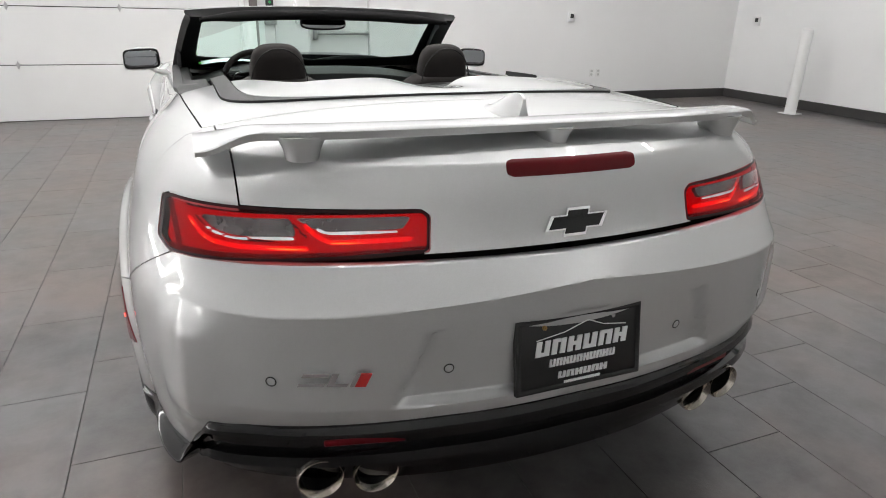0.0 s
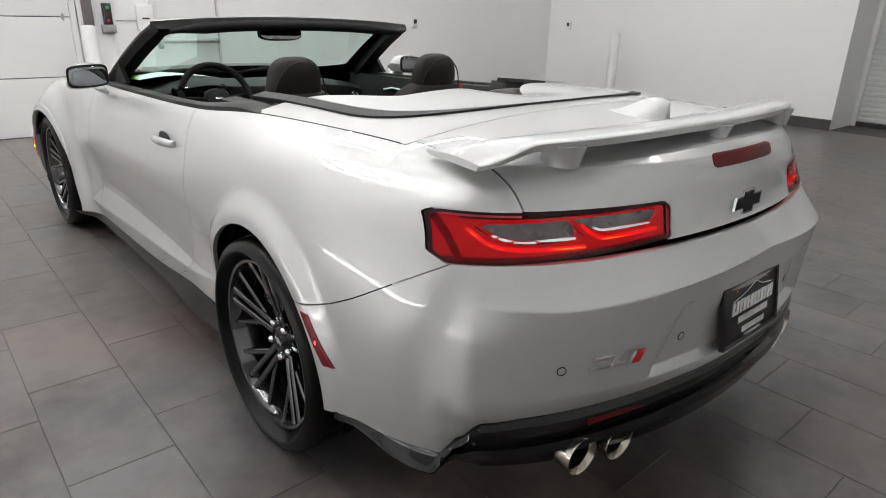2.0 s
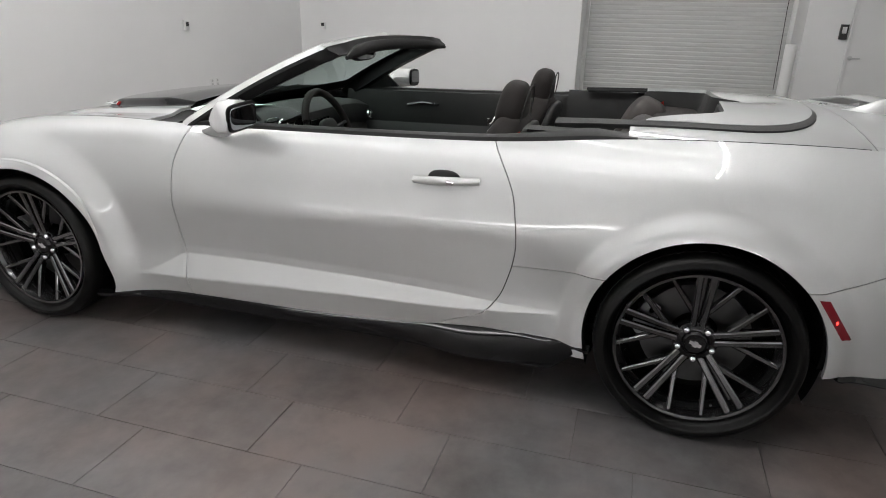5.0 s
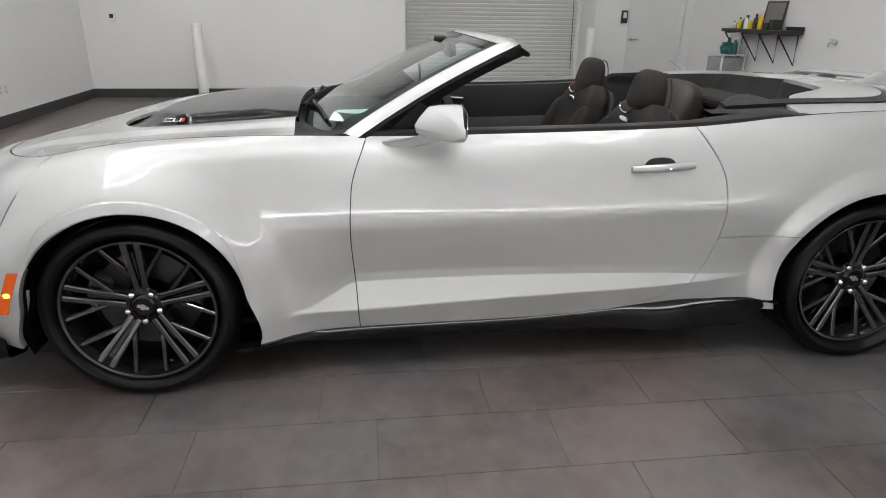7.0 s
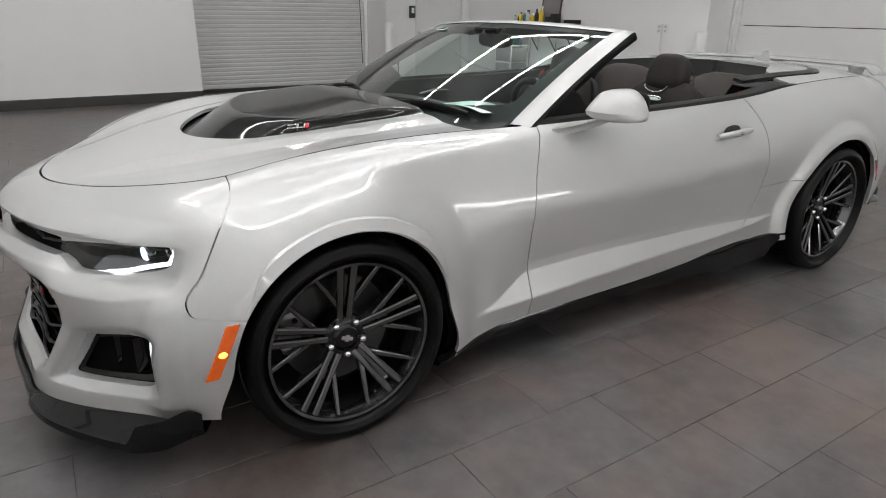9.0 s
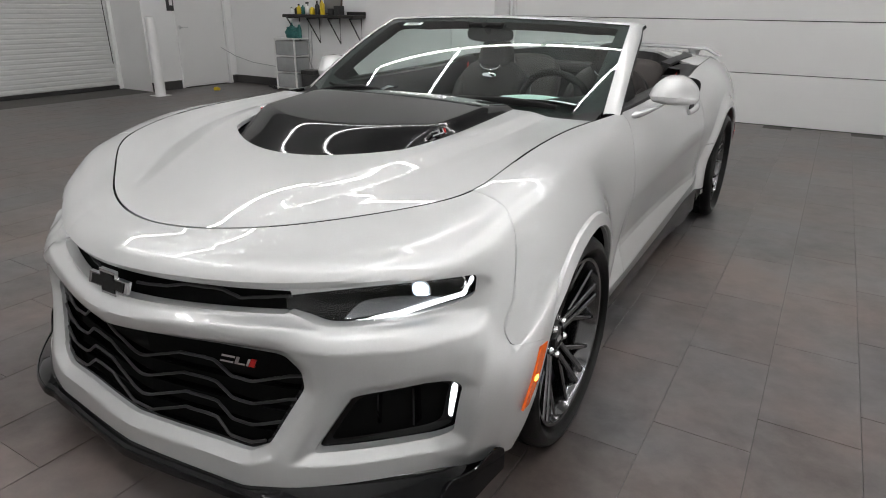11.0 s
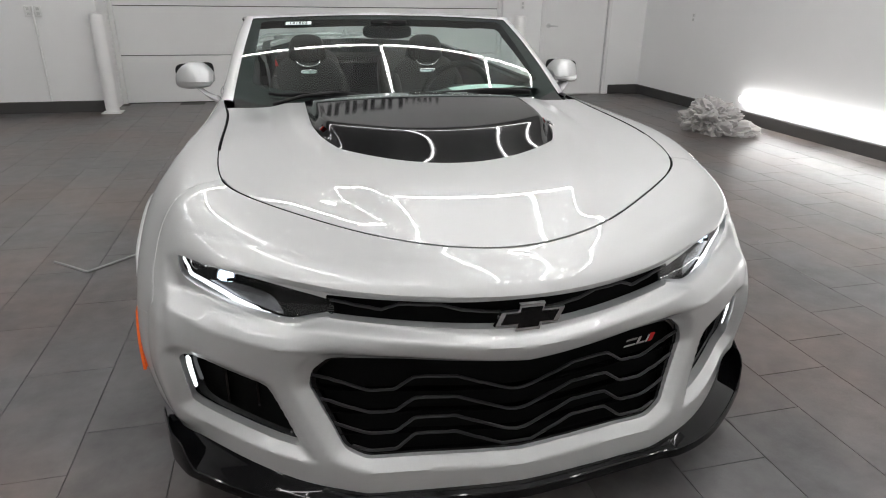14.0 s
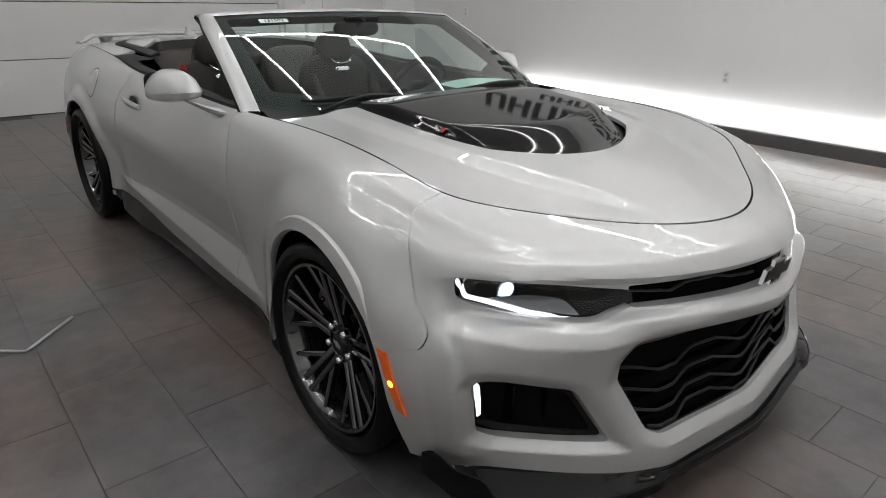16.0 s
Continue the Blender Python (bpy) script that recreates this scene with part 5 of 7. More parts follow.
skin_part("light_guide", [tl_band([(.525, .30), (.56, .50), (.61, .65), (.93, .66)], 0.0048), tail - 0.006], 0.008, tail_glow, tl, "glowing red light guide")
skin_part("bright_line", [tl_band([(.108, .34), (.142, .58), (.19, .70), (.28, .745), (.52, .765)], 0.0013), tail - 0.006], 0.006, tail_hot, tl)
skin_part("bright_line", [tl_band([(.533, .36), (.565, .55), (.615, .67), (.92, .675)], 0.0013), tail - 0.006], 0.006, tail_hot, tl)
skin_part("chrome_line", [chrome_1, tail - 0.01], 0.002, chrome, tl)
skin_part("chrome_line", [chrome_2, tail - 0.01], 0.002, chrome, tl)
skin_part("lower_reflector", [tl_band([(.02, .92), (.98, .92)], 0.0075), tail - 0.005], 0.009, deep_red, tl, "unlit deep red lower reflector")
skin_part("outer_reflector", [tl_band([(.035, .10), (.05, .80)], 0.006), tail - 0.005], 0.009, deep_red, tl)

hlamp = [new("headlamp"), new("headlamp")]
for o in hlamp:
    o.parent = car
    o["label"] = "clear headlamp with a lit daytime light line"
skin_part("lens", [headlight - 0.0005], 0.010, clear_lens, hlamp)
skin_part("housing", [headlight - 0.001], 0.040, black_matte, hlamp)
inner_hl = np.where(SY > 2.9, poly_field(PX, PZ, [(.455, .628), (.50, .612), (.60, .640), (.62, .690), (.46, .672)], 0.002), -1)
skin_part("inner_module", [inner_hl, headlight - 0.002], 0.018, principled("smoked_lamp_module", (0.008, 0.008, 0.0085), 0.5, 0.0, 0.0, spec=0.15), hlamp, "smoked inner lamp module")
drl = band_f([(.838, .718), (.825, .668), (.70, .631), (.575, .614)], 0.0052) - 0.0052 * (1 - smooth01((PX - .585) / .13))
skin_part("daytime_light", [drl, headlight - 0.002], 0.014, head_glow, hlamp, "glowing white daytime light line")
refl = np.where(SY > 2.9, poly_field(PX, PZ, [(.580, .620), (.70, .636), (.80, .660), (.745, .664), (.67, .662), (.615, .650)], 0.002), -1)
skin_part("reflector", [refl, -drl, headlight - 0.004], 0.022, principled("lamp_reflector", (0.25, 0.257, 0.27), 0.22, 0.8), hlamp, "satin silver reflector")


def skin_point(x, z, front=True):
    k = (SY > 2.9) if front else (SY < -0.4)
    d = np.where(k, np.hypot(PX - x, PZ - z), 9)
    i = np.unravel_index(np.argmin(d), d.shape)
    return Vector(SKIN[i]), Vector(NORM[i])


for (x, z, r) in ((.725, .668, .021), (.800, .684, .018)):
    p, n = skin_point(x, z)
    for sg, par in zip((-1, 1), hlamp):
        c = Vector((sg * p.x, p.y, p.z))
        nn = Vector((sg * 0.25, 0.95, -0.05)).normalized()
        m = Matrix.Translation(c - nn * 0.036) @ nn.to_track_quat("Z", "Y").to_matrix().to_4x4()
        bm = lathe(bmesh.new(), [(-0.02, r * 1.25), (0.004, r * 1.25), (0.006, r * 1.05), (0.002, r)], "z", 28)
        bmesh.ops.transform(bm, matrix=m, verts=bm.verts)
        part("projector_ring", bm, chrome, par)
        bm = lathe(bmesh.new(), [(0.0, r), (r * 0.35, r * 0.8), (r * 0.5, r * 0.4), (r * 0.55, 0.0005)], "z", 24)
        bmesh.ops.transform(bm, matrix=m, verts=bm.verts)
        part("projector_lens", bm, beam_glow if x < .78 else clear_lens, par)

# low beams: a small source behind a level shield, which cuts the light off at lamp height
for sg, par in zip((-1, 1), hlamp):
    p, n = skin_point(.70, .668)
    ld_ = bpy.data.lights.new("low_beam", "SPOT")
    ld_.energy, ld_.spot_size, ld_.spot_blend, ld_.shadow_soft_size, ld_.color = 16.0, radians(52), 0.8, 0.0006, (1.0, 0.96, 0.88)
    lo_ = new("low_beam", ld_)
    lo_.parent = par
    lo_.matrix_basis = look((sg * p.x, p.y - 0.016, p.z - 0.004), (sg * (p.x + 0.1), p.y + 3.0, p.z - 0.25))
    part("cutoff_shield", box((sg * p.x - 0.010, p.y - 0.0115, p.z - 0.0035), (sg * p.x + 0.010, p.y - 0.0110, p.z + 0.006)), black_matte, par, smooth=False)

# vertical lamps beside the lower intakes, side markers
fl = [new("running_lamp"), new("running_lamp")]
for o in fl:
    o.parent = car
    o["label"] = "upright white lamp in a black intake"
skin_part("intake_frame", [fog, 0.020 - fog], 0.028, black_gloss, fl, "gloss black intake frame")
skin_part("light_bar", [band_f([(.853, .456), (.845, .360)], 0.0065), fog - 0.004], 0.012, head_glow, fl, "glowing white light bar")
skin_part("intake_back", [fog + 0.004], 0.052, black_matte, fl)
for sg in (-1, 1):
    for xx in (.66, .74):
        part("intake_fin", box((sg * xx - .003, 3.30, .32), (sg * xx + .003, 3.47 - .5 * (xx - .60), .43)), black_gloss, fl[0 if sg < 0 else 1], smooth=False)


def flank_patch(y0z0, y1z1, w, lift_):
    """A slanted strip that hugs the flank."""
    rows = []
    for k in np.linspace(0, 1, 9):
        y = y0z0[0] + (y1z1[0] - y0z0[0]) * k
        z = y0z0[1] + (y1z1[1] - y0z0[1]) * k
        r = []
        for o in np.linspace(-w / 2, w / 2, 5):
            r.append(Vector((skin_x(y + o, z) + lift_, y + o, z)))
        r = [r[0] + Vector((-lift_ - .004, 0, 0))] + r + [r[-1] + Vector((-lift_ - .004, 0, 0))]
        rows.append(r)
    return loft(rows, caps=True)


def arch_lip(hub, th0, th1, lift_):
    """A flat raised band with a crisp outer edge along the wheel arch."""
    th = np.linspace(th0, th1, 97)
    grow = smooth01((th - th0) / 0.35) * smooth01((th1 - th) / 0.5)
    cols = []
    for dr, up in ((0.001, -0.012), (0.003, 0.6), (0.006, 1.0), (0.040, 0.75), (0.044, 0.35), (0.047, -0.006)):
        r = ARCH_R + dr * (0.25 + 0.75 * grow if dr > 0.01 else np.ones(97))
        xs = np.array([skin_x(hub[0] + a * math.cos(b), hub[1] + a * math.sin(b)) for a, b in zip(r, th)])
        xs = np.convolve(np.pad(xs, 8, mode="edge"), np.ones(17) / 17, "valid")
        xs = xs + (up * lift_ * (0.15 + 0.85 * grow) if up > 0 else up)
        cols.append([Vector((x, hub[0] + a * math.cos(b), hub[1] + a * math.sin(b))) for x, a, b in zip(xs, r, th)])
    return loft([list(r) for r in zip(*cols)], caps=True)


pair("arch_lip", arch_lip(HUB_F, 0.58, 2.86, 0.011), paint, angle=20)
am = pair("amber_marker", flank_patch((3.172, .520), (3.240, .366), 0.036, 0.003), amber_lens, "lit amber side marker")
rm = pair("red_marker", flank_patch((-.325, .582), (-.412, .458), 0.030, 0.003), red_marker, "dark red side marker with a glowing point")
for sg in (-1, 1):
    x = skin_x(3.207, .44) + 0.003
    part("marker_bulb", pillow((0.006, 0.024, 0.018), 2, 4, Matrix.Translation((sg * x, 3.207, .440))), amber_spot, car)
    x = skin_x(-.372, .515) + 0.003
    part("marker_bulb", pillow((0.006, 0.007, 0.012), 2, 4, Matrix.Translation((sg * x, -.372, .515))), red_spot, car)

# high brake light
V, P = offset_sheet(-0.002).cut([np.where(SY < -.5, poly_field(PX, PZ, [(-.1, .962), (.150, .962), (.158, .968), (.158, .986), (.150, .992), (-.1, .992)], 0.002), -1)])
part("high_brake_light", both_halves(V, P, 0.004), red_lens, car, "dark red high brake light")

# ---- grilles ----
V, P = offset_sheet(0.05).cut([grille + 0.006])
part("grille_back", both_halves(V, P, 0), black_matte, car)
V, P = offset_sheet(0.045).cut([slim + 0.006])
part("grille_back", both_halves(V, P, 0), black_matte, car)
grille_grey = principled("grille_bar_plastic", (0.022, 0.022, 0.023), 0.45)
lg = new("lower_grille")
lg.parent = car
lg["label"] = "black lower grille with wavy bars"
for row, zb in enumerate((.421, .359, .302, .258)):
    pts, flatp = [], []
    for x in np.linspace(-.52, .52, 105):
        ax = abs(x)
        wave = np.interp(ax, [0, .024, .163, .267, .316, .383, .48, .53], [-.005, -.003, .045, .046, .010, .010, .042, .048])
        for out_, z in ((pts, zb + float(wave)), (flatp, zb - 0.006 + 0.03 * ax)):
            if poly_field(np.array(ax), np.array(z), GRILLE) > 0.004:
                p, n = skin_point(ax, z)
                out_.append(Vector((x, p.y - 0.018 + 0.012 * ax, z)))
    if len(pts) > 4:
        part("grille_bar", add_tube(bmesh.new(), pts, 0.0042, 8), grille_grey, lg)
        if len(flatp) > 4:
            part("grille_blade", add_tube(bmesh.new(), [p + Vector((0, -0.014, 0)) for p in flatp], 0.012, 6, flat=0.18), black_gloss, lg)
V, P = offset_sheet(0.012).cut([grille, 0.010 - grille])
part("grille_frame", both_halves(V, P, 0.02), black_gloss, lg, "gloss black grille frame")
ug = new("upper_grille")
ug.parent = car
ug["label"] = "slim black upper grille"
for sg in (-1, 1):
    pts = []
    for x in np.linspace(.06, .46, 31):
        z = .648 + float(np.interp(x, [.06, .15, .20, .30, .34, .46], [.0, .004, .016, .012, -.006, .006]))
        p, n = skin_point(x, z)
        pts.append(Vector((sg * x, p.y - 0.022, z)))
    part("grille_bar", add_tube(bmesh.new(), pts, 0.0042, 8), grille_grey, ug)


# ---- emblems, plate, sensors ----
def bowtie(scale, depth, inner=False):
    """A plain cross-shaped emblem standing in the xz plane, front towards -y."""
    o = 0.90 if inner else 1.0
    pts = [(-.50, -.105), (-.19, -.105), (-.21, -.20), (.15, -.20), (.17, -.105), (.41, -.105), (.50, .105), (.19, .105), (.21, .20), (-.15, .20), (-.17, .105), (-.41, .105)]
    bm = bmesh.new()
    k = scale * o
    f = [bm.verts.new((x * k, -depth, z * k * (0.90 if inner else 1))) for x, z in pts]
    b = [bm.verts.new((x * k * 1.02, 0, z * k * 1.02)) for x, z in pts]
    n = len(pts)
    bm.faces.new(f)
    for i in range(n):
        bm.faces.new((f[i], b[i], b[(i + 1) % n], f[(i + 1) % n]))
    bmesh.ops.recalc_face_normals(bm, faces=bm.faces)
    return bm


def place(bm, m):
    bmesh.ops.transform(bm, matrix=m, verts=bm.verts)
    return bm


p, n = skin_point(0.0, .862, False)
m = Matrix.Translation((0, p.y - 0.001, .862)) @ Matrix.Rotation(radians(-8), 4, "X")
em = part("rear_emblem", place(bowtie(0.155, 0.006), m), chrome, car, "black cross-shaped emblem with a chrome edge", smooth=False)
part("emblem_face", place(bowtie(0.150, 0.0075, True), m), black_gloss, em, smooth=False)
p, n = skin_point(0.0, .648)
m = Matrix.Translation((0, p.y + 0.004, .648)) @ Matrix.Rotation(radians(180), 4, "Z")
em = part("front_emblem", place(bowtie(0.176, 0.010), m), chrome, car, "black cross-shaped emblem with a chrome edge", smooth=False)
part("emblem_face", place(bowtie(0.162, 0.012, True), m), black_gloss, em, smooth=False)


def badge_bars(name, m, h=0.026, parent=None):
    """A badge kept as plain slanted strokes: two bright pairs and a red block."""
    b0 = None
    sl = 0.45
    u = h / 0.026
    for strokes, mat in ((((0, .046, 0, .26), (0, .046, .72, 1)), chrome), (((.050, .062, 0, 1), (.062, .086, 0, .26)), chrome), (((.090, .098, 0, 1),), chrome), (((.099, .118, 0, 1),), badge_red)):
        bm = bmesh.new()
        for x0, x1, z0, z1 in strokes:
            vs = [bm.verts.new((xx * u + sl * zz * h, d, zz * h)) for d in (-0.004, 0.0) for xx, zz in ((x0, z0), (x1, z0), (x1, z1), (x0, z1))]
            for q in ((0, 1, 2, 3), (4, 7, 6, 5), (0, 4, 5, 1), (1, 5, 6, 2), (2, 6, 7, 3), (3, 7, 4, 0)):
                bm.faces.new([vs[i] for i in q])
        bmesh.ops.recalc_face_normals(bm, faces=bm.faces)
        place(bm, m)
        if b0 is None:
            b0 = part(name, bm, mat, parent or car, "bright badge of slanted strokes with a red end", smooth=False)
        else:
            part("badge_bar", bm, mat, b0, smooth=False)
    return b0


p, n = skin_point(.60, .585, False)
q, _ = skin_point(.48, .585, False)
ang = math.atan2(q.y - p.y, 0.12)
badge_bars("rear_badge", Matrix.Translation((-.605, p.y - 0.010, .572)) @ Matrix.Rotation(ang, 4, "Z"), 0.030)
p, _ = skin_point(.31, .490)
q, _ = skin_point(.40, .490)
badge_bars("grille_badge", Matrix.Translation((-.305, p.y + 0.004, .482)) @ Matrix.Rotation(math.atan2(q.y - p.y, -(.40 - .31)) , 4, "Z"), 0.022)
for sg in (-1, 1):
    y = 2.795 if sg < 0 else 2.655
    x0 = float(scoop_w(np.array(2.72))) - 0.021
    z0 = float(scoop_z(np.array(x0), np.array(2.72)))
    z1 = float(scoop_z(np.array(x0 - 0.010), np.array(2.72)))
    al = math.atan2(z1 - z0, 0.010)
    ca, sa = math.cos(al), math.sin(al)
    ex, ez, nv_ = Vector((0, sg, 0)), Vector((-sg * ca, 0, sa)), Vector((sg * sa, 0, ca))
    o_ = Vector((sg * x0, y, z0)) - ez * 0.012 + nv_ * 0.0015
    m = Matrix(((ex.x, -nv_.x, ez.x, o_.x), (ex.y, -nv_.y, ez.y, o_.y), (ex.z, -nv_.z, ez.z, o_.z), (0, 0, 0, 1)))
    badge_bars("hood_badge", m, 0.017)

# number plate with dealer insert
pl = new("number_plate")
pl.parent = car
pl["label"] = "black dealer plate with white lettering bars"
p, n = skin_point(0.0, .585, False)
M = Matrix.Translation((0, p.y - 0.004, .585)) @ Matrix.Rotation(radians(-9), 4, "X")
part("plate", place(box((-.157, -.010, -.082), (.157, .002, .082), 0.004), M), plate_black, pl)
part("plate_frame", place(loft([[Vector((sx * (.160 - i), -.012 - d, sz * (.085 - i))) for i, d in ((0, -.012), (0, 0), (.006, .003), (.012, 0))] for sx, sz in ((-1, -1), (1, -1), (1, 1), (-1, 1))], close_u=True), M), plate_black, pl)
for x0, x1, z0, z1, count in ((-.116, .124, -.002, .032, 6), (-.080, .092, -.030, -.013, 10), (-.058, .072, -.060, -.045, 6), (-.042, .052, -.076, -.068, 10)):
    for k in range(count):
        w = (x1 - x0) / count
        xa = x0 + k * w
        bm = bmesh.new()
        for q in (0.06, 0.58):
            vs = [bm.verts.new((xa + w * (q + f) + (z - z0) * 0.16, yy, z)) for yy in (-.0125, -.0095) for f, z in ((0, z0), (.32, z0), (.32, z1), (0, z1))]
            for fc in ((0, 1, 2, 3), (7, 6, 5, 4), (0, 4, 5, 1), (1, 5, 6, 2), (2, 6, 7, 3), (3, 7, 4, 0)):
                bm.faces.new([vs[n_] for n_ in fc])
        zc = z0 + (0.0, 0.78, 0.4)[k % 3] * (z1 - z0)
        add_box(bm, (xa + w * .3, -.0123, zc), (xa + w * .68, -.0095, zc + .24 * (z1 - z0)))
        bmesh.ops.recalc_face_normals(bm, faces=bm.faces)
        part("lettering_bar", place(bm, M), white_ink, pl, smooth=False)
part("mountain_line", place(add_tube(bmesh.new(), [(-.11, -.0115, .035), (-.04, -.0115, .045), (.02, -.0115, .064), (.06, -.0115, .048), (.12, -.0115, .040)], 0.0012, 6), M), white_ink, pl)
for x, z in ((-.09, .062), (.085, .064)):
    part("plate_screw", place(lathe(bmesh.new(), [(-.014, .0005), (-.014, .005), (-.009, .006)], "y", 12, (x, 0, z)), M), principled("brass_screw", (0.4, 0.25, 0.1), 0.3, 1.0) if x < 0 else chrome, pl)
ring_mat = grey_trim
for x, z in ((-.653, .572), (-.302, .574), (.298, .574), (.653, .572)):
    p, n = skin_point(abs(x), z, False)
    sg = -1 if x < 0 else 1
    nn = Vector((sg * n.x, n.y, n.z))
    m = Matrix.Translation(Vector((sg * p.x, p.y, p.z))) @ nn.to_track_quat("Z", "Y").to_matrix().to_4x4()
    ps = part("parking_sensor", place(lathe(bmesh.new(), [(.0, .0115), (.0016, .0112), (.0016, .0095), (.0006, .0093)], "z", 24), m), ring_mat, car)
    part("sensor_face", place(lathe(bmesh.new(), [(.0006, .0093), (.002, .008), (.002, .0003)], "z", 24), m), paint, ps)

# ---- lower trims ----
low = SKIN[:, 0]
out = np.cross(np.gradient(low, axis=0), np.array([0, 0, 1.0]))
out /= np.linalg.norm(out, axis=1, keepdims=True)
if out[len(out) // 2, 0] < 0:
    out = -out


def skirt(name, sel, rows_f, mat, label, whole, step=2):
    """A trim hung under the skin's lower border: rows of (outward, height fraction or absolute height)."""
    idx = np.nonzero(sel)[0][::step]
    rows = []
    for i in idx:
        r = []
        for o, z in rows_f(fine_a[i], low[i]):
            q = low[i] + out[i] * o
            r.append(Vector((max(q[0], 0), q[1], z)))
        rows.append(r)
    bm = loft(rows)
    if whole:
        b2 = mirrored(bm)
        me = bpy.data.meshes.new("tmp")
        b2.to_mesh(me)
        b2.free()
        bm.from_mesh(me)
        bpy.data.meshes.remove(me)
        bmesh.ops.remove_doubles(bm, verts=[v for v in bm.verts if abs(v.co.x) < 0.004], dist=0.004)
        return part(name, bm, mat, car, label)
    return pair(name, bm, mat, label)


def rear_rows(a, p):
    t = p[2] + 0.004
    k = min(1.0, max(0.16, (t - 0.285) / 0.16))
    b = min(0.285, t - 0.045)
    fin = math.exp(-((a - 13.05) / 0.22) ** 2)
    wide = [(-.02, t + .004), (-.002, t), (.010, t - .012 * k), (.012 + .030 * fin, t - .030 * k - .012 * fin), (-.006 + .02 * fin, t - .042 * k - .012 * fin), (-.010, t - .075 * k), (.004, t - .082 * k), (.008, t - .105 * k), (-.012, t - .112 * k), (-.02, b + .02 * k), (-.035, b), (-.20, b + .01)]
    # beside the wheel it becomes a flat blade that spreads towards the bumper's corner
    g = float(smooth01(np.array((a - 12.05) / 0.95)))
    h_ = 0.018 + 0.020 * g
    w_ = 0.008 + 0.030 * g
    blade = [(-.02, t + .004), (.001, t), (.3 * w_, t - .25 * h_), (.6 * w_, t - .5 * h_), (.95 * w_, t - .82 * h_), (w_, t - .88 * h_), (w_, t - .94 * h_), (.96 * w_, t - h_), (.5 * w_, t - h_), (-.01, t - h_), (-.03, t - .9 * h_), (-.20, t - .8 * h_)]
    m_ = float(smooth01(np.array((a - 13.08) / 0.22)))
    return [(p0[0] + (p1[0] - p0[0]) * m_, p0[1] + (p1[1] - p0[1]) * m_) for p0, p1 in zip(blade, wide)]


skirt("rear_diffuser", (fine_a >= 12.0), rear_rows, black_gloss, "gloss black rear diffuser", True, 1)


def front_rows(a, p):
    t = float(np.interp(p[0], [0, .40, .47, .60, .85, .95], [.170, .176, .188, .203, .220, .210])) + 0.003
    o = float(np.interp(a, [0, 1.50, 1.66, 3.05, 3.40, 3.80, 4.2], [.024, .024, .038, .064, .056, .034, .006]))
    z = float(np.interp(a, [0, 1.50, 1.66, 3.05, 3.5, 3.95], [.152, .158, .160, .150, .166, .200]))
    fin = 0.066 * float(smooth01(np.array((a - 2.94) / 0.22)) * smooth01(np.array((4.05 - a) / 0.30)))
    return [(-.03, t + .012), (-.003, t), (.003, t - .008), (o * .55, z + .020 + .25 * (t - z - .02)), (o * .90, z + .012), (o - .004, z + .014 + fin), (o, z + .012 + fin), (o + .003, z + fin * .5), (o + .001, z - .012), (o * .6, z - .020), (-.05, z - .024), (-.14, z - .014)]


skirt("front_splitter", (fine_a <= 3.92), front_rows, lip_black, "gloss black front splitter", True, 1)


def side_rows(a, p):
    y = p[1]
    fl_ = float(np.exp(-((y - 0.78) / 0.20) ** 2))
    h_ = float(smooth01(np.array((2.46 - y) / 0.30)) * smooth01(np.array((y - 0.37) / 0.12)))
    t_ = float(body_foot(np.array(y)))
    b_ = t_ - 0.012 - (t_ - 0.012 - 0.150 + .012 * fl_) * h_
    return [(-.02, t_ + .014), (.008, t_ + .004), (.012 * h_, t_ - .008), ((.014 + .012 * fl_) * h_, t_ - .45 * (t_ - b_)), ((.012 + .018 * fl_) * h_, b_ + .004), ((.006 + .016 * fl_) * h_, b_), (-.03, b_ - .008), (-.25, b_ - .008)]


skirt("side_skirt", (fine_a > 5.75) & (fine_a < 10.2), side_rows, black_gloss, "gloss black side skirt", False, 3)
part("underbody", box((-.66, -.45, .15), (.66, 3.30, .24), 0.02), black_matte, car, smooth=False)

# exhaust tips and rear reflectors
for x, y in ((.566, -.915), (.448, -.938)):
    for sg in (-1, 1):
        ex = new("exhaust_tip")
        ex.parent = car
        d = Vector((sg * 0.06, -1, -0.03)).normalized()
        m = Matrix.Translation((sg * x, y, 0.318)) @ d.to_track_quat("Z", "Y").to_matrix().to_4x4()
        part("sleeve", place(lathe(bmesh.new(), [(-.16, .046), (-.02, .048), (.012, .051), (.016, .050), (.016, .0485), (.004, .041), (.001, .040)], "z", 40), m), exhaust_metal, ex, "polished round exhaust tip")
        part("bore", place(lathe(bmesh.new(), [(.002, .0405), (-.12, .038), (-.12, .0005)], "z", 28), m), black_matte, ex)
for sg in (-1, 1):
    part("rear_reflector", box((-.088, -.004, -.008), (.088, .004, .008), 0.003, 1,
         Matrix.Translation((sg * .47, -.946, .408)) @ Matrix.Rotation(radians(sg * 13), 4, "Z")), red_lens, car, "dark red reflector")

# ---- cabin ----
part("cabin_floor", box((-.70, -.0, .22), (.70, 2.3, .27)), dash_mat, car, smooth=False)
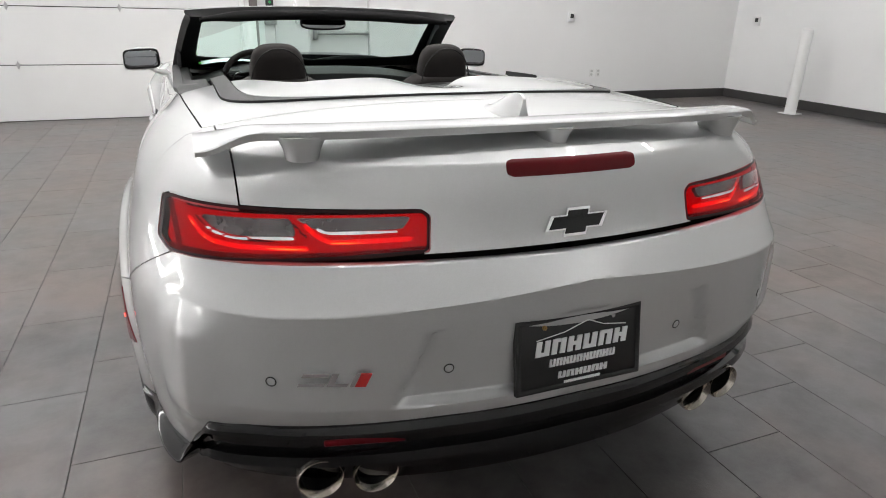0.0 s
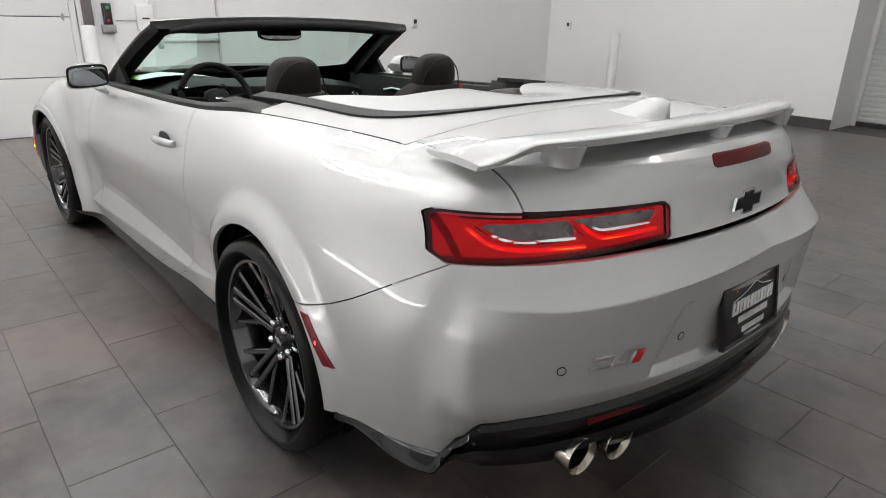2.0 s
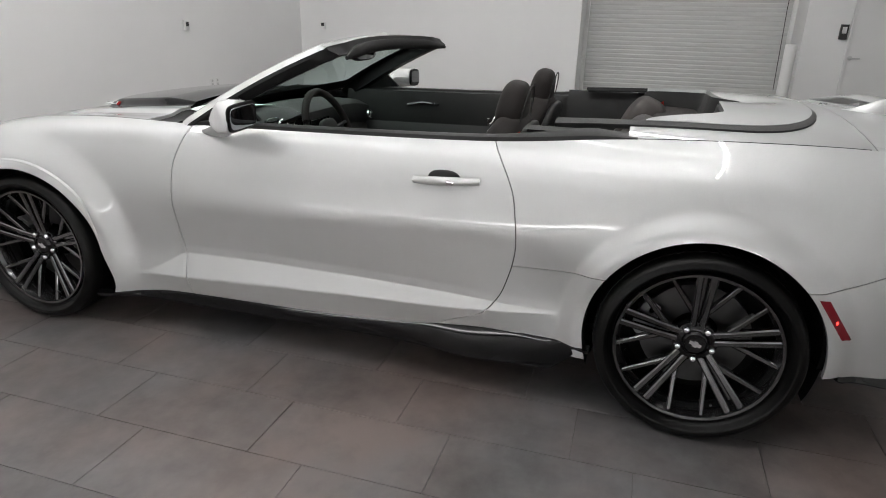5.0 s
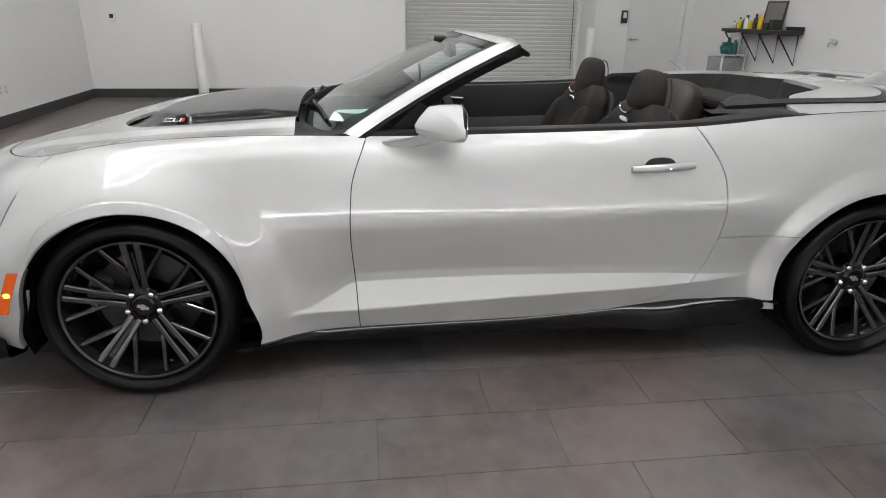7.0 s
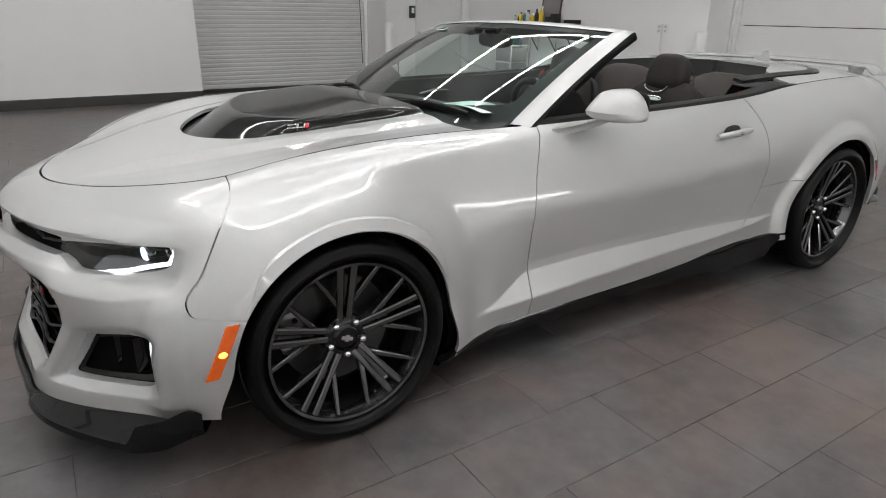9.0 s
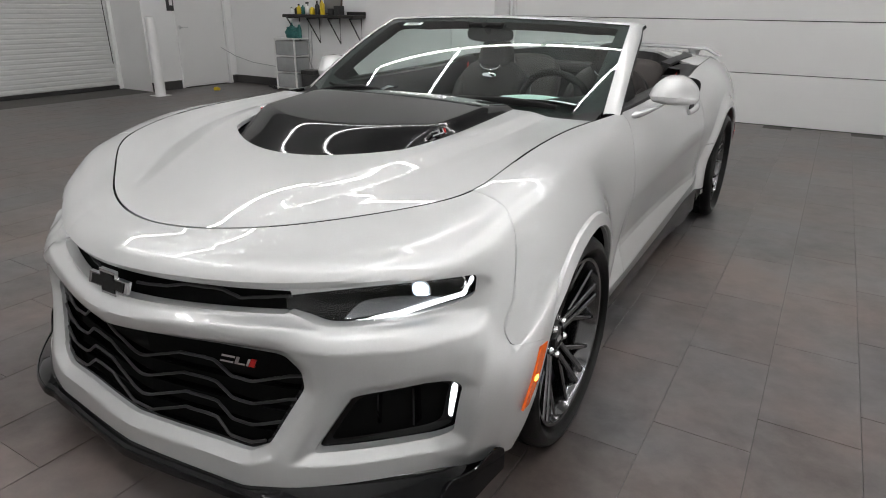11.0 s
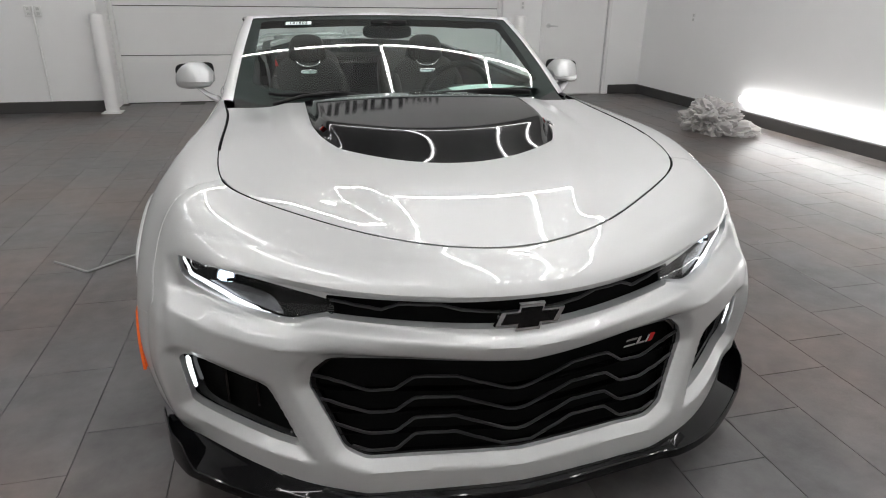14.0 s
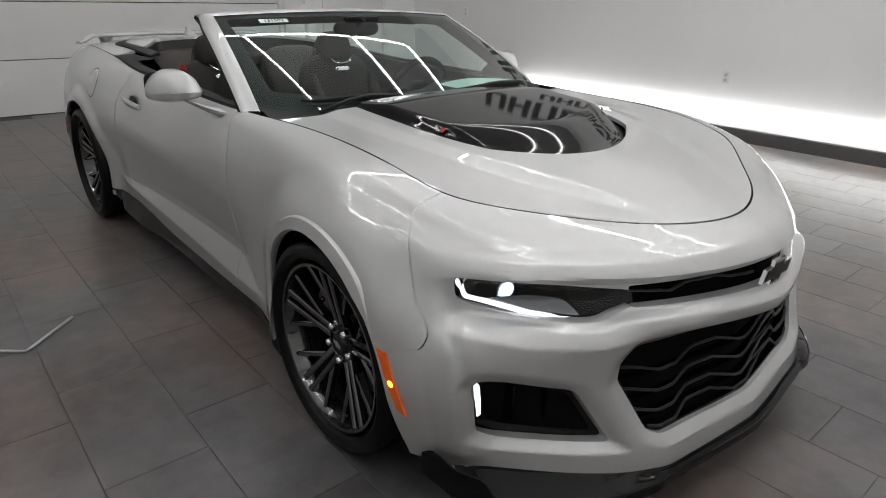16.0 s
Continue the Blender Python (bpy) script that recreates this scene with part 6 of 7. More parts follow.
# dashboard
prof = [(2.28, .86), (2.20, .905), (2.05, .925), (1.92, .922), (1.86, .895), (1.85, .84), (1.88, .78), (1.84, .70), (1.90, .60), (2.2, .5)]
rows = []
for x in np.linspace(-.70, .70, 41):
    hood_ = 0.035 * math.exp(-((x + .37) / .16) ** 2)
    edge_f = 1 - 0.06 * abs(x / .7) ** 3
    rows.append([Vector((x, y - 0.10 * hood_ / 0.035 * (1 if 1.84 < y < 1.95 and z > .84 else 0) + 0.02 * abs(x / .7) ** 2, z * edge_f + (hood_ if z > .88 and y < 2.1 else 0))) for y, z in prof])
part("dashboard", loft(rows), dash_mat, car, "black vinyl dashboard")
part("console", box((-.12, .55, .27), (.12, 1.9, .62), 0.05, 3), dash_mat, car)
part("centre_screen", box((-.10, 1.842, .76), (.10, 1.856, .86), 0.004), black_gloss, car)
for x in (-.62, .62, -.05, .05):
    bm = lathe(bmesh.new(), [(0, .034), (-.012, .032), (-.012, .026), (0, .024), (.01, .0005)], "y", 20, (x, 1.845, .80 if abs(x) > .3 else .70))
    part("air_vent", bm, chrome if abs(x) > .3 else black_satin, car, "round air vent with a bright ring")
# steering wheel
sw = new("steering_wheel")
sw.parent = car
m = Matrix.Translation((-.37, 1.60, .868)) @ Matrix.Rotation(radians(-22), 4, "X")
pts = [(0.178 * math.cos(t), 0, 0.178 * math.sin(t) if math.sin(t) > -0.75 else -0.135) for t in np.linspace(0, 2 * math.pi, 49)]
part("rim", place(add_tube(bmesh.new(), pts, 0.0165, 10, caps=False), m), leather, sw, "black suede steering wheel rim")
part("airbag_cover", place(pillow((.13, .05, .11), 3, 6), m), dash_mat, sw)
for t in (0.1, math.pi - 0.1, -math.pi / 2):
    part("spoke", place(add_tube(bmesh.new(), [(0.05 * math.cos(t), 0, 0.05 * math.sin(t)), (0.16 * math.cos(t), 0, 0.16 * math.sin(t) if t > -1 else -.13)], 0.014, 8, flat=0.6), m), dash_mat, sw)
part("emblem", place(pillow((.04, .006, .014), 3, 3, Matrix.Translation((0, -.027, 0))), m), chrome, sw)
part("gauge_binnacle", box((-.52, 1.80, .80), (-.22, 1.86, .925), 0.03, 3), black_gloss, car)
for x in (-.44, -.30):
    part("gauge_ring", lathe(bmesh.new(), [(0, .05), (-.006, .048), (-.006, .044), (0, .042)], "y", 28, (x, 1.798, .868)), chrome, car)


def front_seat(sx):
    s = new("front_seat")
    s.parent = car
    s["label"] = "black suede bucket seat with a fixed headrest"
    x = sx * 0.372
    part("cushion", pillow((.50, .52, .17), 4, 10, Matrix.Translation((x, 1.12, .44)) @ Matrix.Rotation(radians(6), 4, "X"), lambda u, v, w: (u, v, w + 0.35 * abs(u) ** 3)), leather, s)
    tilt = Matrix.Translation((x, .83, .70)) @ Matrix.Rotation(radians(14), 4, "X")
    part("backrest", place(pillow((.50, .15, .62), 4, 12, None, lambda u, v, w: (u * (1 - 0.22 * max(0, w) ** 2), v + 0.55 * abs(u) ** 3 * (1 - 0.5 * max(0, w)) - 0.12 * w * w, w)), tilt), leather, s)
    for side in (-1, 1):
        part("bolster", place(pillow((.085, .20, .46), 3.0, 8, Matrix.Translation((side * .205, .045, -.04)), lambda u, v, w: (u * (1 - 0.25 * w), v * (1 - 0.30 * max(0, w)), w)), tilt), leather, s)
    part("backrest_shell", place(pillow((.46, .05, .58), 4, 8, Matrix.Translation((0, -.075, 0))), tilt), dash_mat, s)
    hm = Matrix.Translation((x, .765, 1.035)) @ Matrix.Rotation(radians(10), 4, "X")
    part("headrest", place(pillow((.255, .115, .185), 3.2, 12, None, lambda u, v, w: (u * (1 - 0.20 * (w + 1) / 2 - 0.02), v * (1 - 0.15 * w), w)), hm), leather, s)
    arc = [(0.116 * math.cos(t), -.058, -.085 + 0.172 * math.sin(t) ** 0.8) for t in np.linspace(0.02, math.pi - 0.02, 24)]
    part("piping", place(add_tube(bmesh.new(), arc, 0.0028, 6), hm), dash_mat, s)
    part("badge_plate", place(pillow((.10, .006, .03), 3, 4, Matrix.Translation((0, .085, .20))), tilt), chrome, s)
    arc = [(0.07 * math.cos(t), .09, .265 + 0.035 * math.sin(t)) for t in np.linspace(math.pi, 2 * math.pi, 12)]
    part("belt_guide", place(add_tube(bmesh.new(), arc, 0.005, 6), tilt), chrome, s)
    return s


front_seat(-1)
front_seat(1)
for sg in (-1, 1):
    rs = new("rear_seat")
    rs.parent = car
    rs["label"] = "dark brown leather rear seat"
    x = sg * .36
    part("backrest", pillow((.46, .20, .46), 3.4, 10, Matrix.Translation((x, .30, .79)) @ Matrix.Rotation(radians(24), 4, "X")), leather_brown, rs)
    part("cushion", pillow((.50, .40, .16), 3.6, 8, Matrix.Translation((x, .50, .47))), leather_brown, rs)
    part("rear_side_panel", loft([[Vector((sg * xx, y, z)) for xx, z in ((.735, .995), (.665, 1.0), (.635, .95), (.62, .80), (.64, .45))] for y in np.linspace(.66, .02, 12)]), dash_mat, car)
part("rear_bulkhead", loft([[Vector((x, cf + o, z)) for o, z in ((-.03, float(deck_z(np.array(x), np.array(cf))) - .022), (.006, float(deck_z(np.array(x), np.array(cf))) - .010), (.02, .98), (.05, .9), (.10, .55))] for x, cf in [(x_, float(cover_front(np.array(x_)))) for x_ in np.linspace(-.60, .60, 41)]]), dash_mat, car)
part("well_cover", box((-.66, .0, .90), (.66, .22, .96), 0.02), leather, car, smooth=False)
for pts, up in (([(.570, .775, .965), (.560, .80, .950), (.552, .825, .90), (.552, .836, .85)], (1, 0.2, 0)),
                ([(-.715, .66, .965), (-.712, .70, .93), (-.706, .73, .86), (-.700, .76, .74), (-.69, .82, .60)], (1, 0.2, 0)),
                ([(.385, .165, .975), (.403, .205, .968), (.425, .232, .92), (.449, .252, .872), (.521, .276, .776)], (0.5, 1, 0))):
    part("seat_belt", add_tube(bmesh.new(), pts, 0.023, 8, flat=0.10, up=up), belt_red, car, "bright red seat belt")
# papers on the dashboard
part("window_paper", loft([[Vector((-.64 + .40 * u, 1.96 + .17 * v - .03 * u, .945 + .012 * math.sin(3 * u + v) + .008 * v + 0.03 * u * (1 - u))) for v in np.linspace(0, 1, 8)] for u in np.linspace(0, 1, 12)]), paper, car, "pale green paper sheet on the dashboard")
part("paper_tag", box((-.655, 1.99, .944), (-.610, 2.06, .952), 0.003), green_tag, car, "bright green tag")

# paper sticker on the windshield, with a written stock number
c = Vector(ws(np.array(.66), np.array(.885))) + Vector((0, 0.004, 0.006))
du = (Vector(ws(np.array(.60), np.array(.885))) - Vector(ws(np.array(.72), np.array(.885)))).normalized()
dv = (Vector(ws(np.array(.66), np.array(.93))) - Vector(ws(np.array(.66), np.array(.84)))).normalized()
nn = du.cross(dv).normalized()
M = Matrix(((du.x, dv.x, nn.x, c.x), (du.y, dv.y, nn.y, c.y), (du.z, dv.z, nn.z, c.z), (0, 0, 0, 1)))
part("stock_label", place(box((-.062, -.016, -.0008), (.062, .016, .0008)), M), principled("pale_label", (0.75, 0.85, 0.82), 0.6), car, "pale sticker with a handwritten number")
cu = bpy.data.curves.new("txt", "FONT")
cu.body = "131502"
cu.size = 0.030
cu.align_x = "CENTER"
cu.align_y = "CENTER"
cu.extrude = 0.0006
to = new("label_number", cu)
bpy.context.view_layer.update()
me = bpy.data.meshes.new_from_object(to)
bpy.data.objects.remove(to)
me.materials.clear()
me.materials.append(principled("dark_marker_ink", (0.02, 0.03, 0.03), 0.6))
lo = new("label_number", me)
lo.parent = car
lo.matrix_basis = M @ Matrix.Translation((0, 0, 0.0016))

# round fuel door on the right quarter panel
fy, fz = 0.245, 0.850
rows = []
for r in (0.001, 0.05, 0.072, 0.0745, 0.076):
    ring = []
    for t in np.linspace(0, 2 * math.pi, 36, endpoint=False):
        y, z = fy + r * math.cos(t), fz + r * math.sin(t)
        ring.append(Vector((skin_x(y, z) + (0.0022 if r < 0.0735 else -0.002), y, z)))
    rows.append(ring)
part("fuel_door", loft(rows, close_v=True), paint, car, "round silver fuel door")
# gap round it
rows = [[Vector((skin_x(fy + r * math.cos(t), fz + r * math.sin(t)) + 0.0006, fy + r * math.cos(t), fz + r * math.sin(t))) for t in np.linspace(0, 2 * math.pi, 36, endpoint=False)] for r in (0.0735, 0.0775)]
part("fuel_door_gap", loft(rows, close_v=True), black_matte, car)


# ---- room fittings ----
def frame_of(a, d, n, x, z=0.0, out=0.0):
    """A pose on a wall: x along it, y into the room, z up."""
    p = a + d * x - n * out + Vector((0, 0, z))
    return Matrix(((d.x, -n.x, 0, p.x), (d.y, -n.y, 0, p.y), (0, 0, 1, p.z), (0, 0, 0, 1)))


grey_metal = vary(principled("galvanised_metal", (0.45, 0.45, 0.45), 0.4, 0.8), (0.38, 0.38, 0.38), (0.5, 0.5, 0.5), 8)
alu = principled("brushed_aluminium", (0.6, 0.6, 0.6), 0.35, 0.9)
white_plastic = principled("white_plastic", (0.78, 0.78, 0.77), 0.4)
dark_plastic = principled("dark_plastic", (0.03, 0.03, 0.03), 0.45)
yellow_plastic = principled("yellow_plastic", (0.75, 0.55, 0.03), 0.4)
teal_plastic = vary(principled("teal_plastic", (0.03, 0.14, 0.13), 0.6), (0.02, 0.10, 0.095), (0.05, 0.2, 0.18), 12)
clear_plastic = vary(principled("cloudy_drawer_plastic", (0.55, 0.56, 0.56), 0.3, alpha=0.62), (0.42, 0.43, 0.43), (0.62, 0.63, 0.63), 9)
cloth_mat = vary(principled("grey_dust_cloth", (0.35, 0.34, 0.33), 0.9), (0.24, 0.23, 0.222), (0.56, 0.545, 0.53), 4, bump=0.5, bump_scale=60)
door_glass = principled("frosted_window", (0.55, 0.58, 0.58), 0.25)


def overhead_door(name, a, d, n, x0, x1, h, back, label, seams=5, hinges=True, ribs=0, marks=()):
    """A sectional overhead door of long panels in its opening."""
    dr = thing(name, label, "garage door", kind="structure")
    w = x1 - x0
    for k in range(seams):
        z0, z1 = h * k / seams, h * (k + 1) / seams
        m = frame_of(a, d, n, x0, 0, -back)
        bm = bmesh.new()
        add_box(bm, (0.02, -0.04, z0 + 0.004), (w - 0.02, 0.0, z1 - 0.004), 0.006, 1, m)
        if ribs:
            for r in range(ribs):
                zz = z0 + (z1 - z0) * (r + 0.5) / ribs
                add_box(bm, (0.03, -0.002, zz - 0.006), (w - 0.03, 0.004, zz + 0.006), 0, 1, m)
        part("panel", bm, door_white, dr, smooth=False)
    if hinges:
        for k in range(1, seams):
            for q in ([0.015] + [v / w for v in marks] + [0.98]):
                bm = bmesh.new()
                m = frame_of(a, d, n, x0 + 0.04 + (w - 0.08) * q, h * k / seams, -back)
                bmesh.ops.create_cone(bm, cap_ends=True, segments=4, radius1=0.045, radius2=0.03, depth=0.008, matrix=m @ Matrix.Translation((0, 0.004, 0)) @ Matrix.Rotation(radians(-90), 4, "X") @ Matrix.Diagonal((0.5, 1.0, 1, 1)))
                add_box(bm, (-0.01, 0.0, -0.03), (0.01, 0.018, 0.03), 0.003, 1, m)
                part("hinge", bm, grey_metal, dr, smooth=False)
    part("bottom_seal", box((0.01, -0.04, 0.0), (w - 0.01, -0.002, 0.012), m=frame_of(a, d, n, x0, 0, -back)), dark_plastic, dr, smooth=False)
    for xx in (0.0, w):
        part("door_track", box((xx - 0.03, -0.02, 0), (xx + 0.03, 0.03, h + 0.05), 0.004, 1, frame_of(a, d, n, x0, 0, -back + 0.005)), door_white, dr, smooth=False)
    return dr


overhead_door("garage_door_1", fa, fd, fn, 7.70, 11.30, 3.0, 0.03, "white sectional overhead door with metal hinges", 5, marks=(1.28, 2.37))
overhead_door("garage_door_2", ba, bd, bn, 2.26, 7.33, 3.0, 0.10, "white sectional overhead door with fine ribs", 5, hinges=False, ribs=4)
# exit door with a push bar in the front wall
ed = thing("door_2", "white exit door with a grey steel push bar", "door", kind="structure")
m = frame_of(fa, fd, fn, 6.13, 0, 0.0)
part("door_leaf", box((0.03, -0.09, 0.012), (0.77, -0.045, 2.08), 0.003, 1, m), door_white, ed, smooth=False)
for lo, hi in (((0.0, -0.12, 0.0), (0.026, 0.012, 2.12)), ((0.774, -0.12, 0.0), (0.80, 0.012, 2.12)), ((0.026, -0.12, 2.085), (0.774, 0.012, 2.12))):
    part("door_frame", box(lo, hi, 0.003, 1, m), door_white, ed, smooth=False)
pb = part("push_bar", place(add_tube(bmesh.new(), [(0.05, .015, .96), (0.70, .015, .96)], 0.021, 12, flat=1.2), m), grey_metal, ed, "grey steel push bar")
part("bar_bracket", place(pillow((.055, .10, .17), 4, 6, Matrix.Translation((0.715, -.005, .955))), m), grey_metal, pb)
part("end_bracket", place(pillow((.03, .07, .06), 4, 4, Matrix.Translation((0.045, -.015, .96))), m), grey_metal, pb)
# plain door in the east wall
ed = thing("door_3", "plain white steel door with a lever handle", "door", kind="structure")
m = frame_of(ra, rd, rn, 0.63, 0, 0.0)
part("door_leaf", box((0.04, -0.07, 0.012), (0.97, -0.02, 2.08), 0.003, 1, m), door_white, ed, smooth=False)
for lo, hi in (((0.0, -0.10, 0.0), (0.037, 0.014, 2.12)), ((0.973, -0.10, 0.0), (1.01, 0.014, 2.12)), ((0.037, -0.10, 2.085), (0.973, 0.014, 2.12))):
    part("door_frame", box(lo, hi, 0.003, 1, m), door_white, ed, smooth=False)
h_ = part("door_handle", place(add_tube(bmesh.new(), [(0.93, -.02, .95), (0.93, .035, .95), (0.92, .045, .95), (0.82, .045, .95)], 0.010, 10), m), alu, ed, "satin steel lever handle")
part("rose", place(lathe(bmesh.new(), [(-.021, .032), (-.012, .031), (-.010, .0005)], "y", 24, (0.93, 0, .95)), m), alu, h_)
for zz in (0.28, 0.98, 1.80):
    part("door_hinge", place(add_tube(bmesh.new(), [(0.036, -.008, zz - .05), (0.036, -.008, zz + .05)], 0.010, 8), m), alu, ed)

# plain door in the back wall
dr = thing("door_1", "white steel door with a small window and lever handle", "door", kind="structure")
m = frame_of(ba, bd, bn, 0.56, 0, 0.0)
part("door_leaf", box((0.06, -0.07, 0.012), (1.04, -0.025, 2.06), 0.003, 1, m), door_white, dr, smooth=False)
for lo, hi in (((0.0, -0.10, 0.0), (0.055, 0.02, 2.12)), ((1.045, -0.10, 0.0), (1.10, 0.02, 2.12)), ((0.055, -0.10, 2.065), (1.045, 0.02, 2.12))):
    part("door_frame", box(lo, hi, 0.004, 1, m), door_white, dr, smooth=False)
part("door_window", box((0.28, -0.026, 1.38), (0.78, -0.018, 1.98), 0.003, 1, m), door_glass, dr, smooth=False)
for q in ((0.26, 0.80, 1.36, 1.385), (0.26, 0.80, 1.975, 2.0), (0.26, 0.285, 1.385, 1.975), (0.775, 0.80, 1.385, 1.975)):
    part("window_bead", box((q[0], -0.026, q[2]), (q[1], -0.012, q[3]), 0.003, 1, m), door_white, dr, smooth=False)
h_ = part("door_handle", place(add_tube(bmesh.new(), [(0.965, -.02, .98), (0.965, .035, .98), (0.955, .045, .98), (0.85, .045, .975)], 0.010, 10), m), alu, dr, "satin steel lever handle")
part("rose", place(lathe(bmesh.new(), [(-.026, .034), (-.016, .033), (-.014, .0005)], "y", 24, (0.965, 0, .98)), m), alu, h_)
for zz in (0.25, 1.05, 1.85):
    part("door_hinge", place(add_tube(bmesh.new(), [(0.052, -.012, zz - .05), (0.052, -.012, zz + .05)], 0.009, 8), m), alu, dr)
part("threshold", box((0.05, -0.09, 0.0), (1.05, 0.02, 0.010), 0.002, 1, m), alu, dr, smooth=False)

# roller shutter in the east wall opening
sh = thing("shutter_1", "pale grey roller shutter of narrow slats", "roller shutter", kind="structure")
m = frame_of(ra, rd, rn, 2.22, 0, -0.80)
for k in range(44):
    z0 = 0.06 + 0.068 * k
    if k == 0:
        slat = bmesh.new()
        add_tube(slat, [(0.05, 0, 0.034), (3.11, 0, 0.034)], 0.034, 6, flat=0.30, up=(0, 1, 0))
        sm = finish(slat, shutter_grey, False)
    so = new("slat", sm)
    so.parent = sh
    so.matrix_basis = m @ Matrix.Translation((0, 0, z0))
part("bottom_bar", box((0.03, -0.03, 0.0), (3.13, 0.03, 0.06), 0.006, 1, m), dark_plastic, sh, smooth=False)
for xx in (0.0, 3.10):
    part("guide", box((xx, -0.05, 0.0), (xx + 0.06, 0.05, 3.1), 0.004, 1, m), white_plastic, sh, smooth=False)
part("pull_cord", place(add_tube(bmesh.new(), [(.12, .06, .4), (.14, .05, 1.6), (.13, .05, 3.0)], 0.006, 6), m), dark_plastic, sh)
bm = bmesh.new()
add_box(bm, (8.63, -2.0, 0), (8.83, 1.6, 3.4))
tagged(part("shutter_backing", bm, white_wall, smooth=False), "white wall behind the roller shutter", "wall", kind="structure")


def bollard(x, y, h=1.13, r=0.075):
    b = thing("bollard", "white painted round steel bollard on the tiled floor", "bollard", "white bollards")
    part("post", lathe(bmesh.new(), [(0.0, r), (h - 0.03, r), (h - 0.01, r * .9), (h, r * .6), (h + 0.003, 0.001)], "z", 32, (x, y, 0)), white_plastic, b)
    part("base_plate", box((x - .11, y - .11, 0), (x + .11, y + .11, .012), 0.003), white_plastic, b, smooth=False)


for x, y in ((7.15, 4.45), (7.20, -1.62), (-2.62, -3.50), (2.56, -3.45), (0.02, 5.80)):
    bollard(x, y)


def wall_unit(name, m, size, label, cat, mats=(white_plastic, dark_plastic), inset=True, group=""):
    t = thing(name, label, cat, group)
    w, h, dp = size
    part("case", box((-w / 2, 0.001, -h / 2), (w / 2, dp, h / 2), 0.004, 2, m), mats[0], t)
    if inset:
        part("face", box((-w * .28, dp - .002, -h * .1), (w * .28, dp + .004, h * .34), 0.002, 1, m), mats[1], t, smooth=False)
    return t


wall_unit("thermostat", frame_of(fa, fd, fn, 3.15, 1.20), (0.10, 0.13, 0.035), "small white thermostat with a dark display", "thermostat", group="thermostats")
wall_unit("thermostat", frame_of(ra, rd, rn, 9.85, 1.20), (0.10, 0.13, 0.035), "small white thermostat with a dark display", "thermostat", group="thermostats")
wall_unit("gas_alarm", frame_of(ra, rd, rn, 1.72, 1.30), (0.10, 0.20, 0.05), "black wall control box beside the shutter", "control box", (dark_plastic, white_plastic))


def outlet(m, name="wall_outlet"):
    t = thing(name, "white double power outlet on the wall", "outlet", "wall outlets")
    part("plate", box((-.036, 0.001, -.058), (.036, .007, .058), 0.002, 1, m), white_plastic, t, smooth=False)
    for z in (-.026, .026):
        part("socket", box((-.017, .0065, z - .016), (.017, .0095, z + .016), 0.003, 1, m), principled("socket_grey", (0.55, 0.55, 0.54), 0.4) if "socket_grey" not in MATS else MATS["socket_grey"], t, smooth=False)


for m in (frame_of(fa, fd, fn, 2.70, 0.42), frame_of(fa, fd, fn, 2.58, 0.42), frame_of(la, ld, ln, 4.95, 0.62), frame_of(ba, bd, bn, 1.95, 1.25), frame_of(ba2, bd, bn, 8.05, 1.14), frame_of(ba2, bd, bn, 7.95, 1.14), frame_of(la, ld, ln, 8.92, 1.14)):
    outlet(m)

# controls between the overhead door and the exit door
steel_post = vary(principled("brown_grey_steel", (0.17, 0.15, 0.145), 0.45, 0.4), (0.13, 0.115, 0.11), (0.2, 0.18, 0.175), 6)
po = thing("door_post", "brown-grey steel post beside the overhead door", "post")
part("channel", box((-.045, 0.001, 0.0), (.045, .07, 3.1), 0.006, 1, frame_of(fa, fd, fn, 7.57, 0)), steel_post, po, smooth=False)
ct = thing("door_control", "dark door control with green and red buttons over a grey box", "control box")
m = frame_of(fa, fd, fn, 7.38, 1.215)
part("case", box((-.042, 0.001, -.085), (.042, .06, .13), 0.006, 2, m), dark_plastic, ct)
for z, mm in ((.085, principled("green_button", (.03, .35, .10), .4)), (0.02, principled("amber_button", (.12, .02, .02), .4)), (-.045, principled("red_button", (.5, .02, .02), .4))):
    part("button", place(lathe(bmesh.new(), [(.058, .016), (.070, .015), (.071, .0005)], "y", 16, (0, 0, z)), m), mm, ct)
part("lower_box", box((-.07, 0.001, -.17), (.07, .055, -.088), 0.005, 2, m), grey_metal, ct)
part("conduit", place(add_tube(bmesh.new(), [(-.055, .02, -.17), (-.055, .02, -1.0)], 0.009, 8), m), white_plastic, ct)
part("conduit", place(add_tube(bmesh.new(), [(.0, .02, .13), (.0, .02, 1.9)], 0.010, 8), m), white_plastic, ct)
ku = thing("wall_reader", "white boxy wall unit with a dark slot", "wall unit")
m = frame_of(fa, fd, fn, 7.00, 1.17)
part("case", box((-.085, 0.001, -.11), (.085, .07, .17), 0.012, 2, m), white_plastic, ku)
part("slot", box((-.04, .069, .02), (.04, .073, .036), 0.002, 1, m), dark_plastic, ku, smooth=False)
part("label_plate", box((-.05, .069, -.07), (.05, .072, -.02), 0.002, 1, m), door_white, ku, smooth=False)
part("cable", place(add_tube(bmesh.new(), [(.085, .01, .0), (.30, .01, .0)], 0.004, 6), m), dark_plastic, ku)
pc = thing("vertical_conduit", "thin grey conduit running up the white wall", "conduit")
part("pipe", place(add_tube(bmesh.new(), [(0, .018, .14), (0, .018, 1.2)], 0.011, 8), frame_of(ba2, bd, bn, 8.0, 0)), white_plastic, pc)

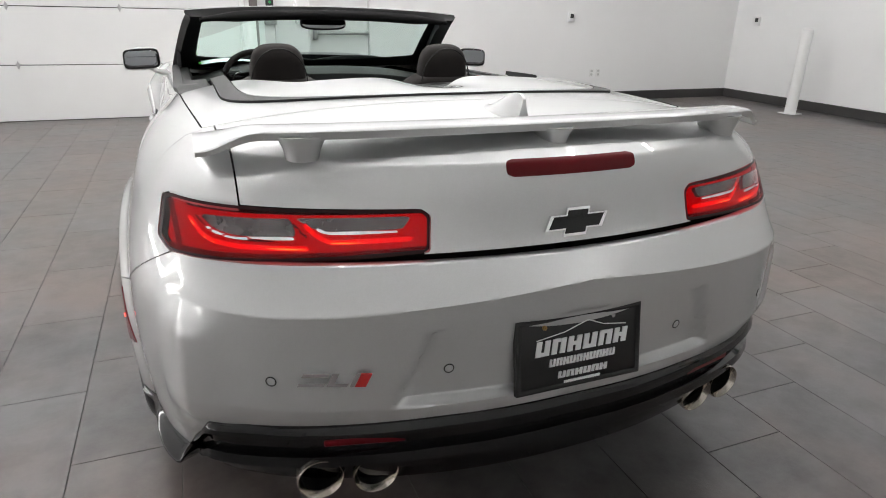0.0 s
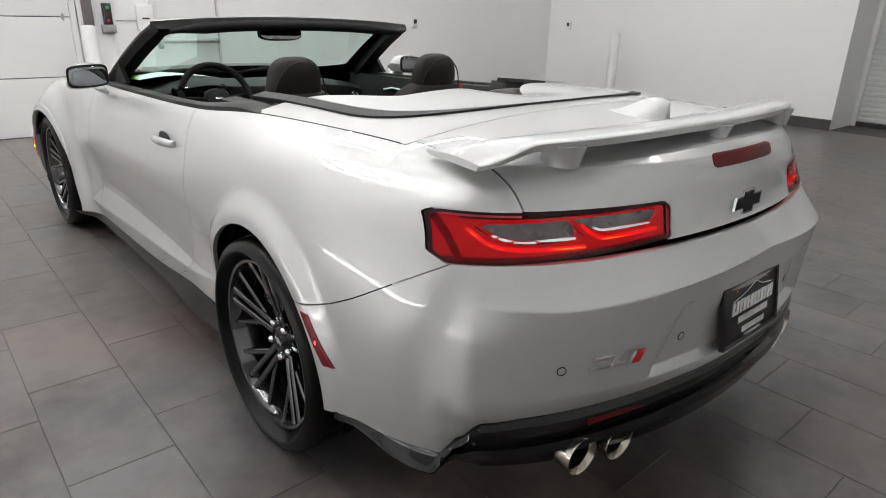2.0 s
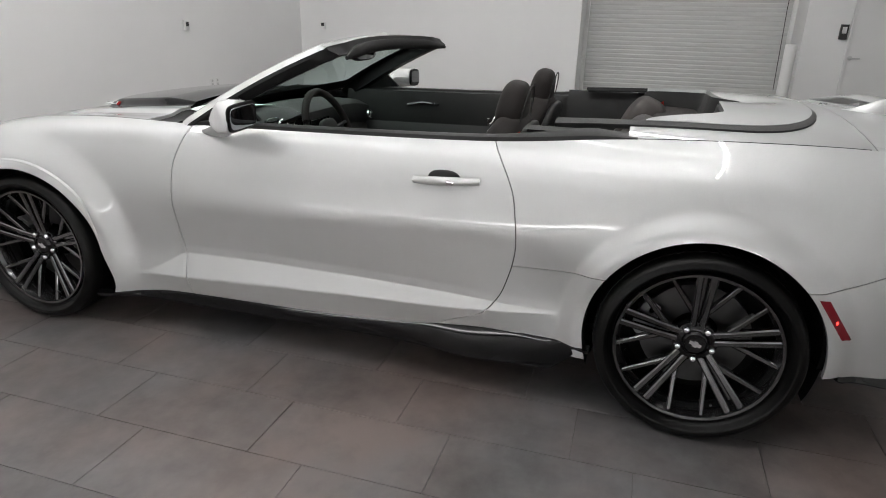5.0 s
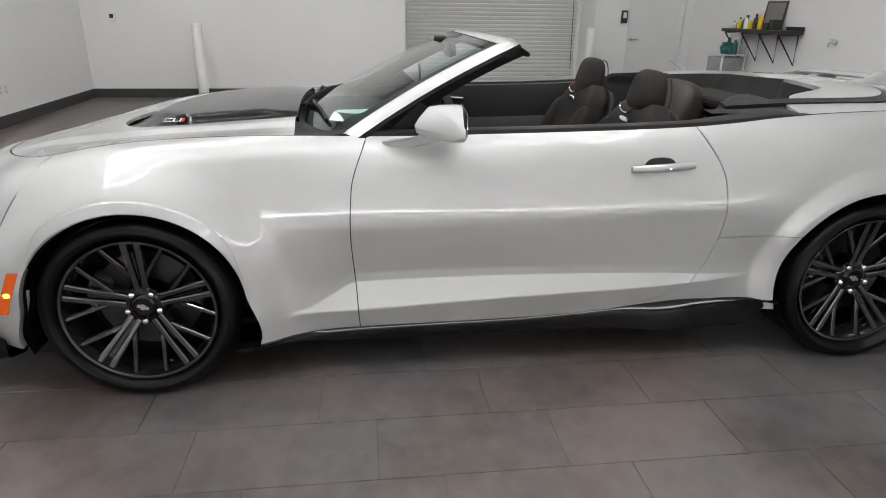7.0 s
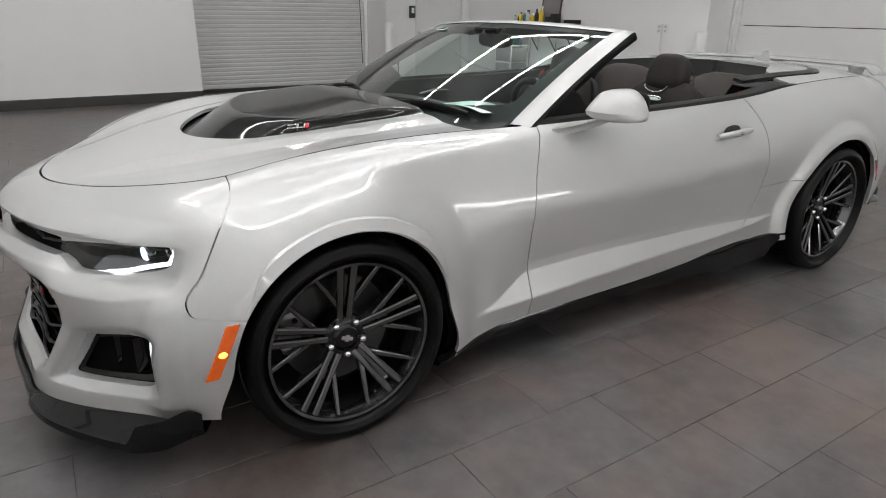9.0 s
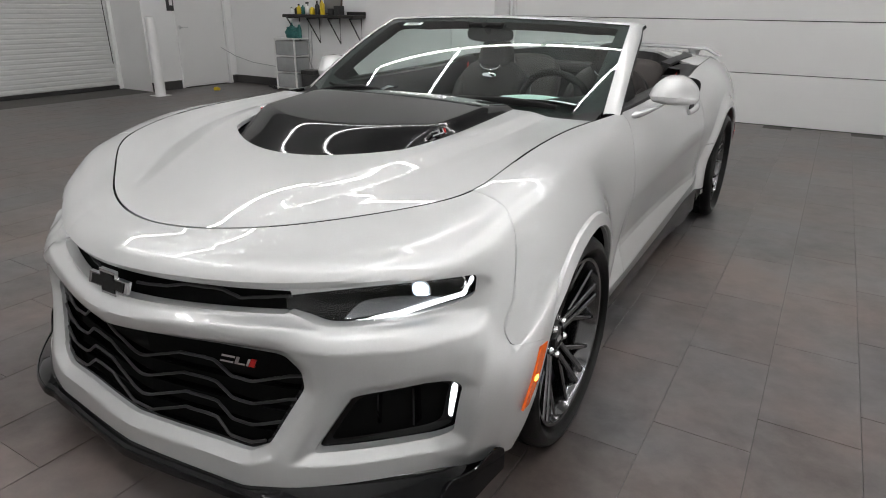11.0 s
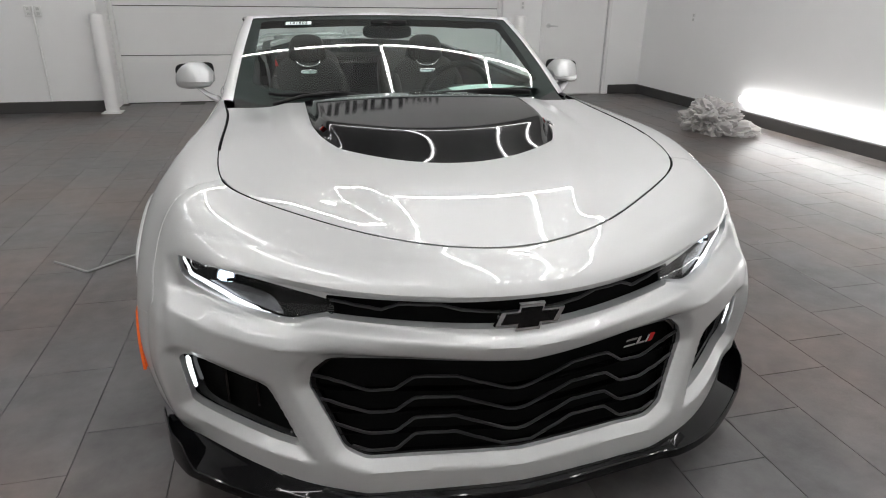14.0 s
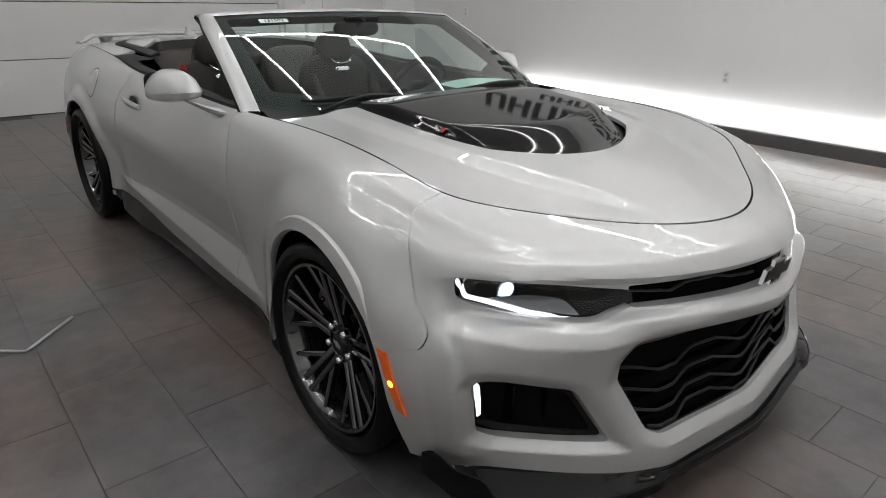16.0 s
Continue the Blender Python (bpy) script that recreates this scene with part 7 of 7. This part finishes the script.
# low glowing strips on the west wall
for y0 in (3.72, 1.05):
    ls = thing("wall_light", "long glowing white light tube low on the wall", "light", "low wall light strips")
    m = frame_of(la, ld, ln, 6.10 - y0, 0.272)
    part("diffuser", place(add_tube(bmesh.new(), [(.004, .030, 0), (.018, .030, 0), (.05, .030, 0), (2.61, .030, 0), (2.645, .030, 0), (2.660, .030, 0)], 0.045, 20, radii=[.012, .036, .045, .045, .036, .012]), m), led_strip, ls, "glowing white diffuser")
    part("backing", box((0.03, 0.001, -.03), (2.63, .012, .03), m=m), white_plastic, ls, smooth=False)

# large dark lettering high on the walls, kept as plain bars
def wall_letters(a, d, n, x0, x1, z0, z1, count, name="wall_lettering", small=(0, 0)):
    """A line of bars, two upright strokes and a cross stroke for a letter; the first and last few may be smaller."""
    t = thing(name, "large dark lettering bars high on the white wall", "sign")
    sizes = [0.68 if k < small[0] or k >= count - small[1] else 1.0 for k in range(count)]
    unit = (x1 - x0) / sum(sizes)
    x = x0
    for k, sz in enumerate(sizes):
        w, h = unit * sz, (z1 - z0) * (sz if sz == 1 else 0.62)
        m = frame_of(a, d, n, x, z0)
        bm = bmesh.new()
        st = w * 0.24
        add_box(bm, (w * .08, 0.002, 0), (w * .08 + st, .010, h), m=m)
        add_box(bm, (w * .92 - st, 0.002, 0), (w * .92, .010, h), m=m)
        zc = (0.0, 0.80, 0.42)[k % 3] * h
        add_box(bm, (w * .08 + st, 0.002, zc), (w * .92 - st, .010, zc + h * 0.2), m=m)
        part("letter_bar", bm, dark_plastic, t, smooth=False)
        x += w


wall_letters(ba, bd, bn, 3.05, 7.25, 3.10, 3.44, 17, small=(3, 4))
wall_letters(la, ld, ln, 3.4, 8.2, 2.55, 3.05, 10)
wall_letters(la, ld, ln, 4.2, 7.2, 2.15, 2.40, 10)

# ---- shelf with bottles and boxes on the back wall ----
SHX, SHZ = 9.50, 1.15       # along the back wall
shf = thing("wall_shelf", "dark wooden wall shelf on black triangular brackets", "shelf")
m = frame_of(ba2, bd, bn, 0, SHZ)
part("board", box((SHX, 0.01, -.022), (SHX + 1.42, .32, .022), 0.004, 1, m), vary(principled("dark_shelf_wood", (0.03, 0.028, 0.026), 0.5), (0.02, 0.018, 0.017), (0.045, 0.04, 0.038), 8), shf, smooth=False)
part("back_rail", box((SHX, 0.004, .022), (SHX + .36, .02, .07), 0.002, 1, m), dark_plastic, shf, smooth=False)
for q in (.08, .50, .92, 1.34):
    part("bracket", place(add_tube(bmesh.new(), [(SHX + q, .30, -.03), (SHX + q, .02, -.03), (SHX + q, .02, -.40), (SHX + q, .30, -.03)], 0.011, 6), m), dark_plastic, shf)


def bottle(x, y, h, r, mat, cap, spray=False, label="small bottle of car care liquid on the shelf"):
    b = thing("bottle", label, "bottle", "bottles on the shelf")
    mm = m @ Matrix.Translation((x, y, .023))
    part("body", place(lathe(bmesh.new(), [(0, .001), (0, r * .9), (.006, r), (h * .62, r), (h * .75, r * .6), (h * .80, r * .38), (h * .86, r * .38)], "z", 16), mm), mat, b)
    if spray:
        part("trigger", place(box((-r * .9, -.012, h * .86), (r * .5, .012, h), 0.004), mm), cap, b)
        part("lever", place(box((-r * .8, -.006, h * .68), (-r * .55, .006, h * .86), 0.002), mm), cap, b)
    else:
        part("cap", place(lathe(bmesh.new(), [(h * .84, r * .45), (h, r * .42), (h + .002, .001)], "z", 14), mm), cap, b)


rng = random.Random(5)
for x, h, r, mt, cp, sp in ((.70, .24, .036, yellow_plastic, white_plastic, True), (.80, .20, .034, dark_plastic, dark_plastic, False), (.90, .13, .04, yellow_plastic, white_plastic, False), (1.00, .18, .034, white_plastic, dark_plastic, True),
                            (1.09, .16, .03, teal_plastic, white_plastic, True), (1.17, .15, .034, yellow_plastic, dark_plastic, False), (1.26, .12, .035, dark_plastic, white_plastic, False), (1.35, .10, .03, white_plastic, dark_plastic, False)):
    bottle(SHX + x, .15 + .05 * rng.random(), h, r, mt, cp, sp)
for x, w, h in ((.52, .10, .09), (.40, .09, .13)):
    bx = thing("box", "small dark box on the wall shelf", "box")
    part("carton", box((SHX + x - w / 2, .08, .0225), (SHX + x + w / 2, .22, .0225 + h), 0.003, 1, m), dark_plastic, bx, smooth=False)
pf = thing("picture_frame", "dark framed panel leaning on the wall shelf", "picture frame")
mm = m @ Matrix.Translation((SHX + .66, .035, .024)) @ Matrix.Rotation(radians(7), 4, "X")
part("panel", box((-.20, 0, 0.0), (.20, .012, .34), m=mm), principled("faded_print", (0.22, 0.21, 0.2), 0.4), pf, smooth=False)
for lo, hi in (((-.22, -.004, 0), (-.20, .02, .36)), ((.20, -.004, 0), (.22, .02, .36)), ((-.20, -.004, .34), (.20, .02, .36)), ((-.20, -.004, -.0), (.20, .02, .016))):
    part("frame_bar", box(lo, hi, 0.002, 1, mm), vary(principled("brown_frame_wood", (0.08, 0.05, 0.035), 0.5), (0.06, 0.04, 0.03), (0.1, 0.06, 0.04), 20), pf, smooth=False)

# drawer tower and boxes under the shelf
dt = thing("drawer_tower", "clear plastic drawer tower with a teal bottle rack on top", "drawer unit")
m = frame_of(ba2, bd, bn, 10.63, 0)
for x in (0, .42):
    for y in (.06, .40):
        part("post", box((x - .012, y - .012, .02), (x + .012, y + .012, .80), 0.003, 1, m), white_plastic, dt, smooth=False)
for k in range(3):
    z = .05 + .25 * k
    part("tray", box((-.01, .05, z - .012), (.43, .41, z), 0.003, 1, m), white_plastic, dt, smooth=False)
    part("drawer", box((.015, .06, z + .005), (.405, .405, z + .225), 0.012, 2, m), clear_plastic, dt)
    part("contents", pillow((.32, .28, .15), 4, 5, m @ Matrix.Translation((.21, .23, z + .09))), (white_plastic, dark_plastic, teal_plastic)[k], dt)
part("top_board", box((-.015, .045, .80), (.435, .415, .815), 0.003, 1, m), white_plastic, dt, smooth=False)
for x, h, mt in ((.06, .24, teal_plastic), (.14, .20, white_plastic), (.22, .27, teal_plastic), (.30, .18, dark_plastic)):
    b = thing("spray_bottle", "plastic spray bottle standing on the drawer tower", "bottle", "bottles on the drawers")
    mm = m @ Matrix.Translation((x, .2, .816))
    part("body", place(lathe(bmesh.new(), [(0, .001), (0, .034), (.006, .037), (h * .6, .036), (h * .76, .018), (h * .85, .014)], "z", 14), mm), mt, b)
    part("trigger", place(box((-.035, -.012, h * .85), (.02, .012, h), 0.004), mm), white_plastic, b)
for lo, hi, mt, lb in (((10.33, .08, 0), (10.58, .34, .34), dark_plastic, "black plastic storage crate on the floor"), ((9.92, .08, 0), (10.29, .34, .20), principled("grey_case", (0.12, 0.12, 0.125), 0.5), "grey tool case on the tiled floor")):
    cr = thing("storage_box", lb, "box")
    part("body", box(lo, (hi[0], hi[1], hi[2] * .8), 0.012, 2, frame_of(ba2, bd, bn, 0, 0)), mt, cr)
    part("lid", box((lo[0] - .008, lo[1] - .008, hi[2] * .8 + .001), (hi[0] + .008, hi[1] + .008, hi[2]), 0.010, 2, frame_of(ba2, bd, bn, 0, 0)), mt, cr)
tp = thing("wall_tap", "small metal wall tap on the white wall", "tap")
m = frame_of(ba2, bd, bn, 8.90, 1.06)
part("flange", place(lathe(bmesh.new(), [(0.001, .03), (.008, .029), (.010, .012), (.05, .012)], "y", 20), m), alu, tp)
part("spout", place(add_tube(bmesh.new(), [(0, .04, 0), (0, .09, 0), (0, .10, -.02), (0, .10, -.05)], 0.012, 10), m), alu, tp)
part("tap_handle", place(add_tube(bmesh.new(), [(-.035, .06, .035), (.035, .06, .035)], 0.007, 8), m), alu, tp)

# teal rag on the drawer tower, cable and small things on the floor nearby
def crumple(name, at, size, mat, label, cat, seed):
    t = thing(name, label, cat)
    bm = bmesh.new()
    bmesh.ops.create_icosphere(bm, subdivisions=4, radius=1.0)
    s = Vector((seed * 3.1, seed * 1.7, seed * 2.3))
    for v in bm.verts:
        p = v.co.normalized()
        f = 1 + 0.35 * noise.noise(p * 2.0 + s) - 0.28 * abs(noise.noise(p * 5.0 + s)) + 0.1 * noise.noise(p * 11 + s)
        v.co = Vector((at[0] + size[0] * p.x * f, at[1] + size[1] * p.y * f, at[2] + max(0.0, size[2] * (0.6 + p.z * f))))
    part("fabric", bm, mat, t)


crumple("rag", (6.02, -3.30, 0.816), (0.13, 0.10, 0.11), teal_plastic, "teal microfibre rag lying on the drawer tower", "rag", 1)
crumple("sponge", (7.05, -2.55, 0.0), (0.06, 0.05, 0.035), yellow_plastic, "yellow-green sponge on the tiled floor", "sponge", 2)
for x_, y_ in ((6.62, -3.36), (6.42, -3.24)):
    tl_ = thing("small_tool", "small black tool lying on the tiled floor", "tool")
    part("body", box((x_ - .07, y_ - .025, 0.001), (x_ + .07, y_ + .025, .035), 0.012, 2), dark_plastic, tl_)
    part("knob", place(lathe(bmesh.new(), [(0.034, .018), (.05, .016), (.051, .0005)], "z", 14), Matrix.Translation((x_ + .03, y_, 0))), dark_plastic, tl_)
cb = thing("power_cable", "thin grey cable hanging from the wall to the drawers", "cable")
part("wire", add_tube(bmesh.new(), [(7.62, -3.2, .62), (7.45, -3.34, .48), (7.1, -3.42, .38), (6.6, -3.44, .34), (6.25, -3.45, .30)], 0.006, 6), grey_metal, cb)
for q, (x_, z1) in enumerate(((5.78, .95), (5.72, .80))):
    hb = thing("hanging_hose", "thin grey hose hanging beside the drawer tower", "hose", "hoses by the drawers")
    part("tube", add_tube(bmesh.new(), [(x_ + .08, -3.50, z1 + .12), (x_ + .05, -3.46, z1 - .2), (x_ + .02 + .05 * q, -3.42, z1 - .5), (x_ - .10, -3.36, .35), (x_ - .22 - .1 * q, -3.30, .22)], 0.007, 6), grey_metal, hb)

# crumpled cloth by the west wall
cl = thing("dust_cloth", "crumpled grey cloth thrown on the tiled floor", "cloth")
bm = bmesh.new()
bmesh.ops.create_icosphere(bm, subdivisions=5, radius=1.0)
for v in bm.verts:
    p = v.co.normalized()
    f = 1 + 0.30 * noise.noise(p * 1.7) + 0.34 * abs(noise.noise(p * 3.4 + Vector((3, 1, 7)))) - 0.34 * abs(noise.noise(p * 5.5 + Vector((9, 2, 1)))) + 0.12 * abs(noise.noise(p * 11)) + 0.04 * noise.noise(p * 21)
    q = p * f
    v.co = Vector((-4.02 + 0.27 * q.x, -1.12 + 0.30 * q.y, max(0.0, 0.13 + 0.21 * q.z)))
part("crumpled_cloth", bm, cloth_mat, cl)
bm = bmesh.new()
bmesh.ops.create_icosphere(bm, subdivisions=4, radius=1.0)
for v in bm.verts:
    p = v.co.normalized()
    f = 1 + 0.35 * noise.noise(p * 2.3 + Vector((4, 4, 4))) - 0.25 * abs(noise.noise(p * 6.5))
    q = p * f
    v.co = Vector((-4.22 + 0.22 * q.x, -0.92 + 0.20 * q.y, max(0.0, 0.05 + 0.10 * q.z)))
part("fold", bm, cloth_mat, cl)

# hose lying on the floor
hs_ = thing("floor_hose", "thin grey hose bent on the tiled floor", "hose")
part("tube", add_tube(bmesh.new(), [(1.80, 1.425, .006), (1.70, 1.51, .006), (1.61, 1.592, .006), (1.597, 1.600, .006), (1.583, 1.592, .006), (1.48, 1.49, .006), (1.388, 1.40, .006)], 0.006, 8), grey_metal, hs_)

# ---- floor tiles: long rows, each shifted by a third ----
TW, TL = 0.305, 0.610
j = 0.0012
tile_me = finish(box((-TW / 2 + j, -TL / 2 + j, -0.011), (TW / 2 - j, TL / 2 - j, 0.0), 0.0008, 1), tile_mat, False)
rest = []
count = 0
X0, Y0 = -1.183, 1.375
cells = []
for r in range(-13, 33):
    cx = X0 + TW * (r + 0.5)
    if cx < -4.9 or cx > 8.0:
        continue
    offy = Y0 + (r + 1) * 0.2033
    k0 = int((-4.3 - offy) / TL) - 1
    for k in range(k0, k0 + 22):
        cy = offy + TL * (k + 0.5)
        if -4.15 < cy < 6.4 and (cx < 7.8):
            cells.append((cx, cy))
near = sorted(cells, key=lambda c: max(abs(c[0]) - 0.9, 0) ** 2 + max(abs(c[1] - 1.35) - 2.3, 0) ** 2 + (4 if abs(c[0]) < .7 and -0.6 < c[1] < 3.3 else 0))[:300]
near_set = set(near)
for c in near:
    o = new("tile", tile_me)
    o.parent = floor
    o.location = (c[0], c[1], 0)
vs, fs = [], []
tv = [tuple(v.co) for v in tile_me.vertices]
tf = [tuple(p.vertices) for p in tile_me.polygons]
for c in cells:
    if c in near_set:
        continue
    b0 = len(vs)
    vs += [(x + c[0], y + c[1], z) for x, y, z in tv]
    fs += [tuple(i + b0 for i in f) for f in tf]
rm_ = bpy.data.meshes.new("mesh")
rm_.from_pydata(vs, [], fs)
rm_.materials.append(tile_mat)
ro_ = new("floor_tiles", rm_)
ro_.parent = floor
tagged(ro_, kind="stuff")
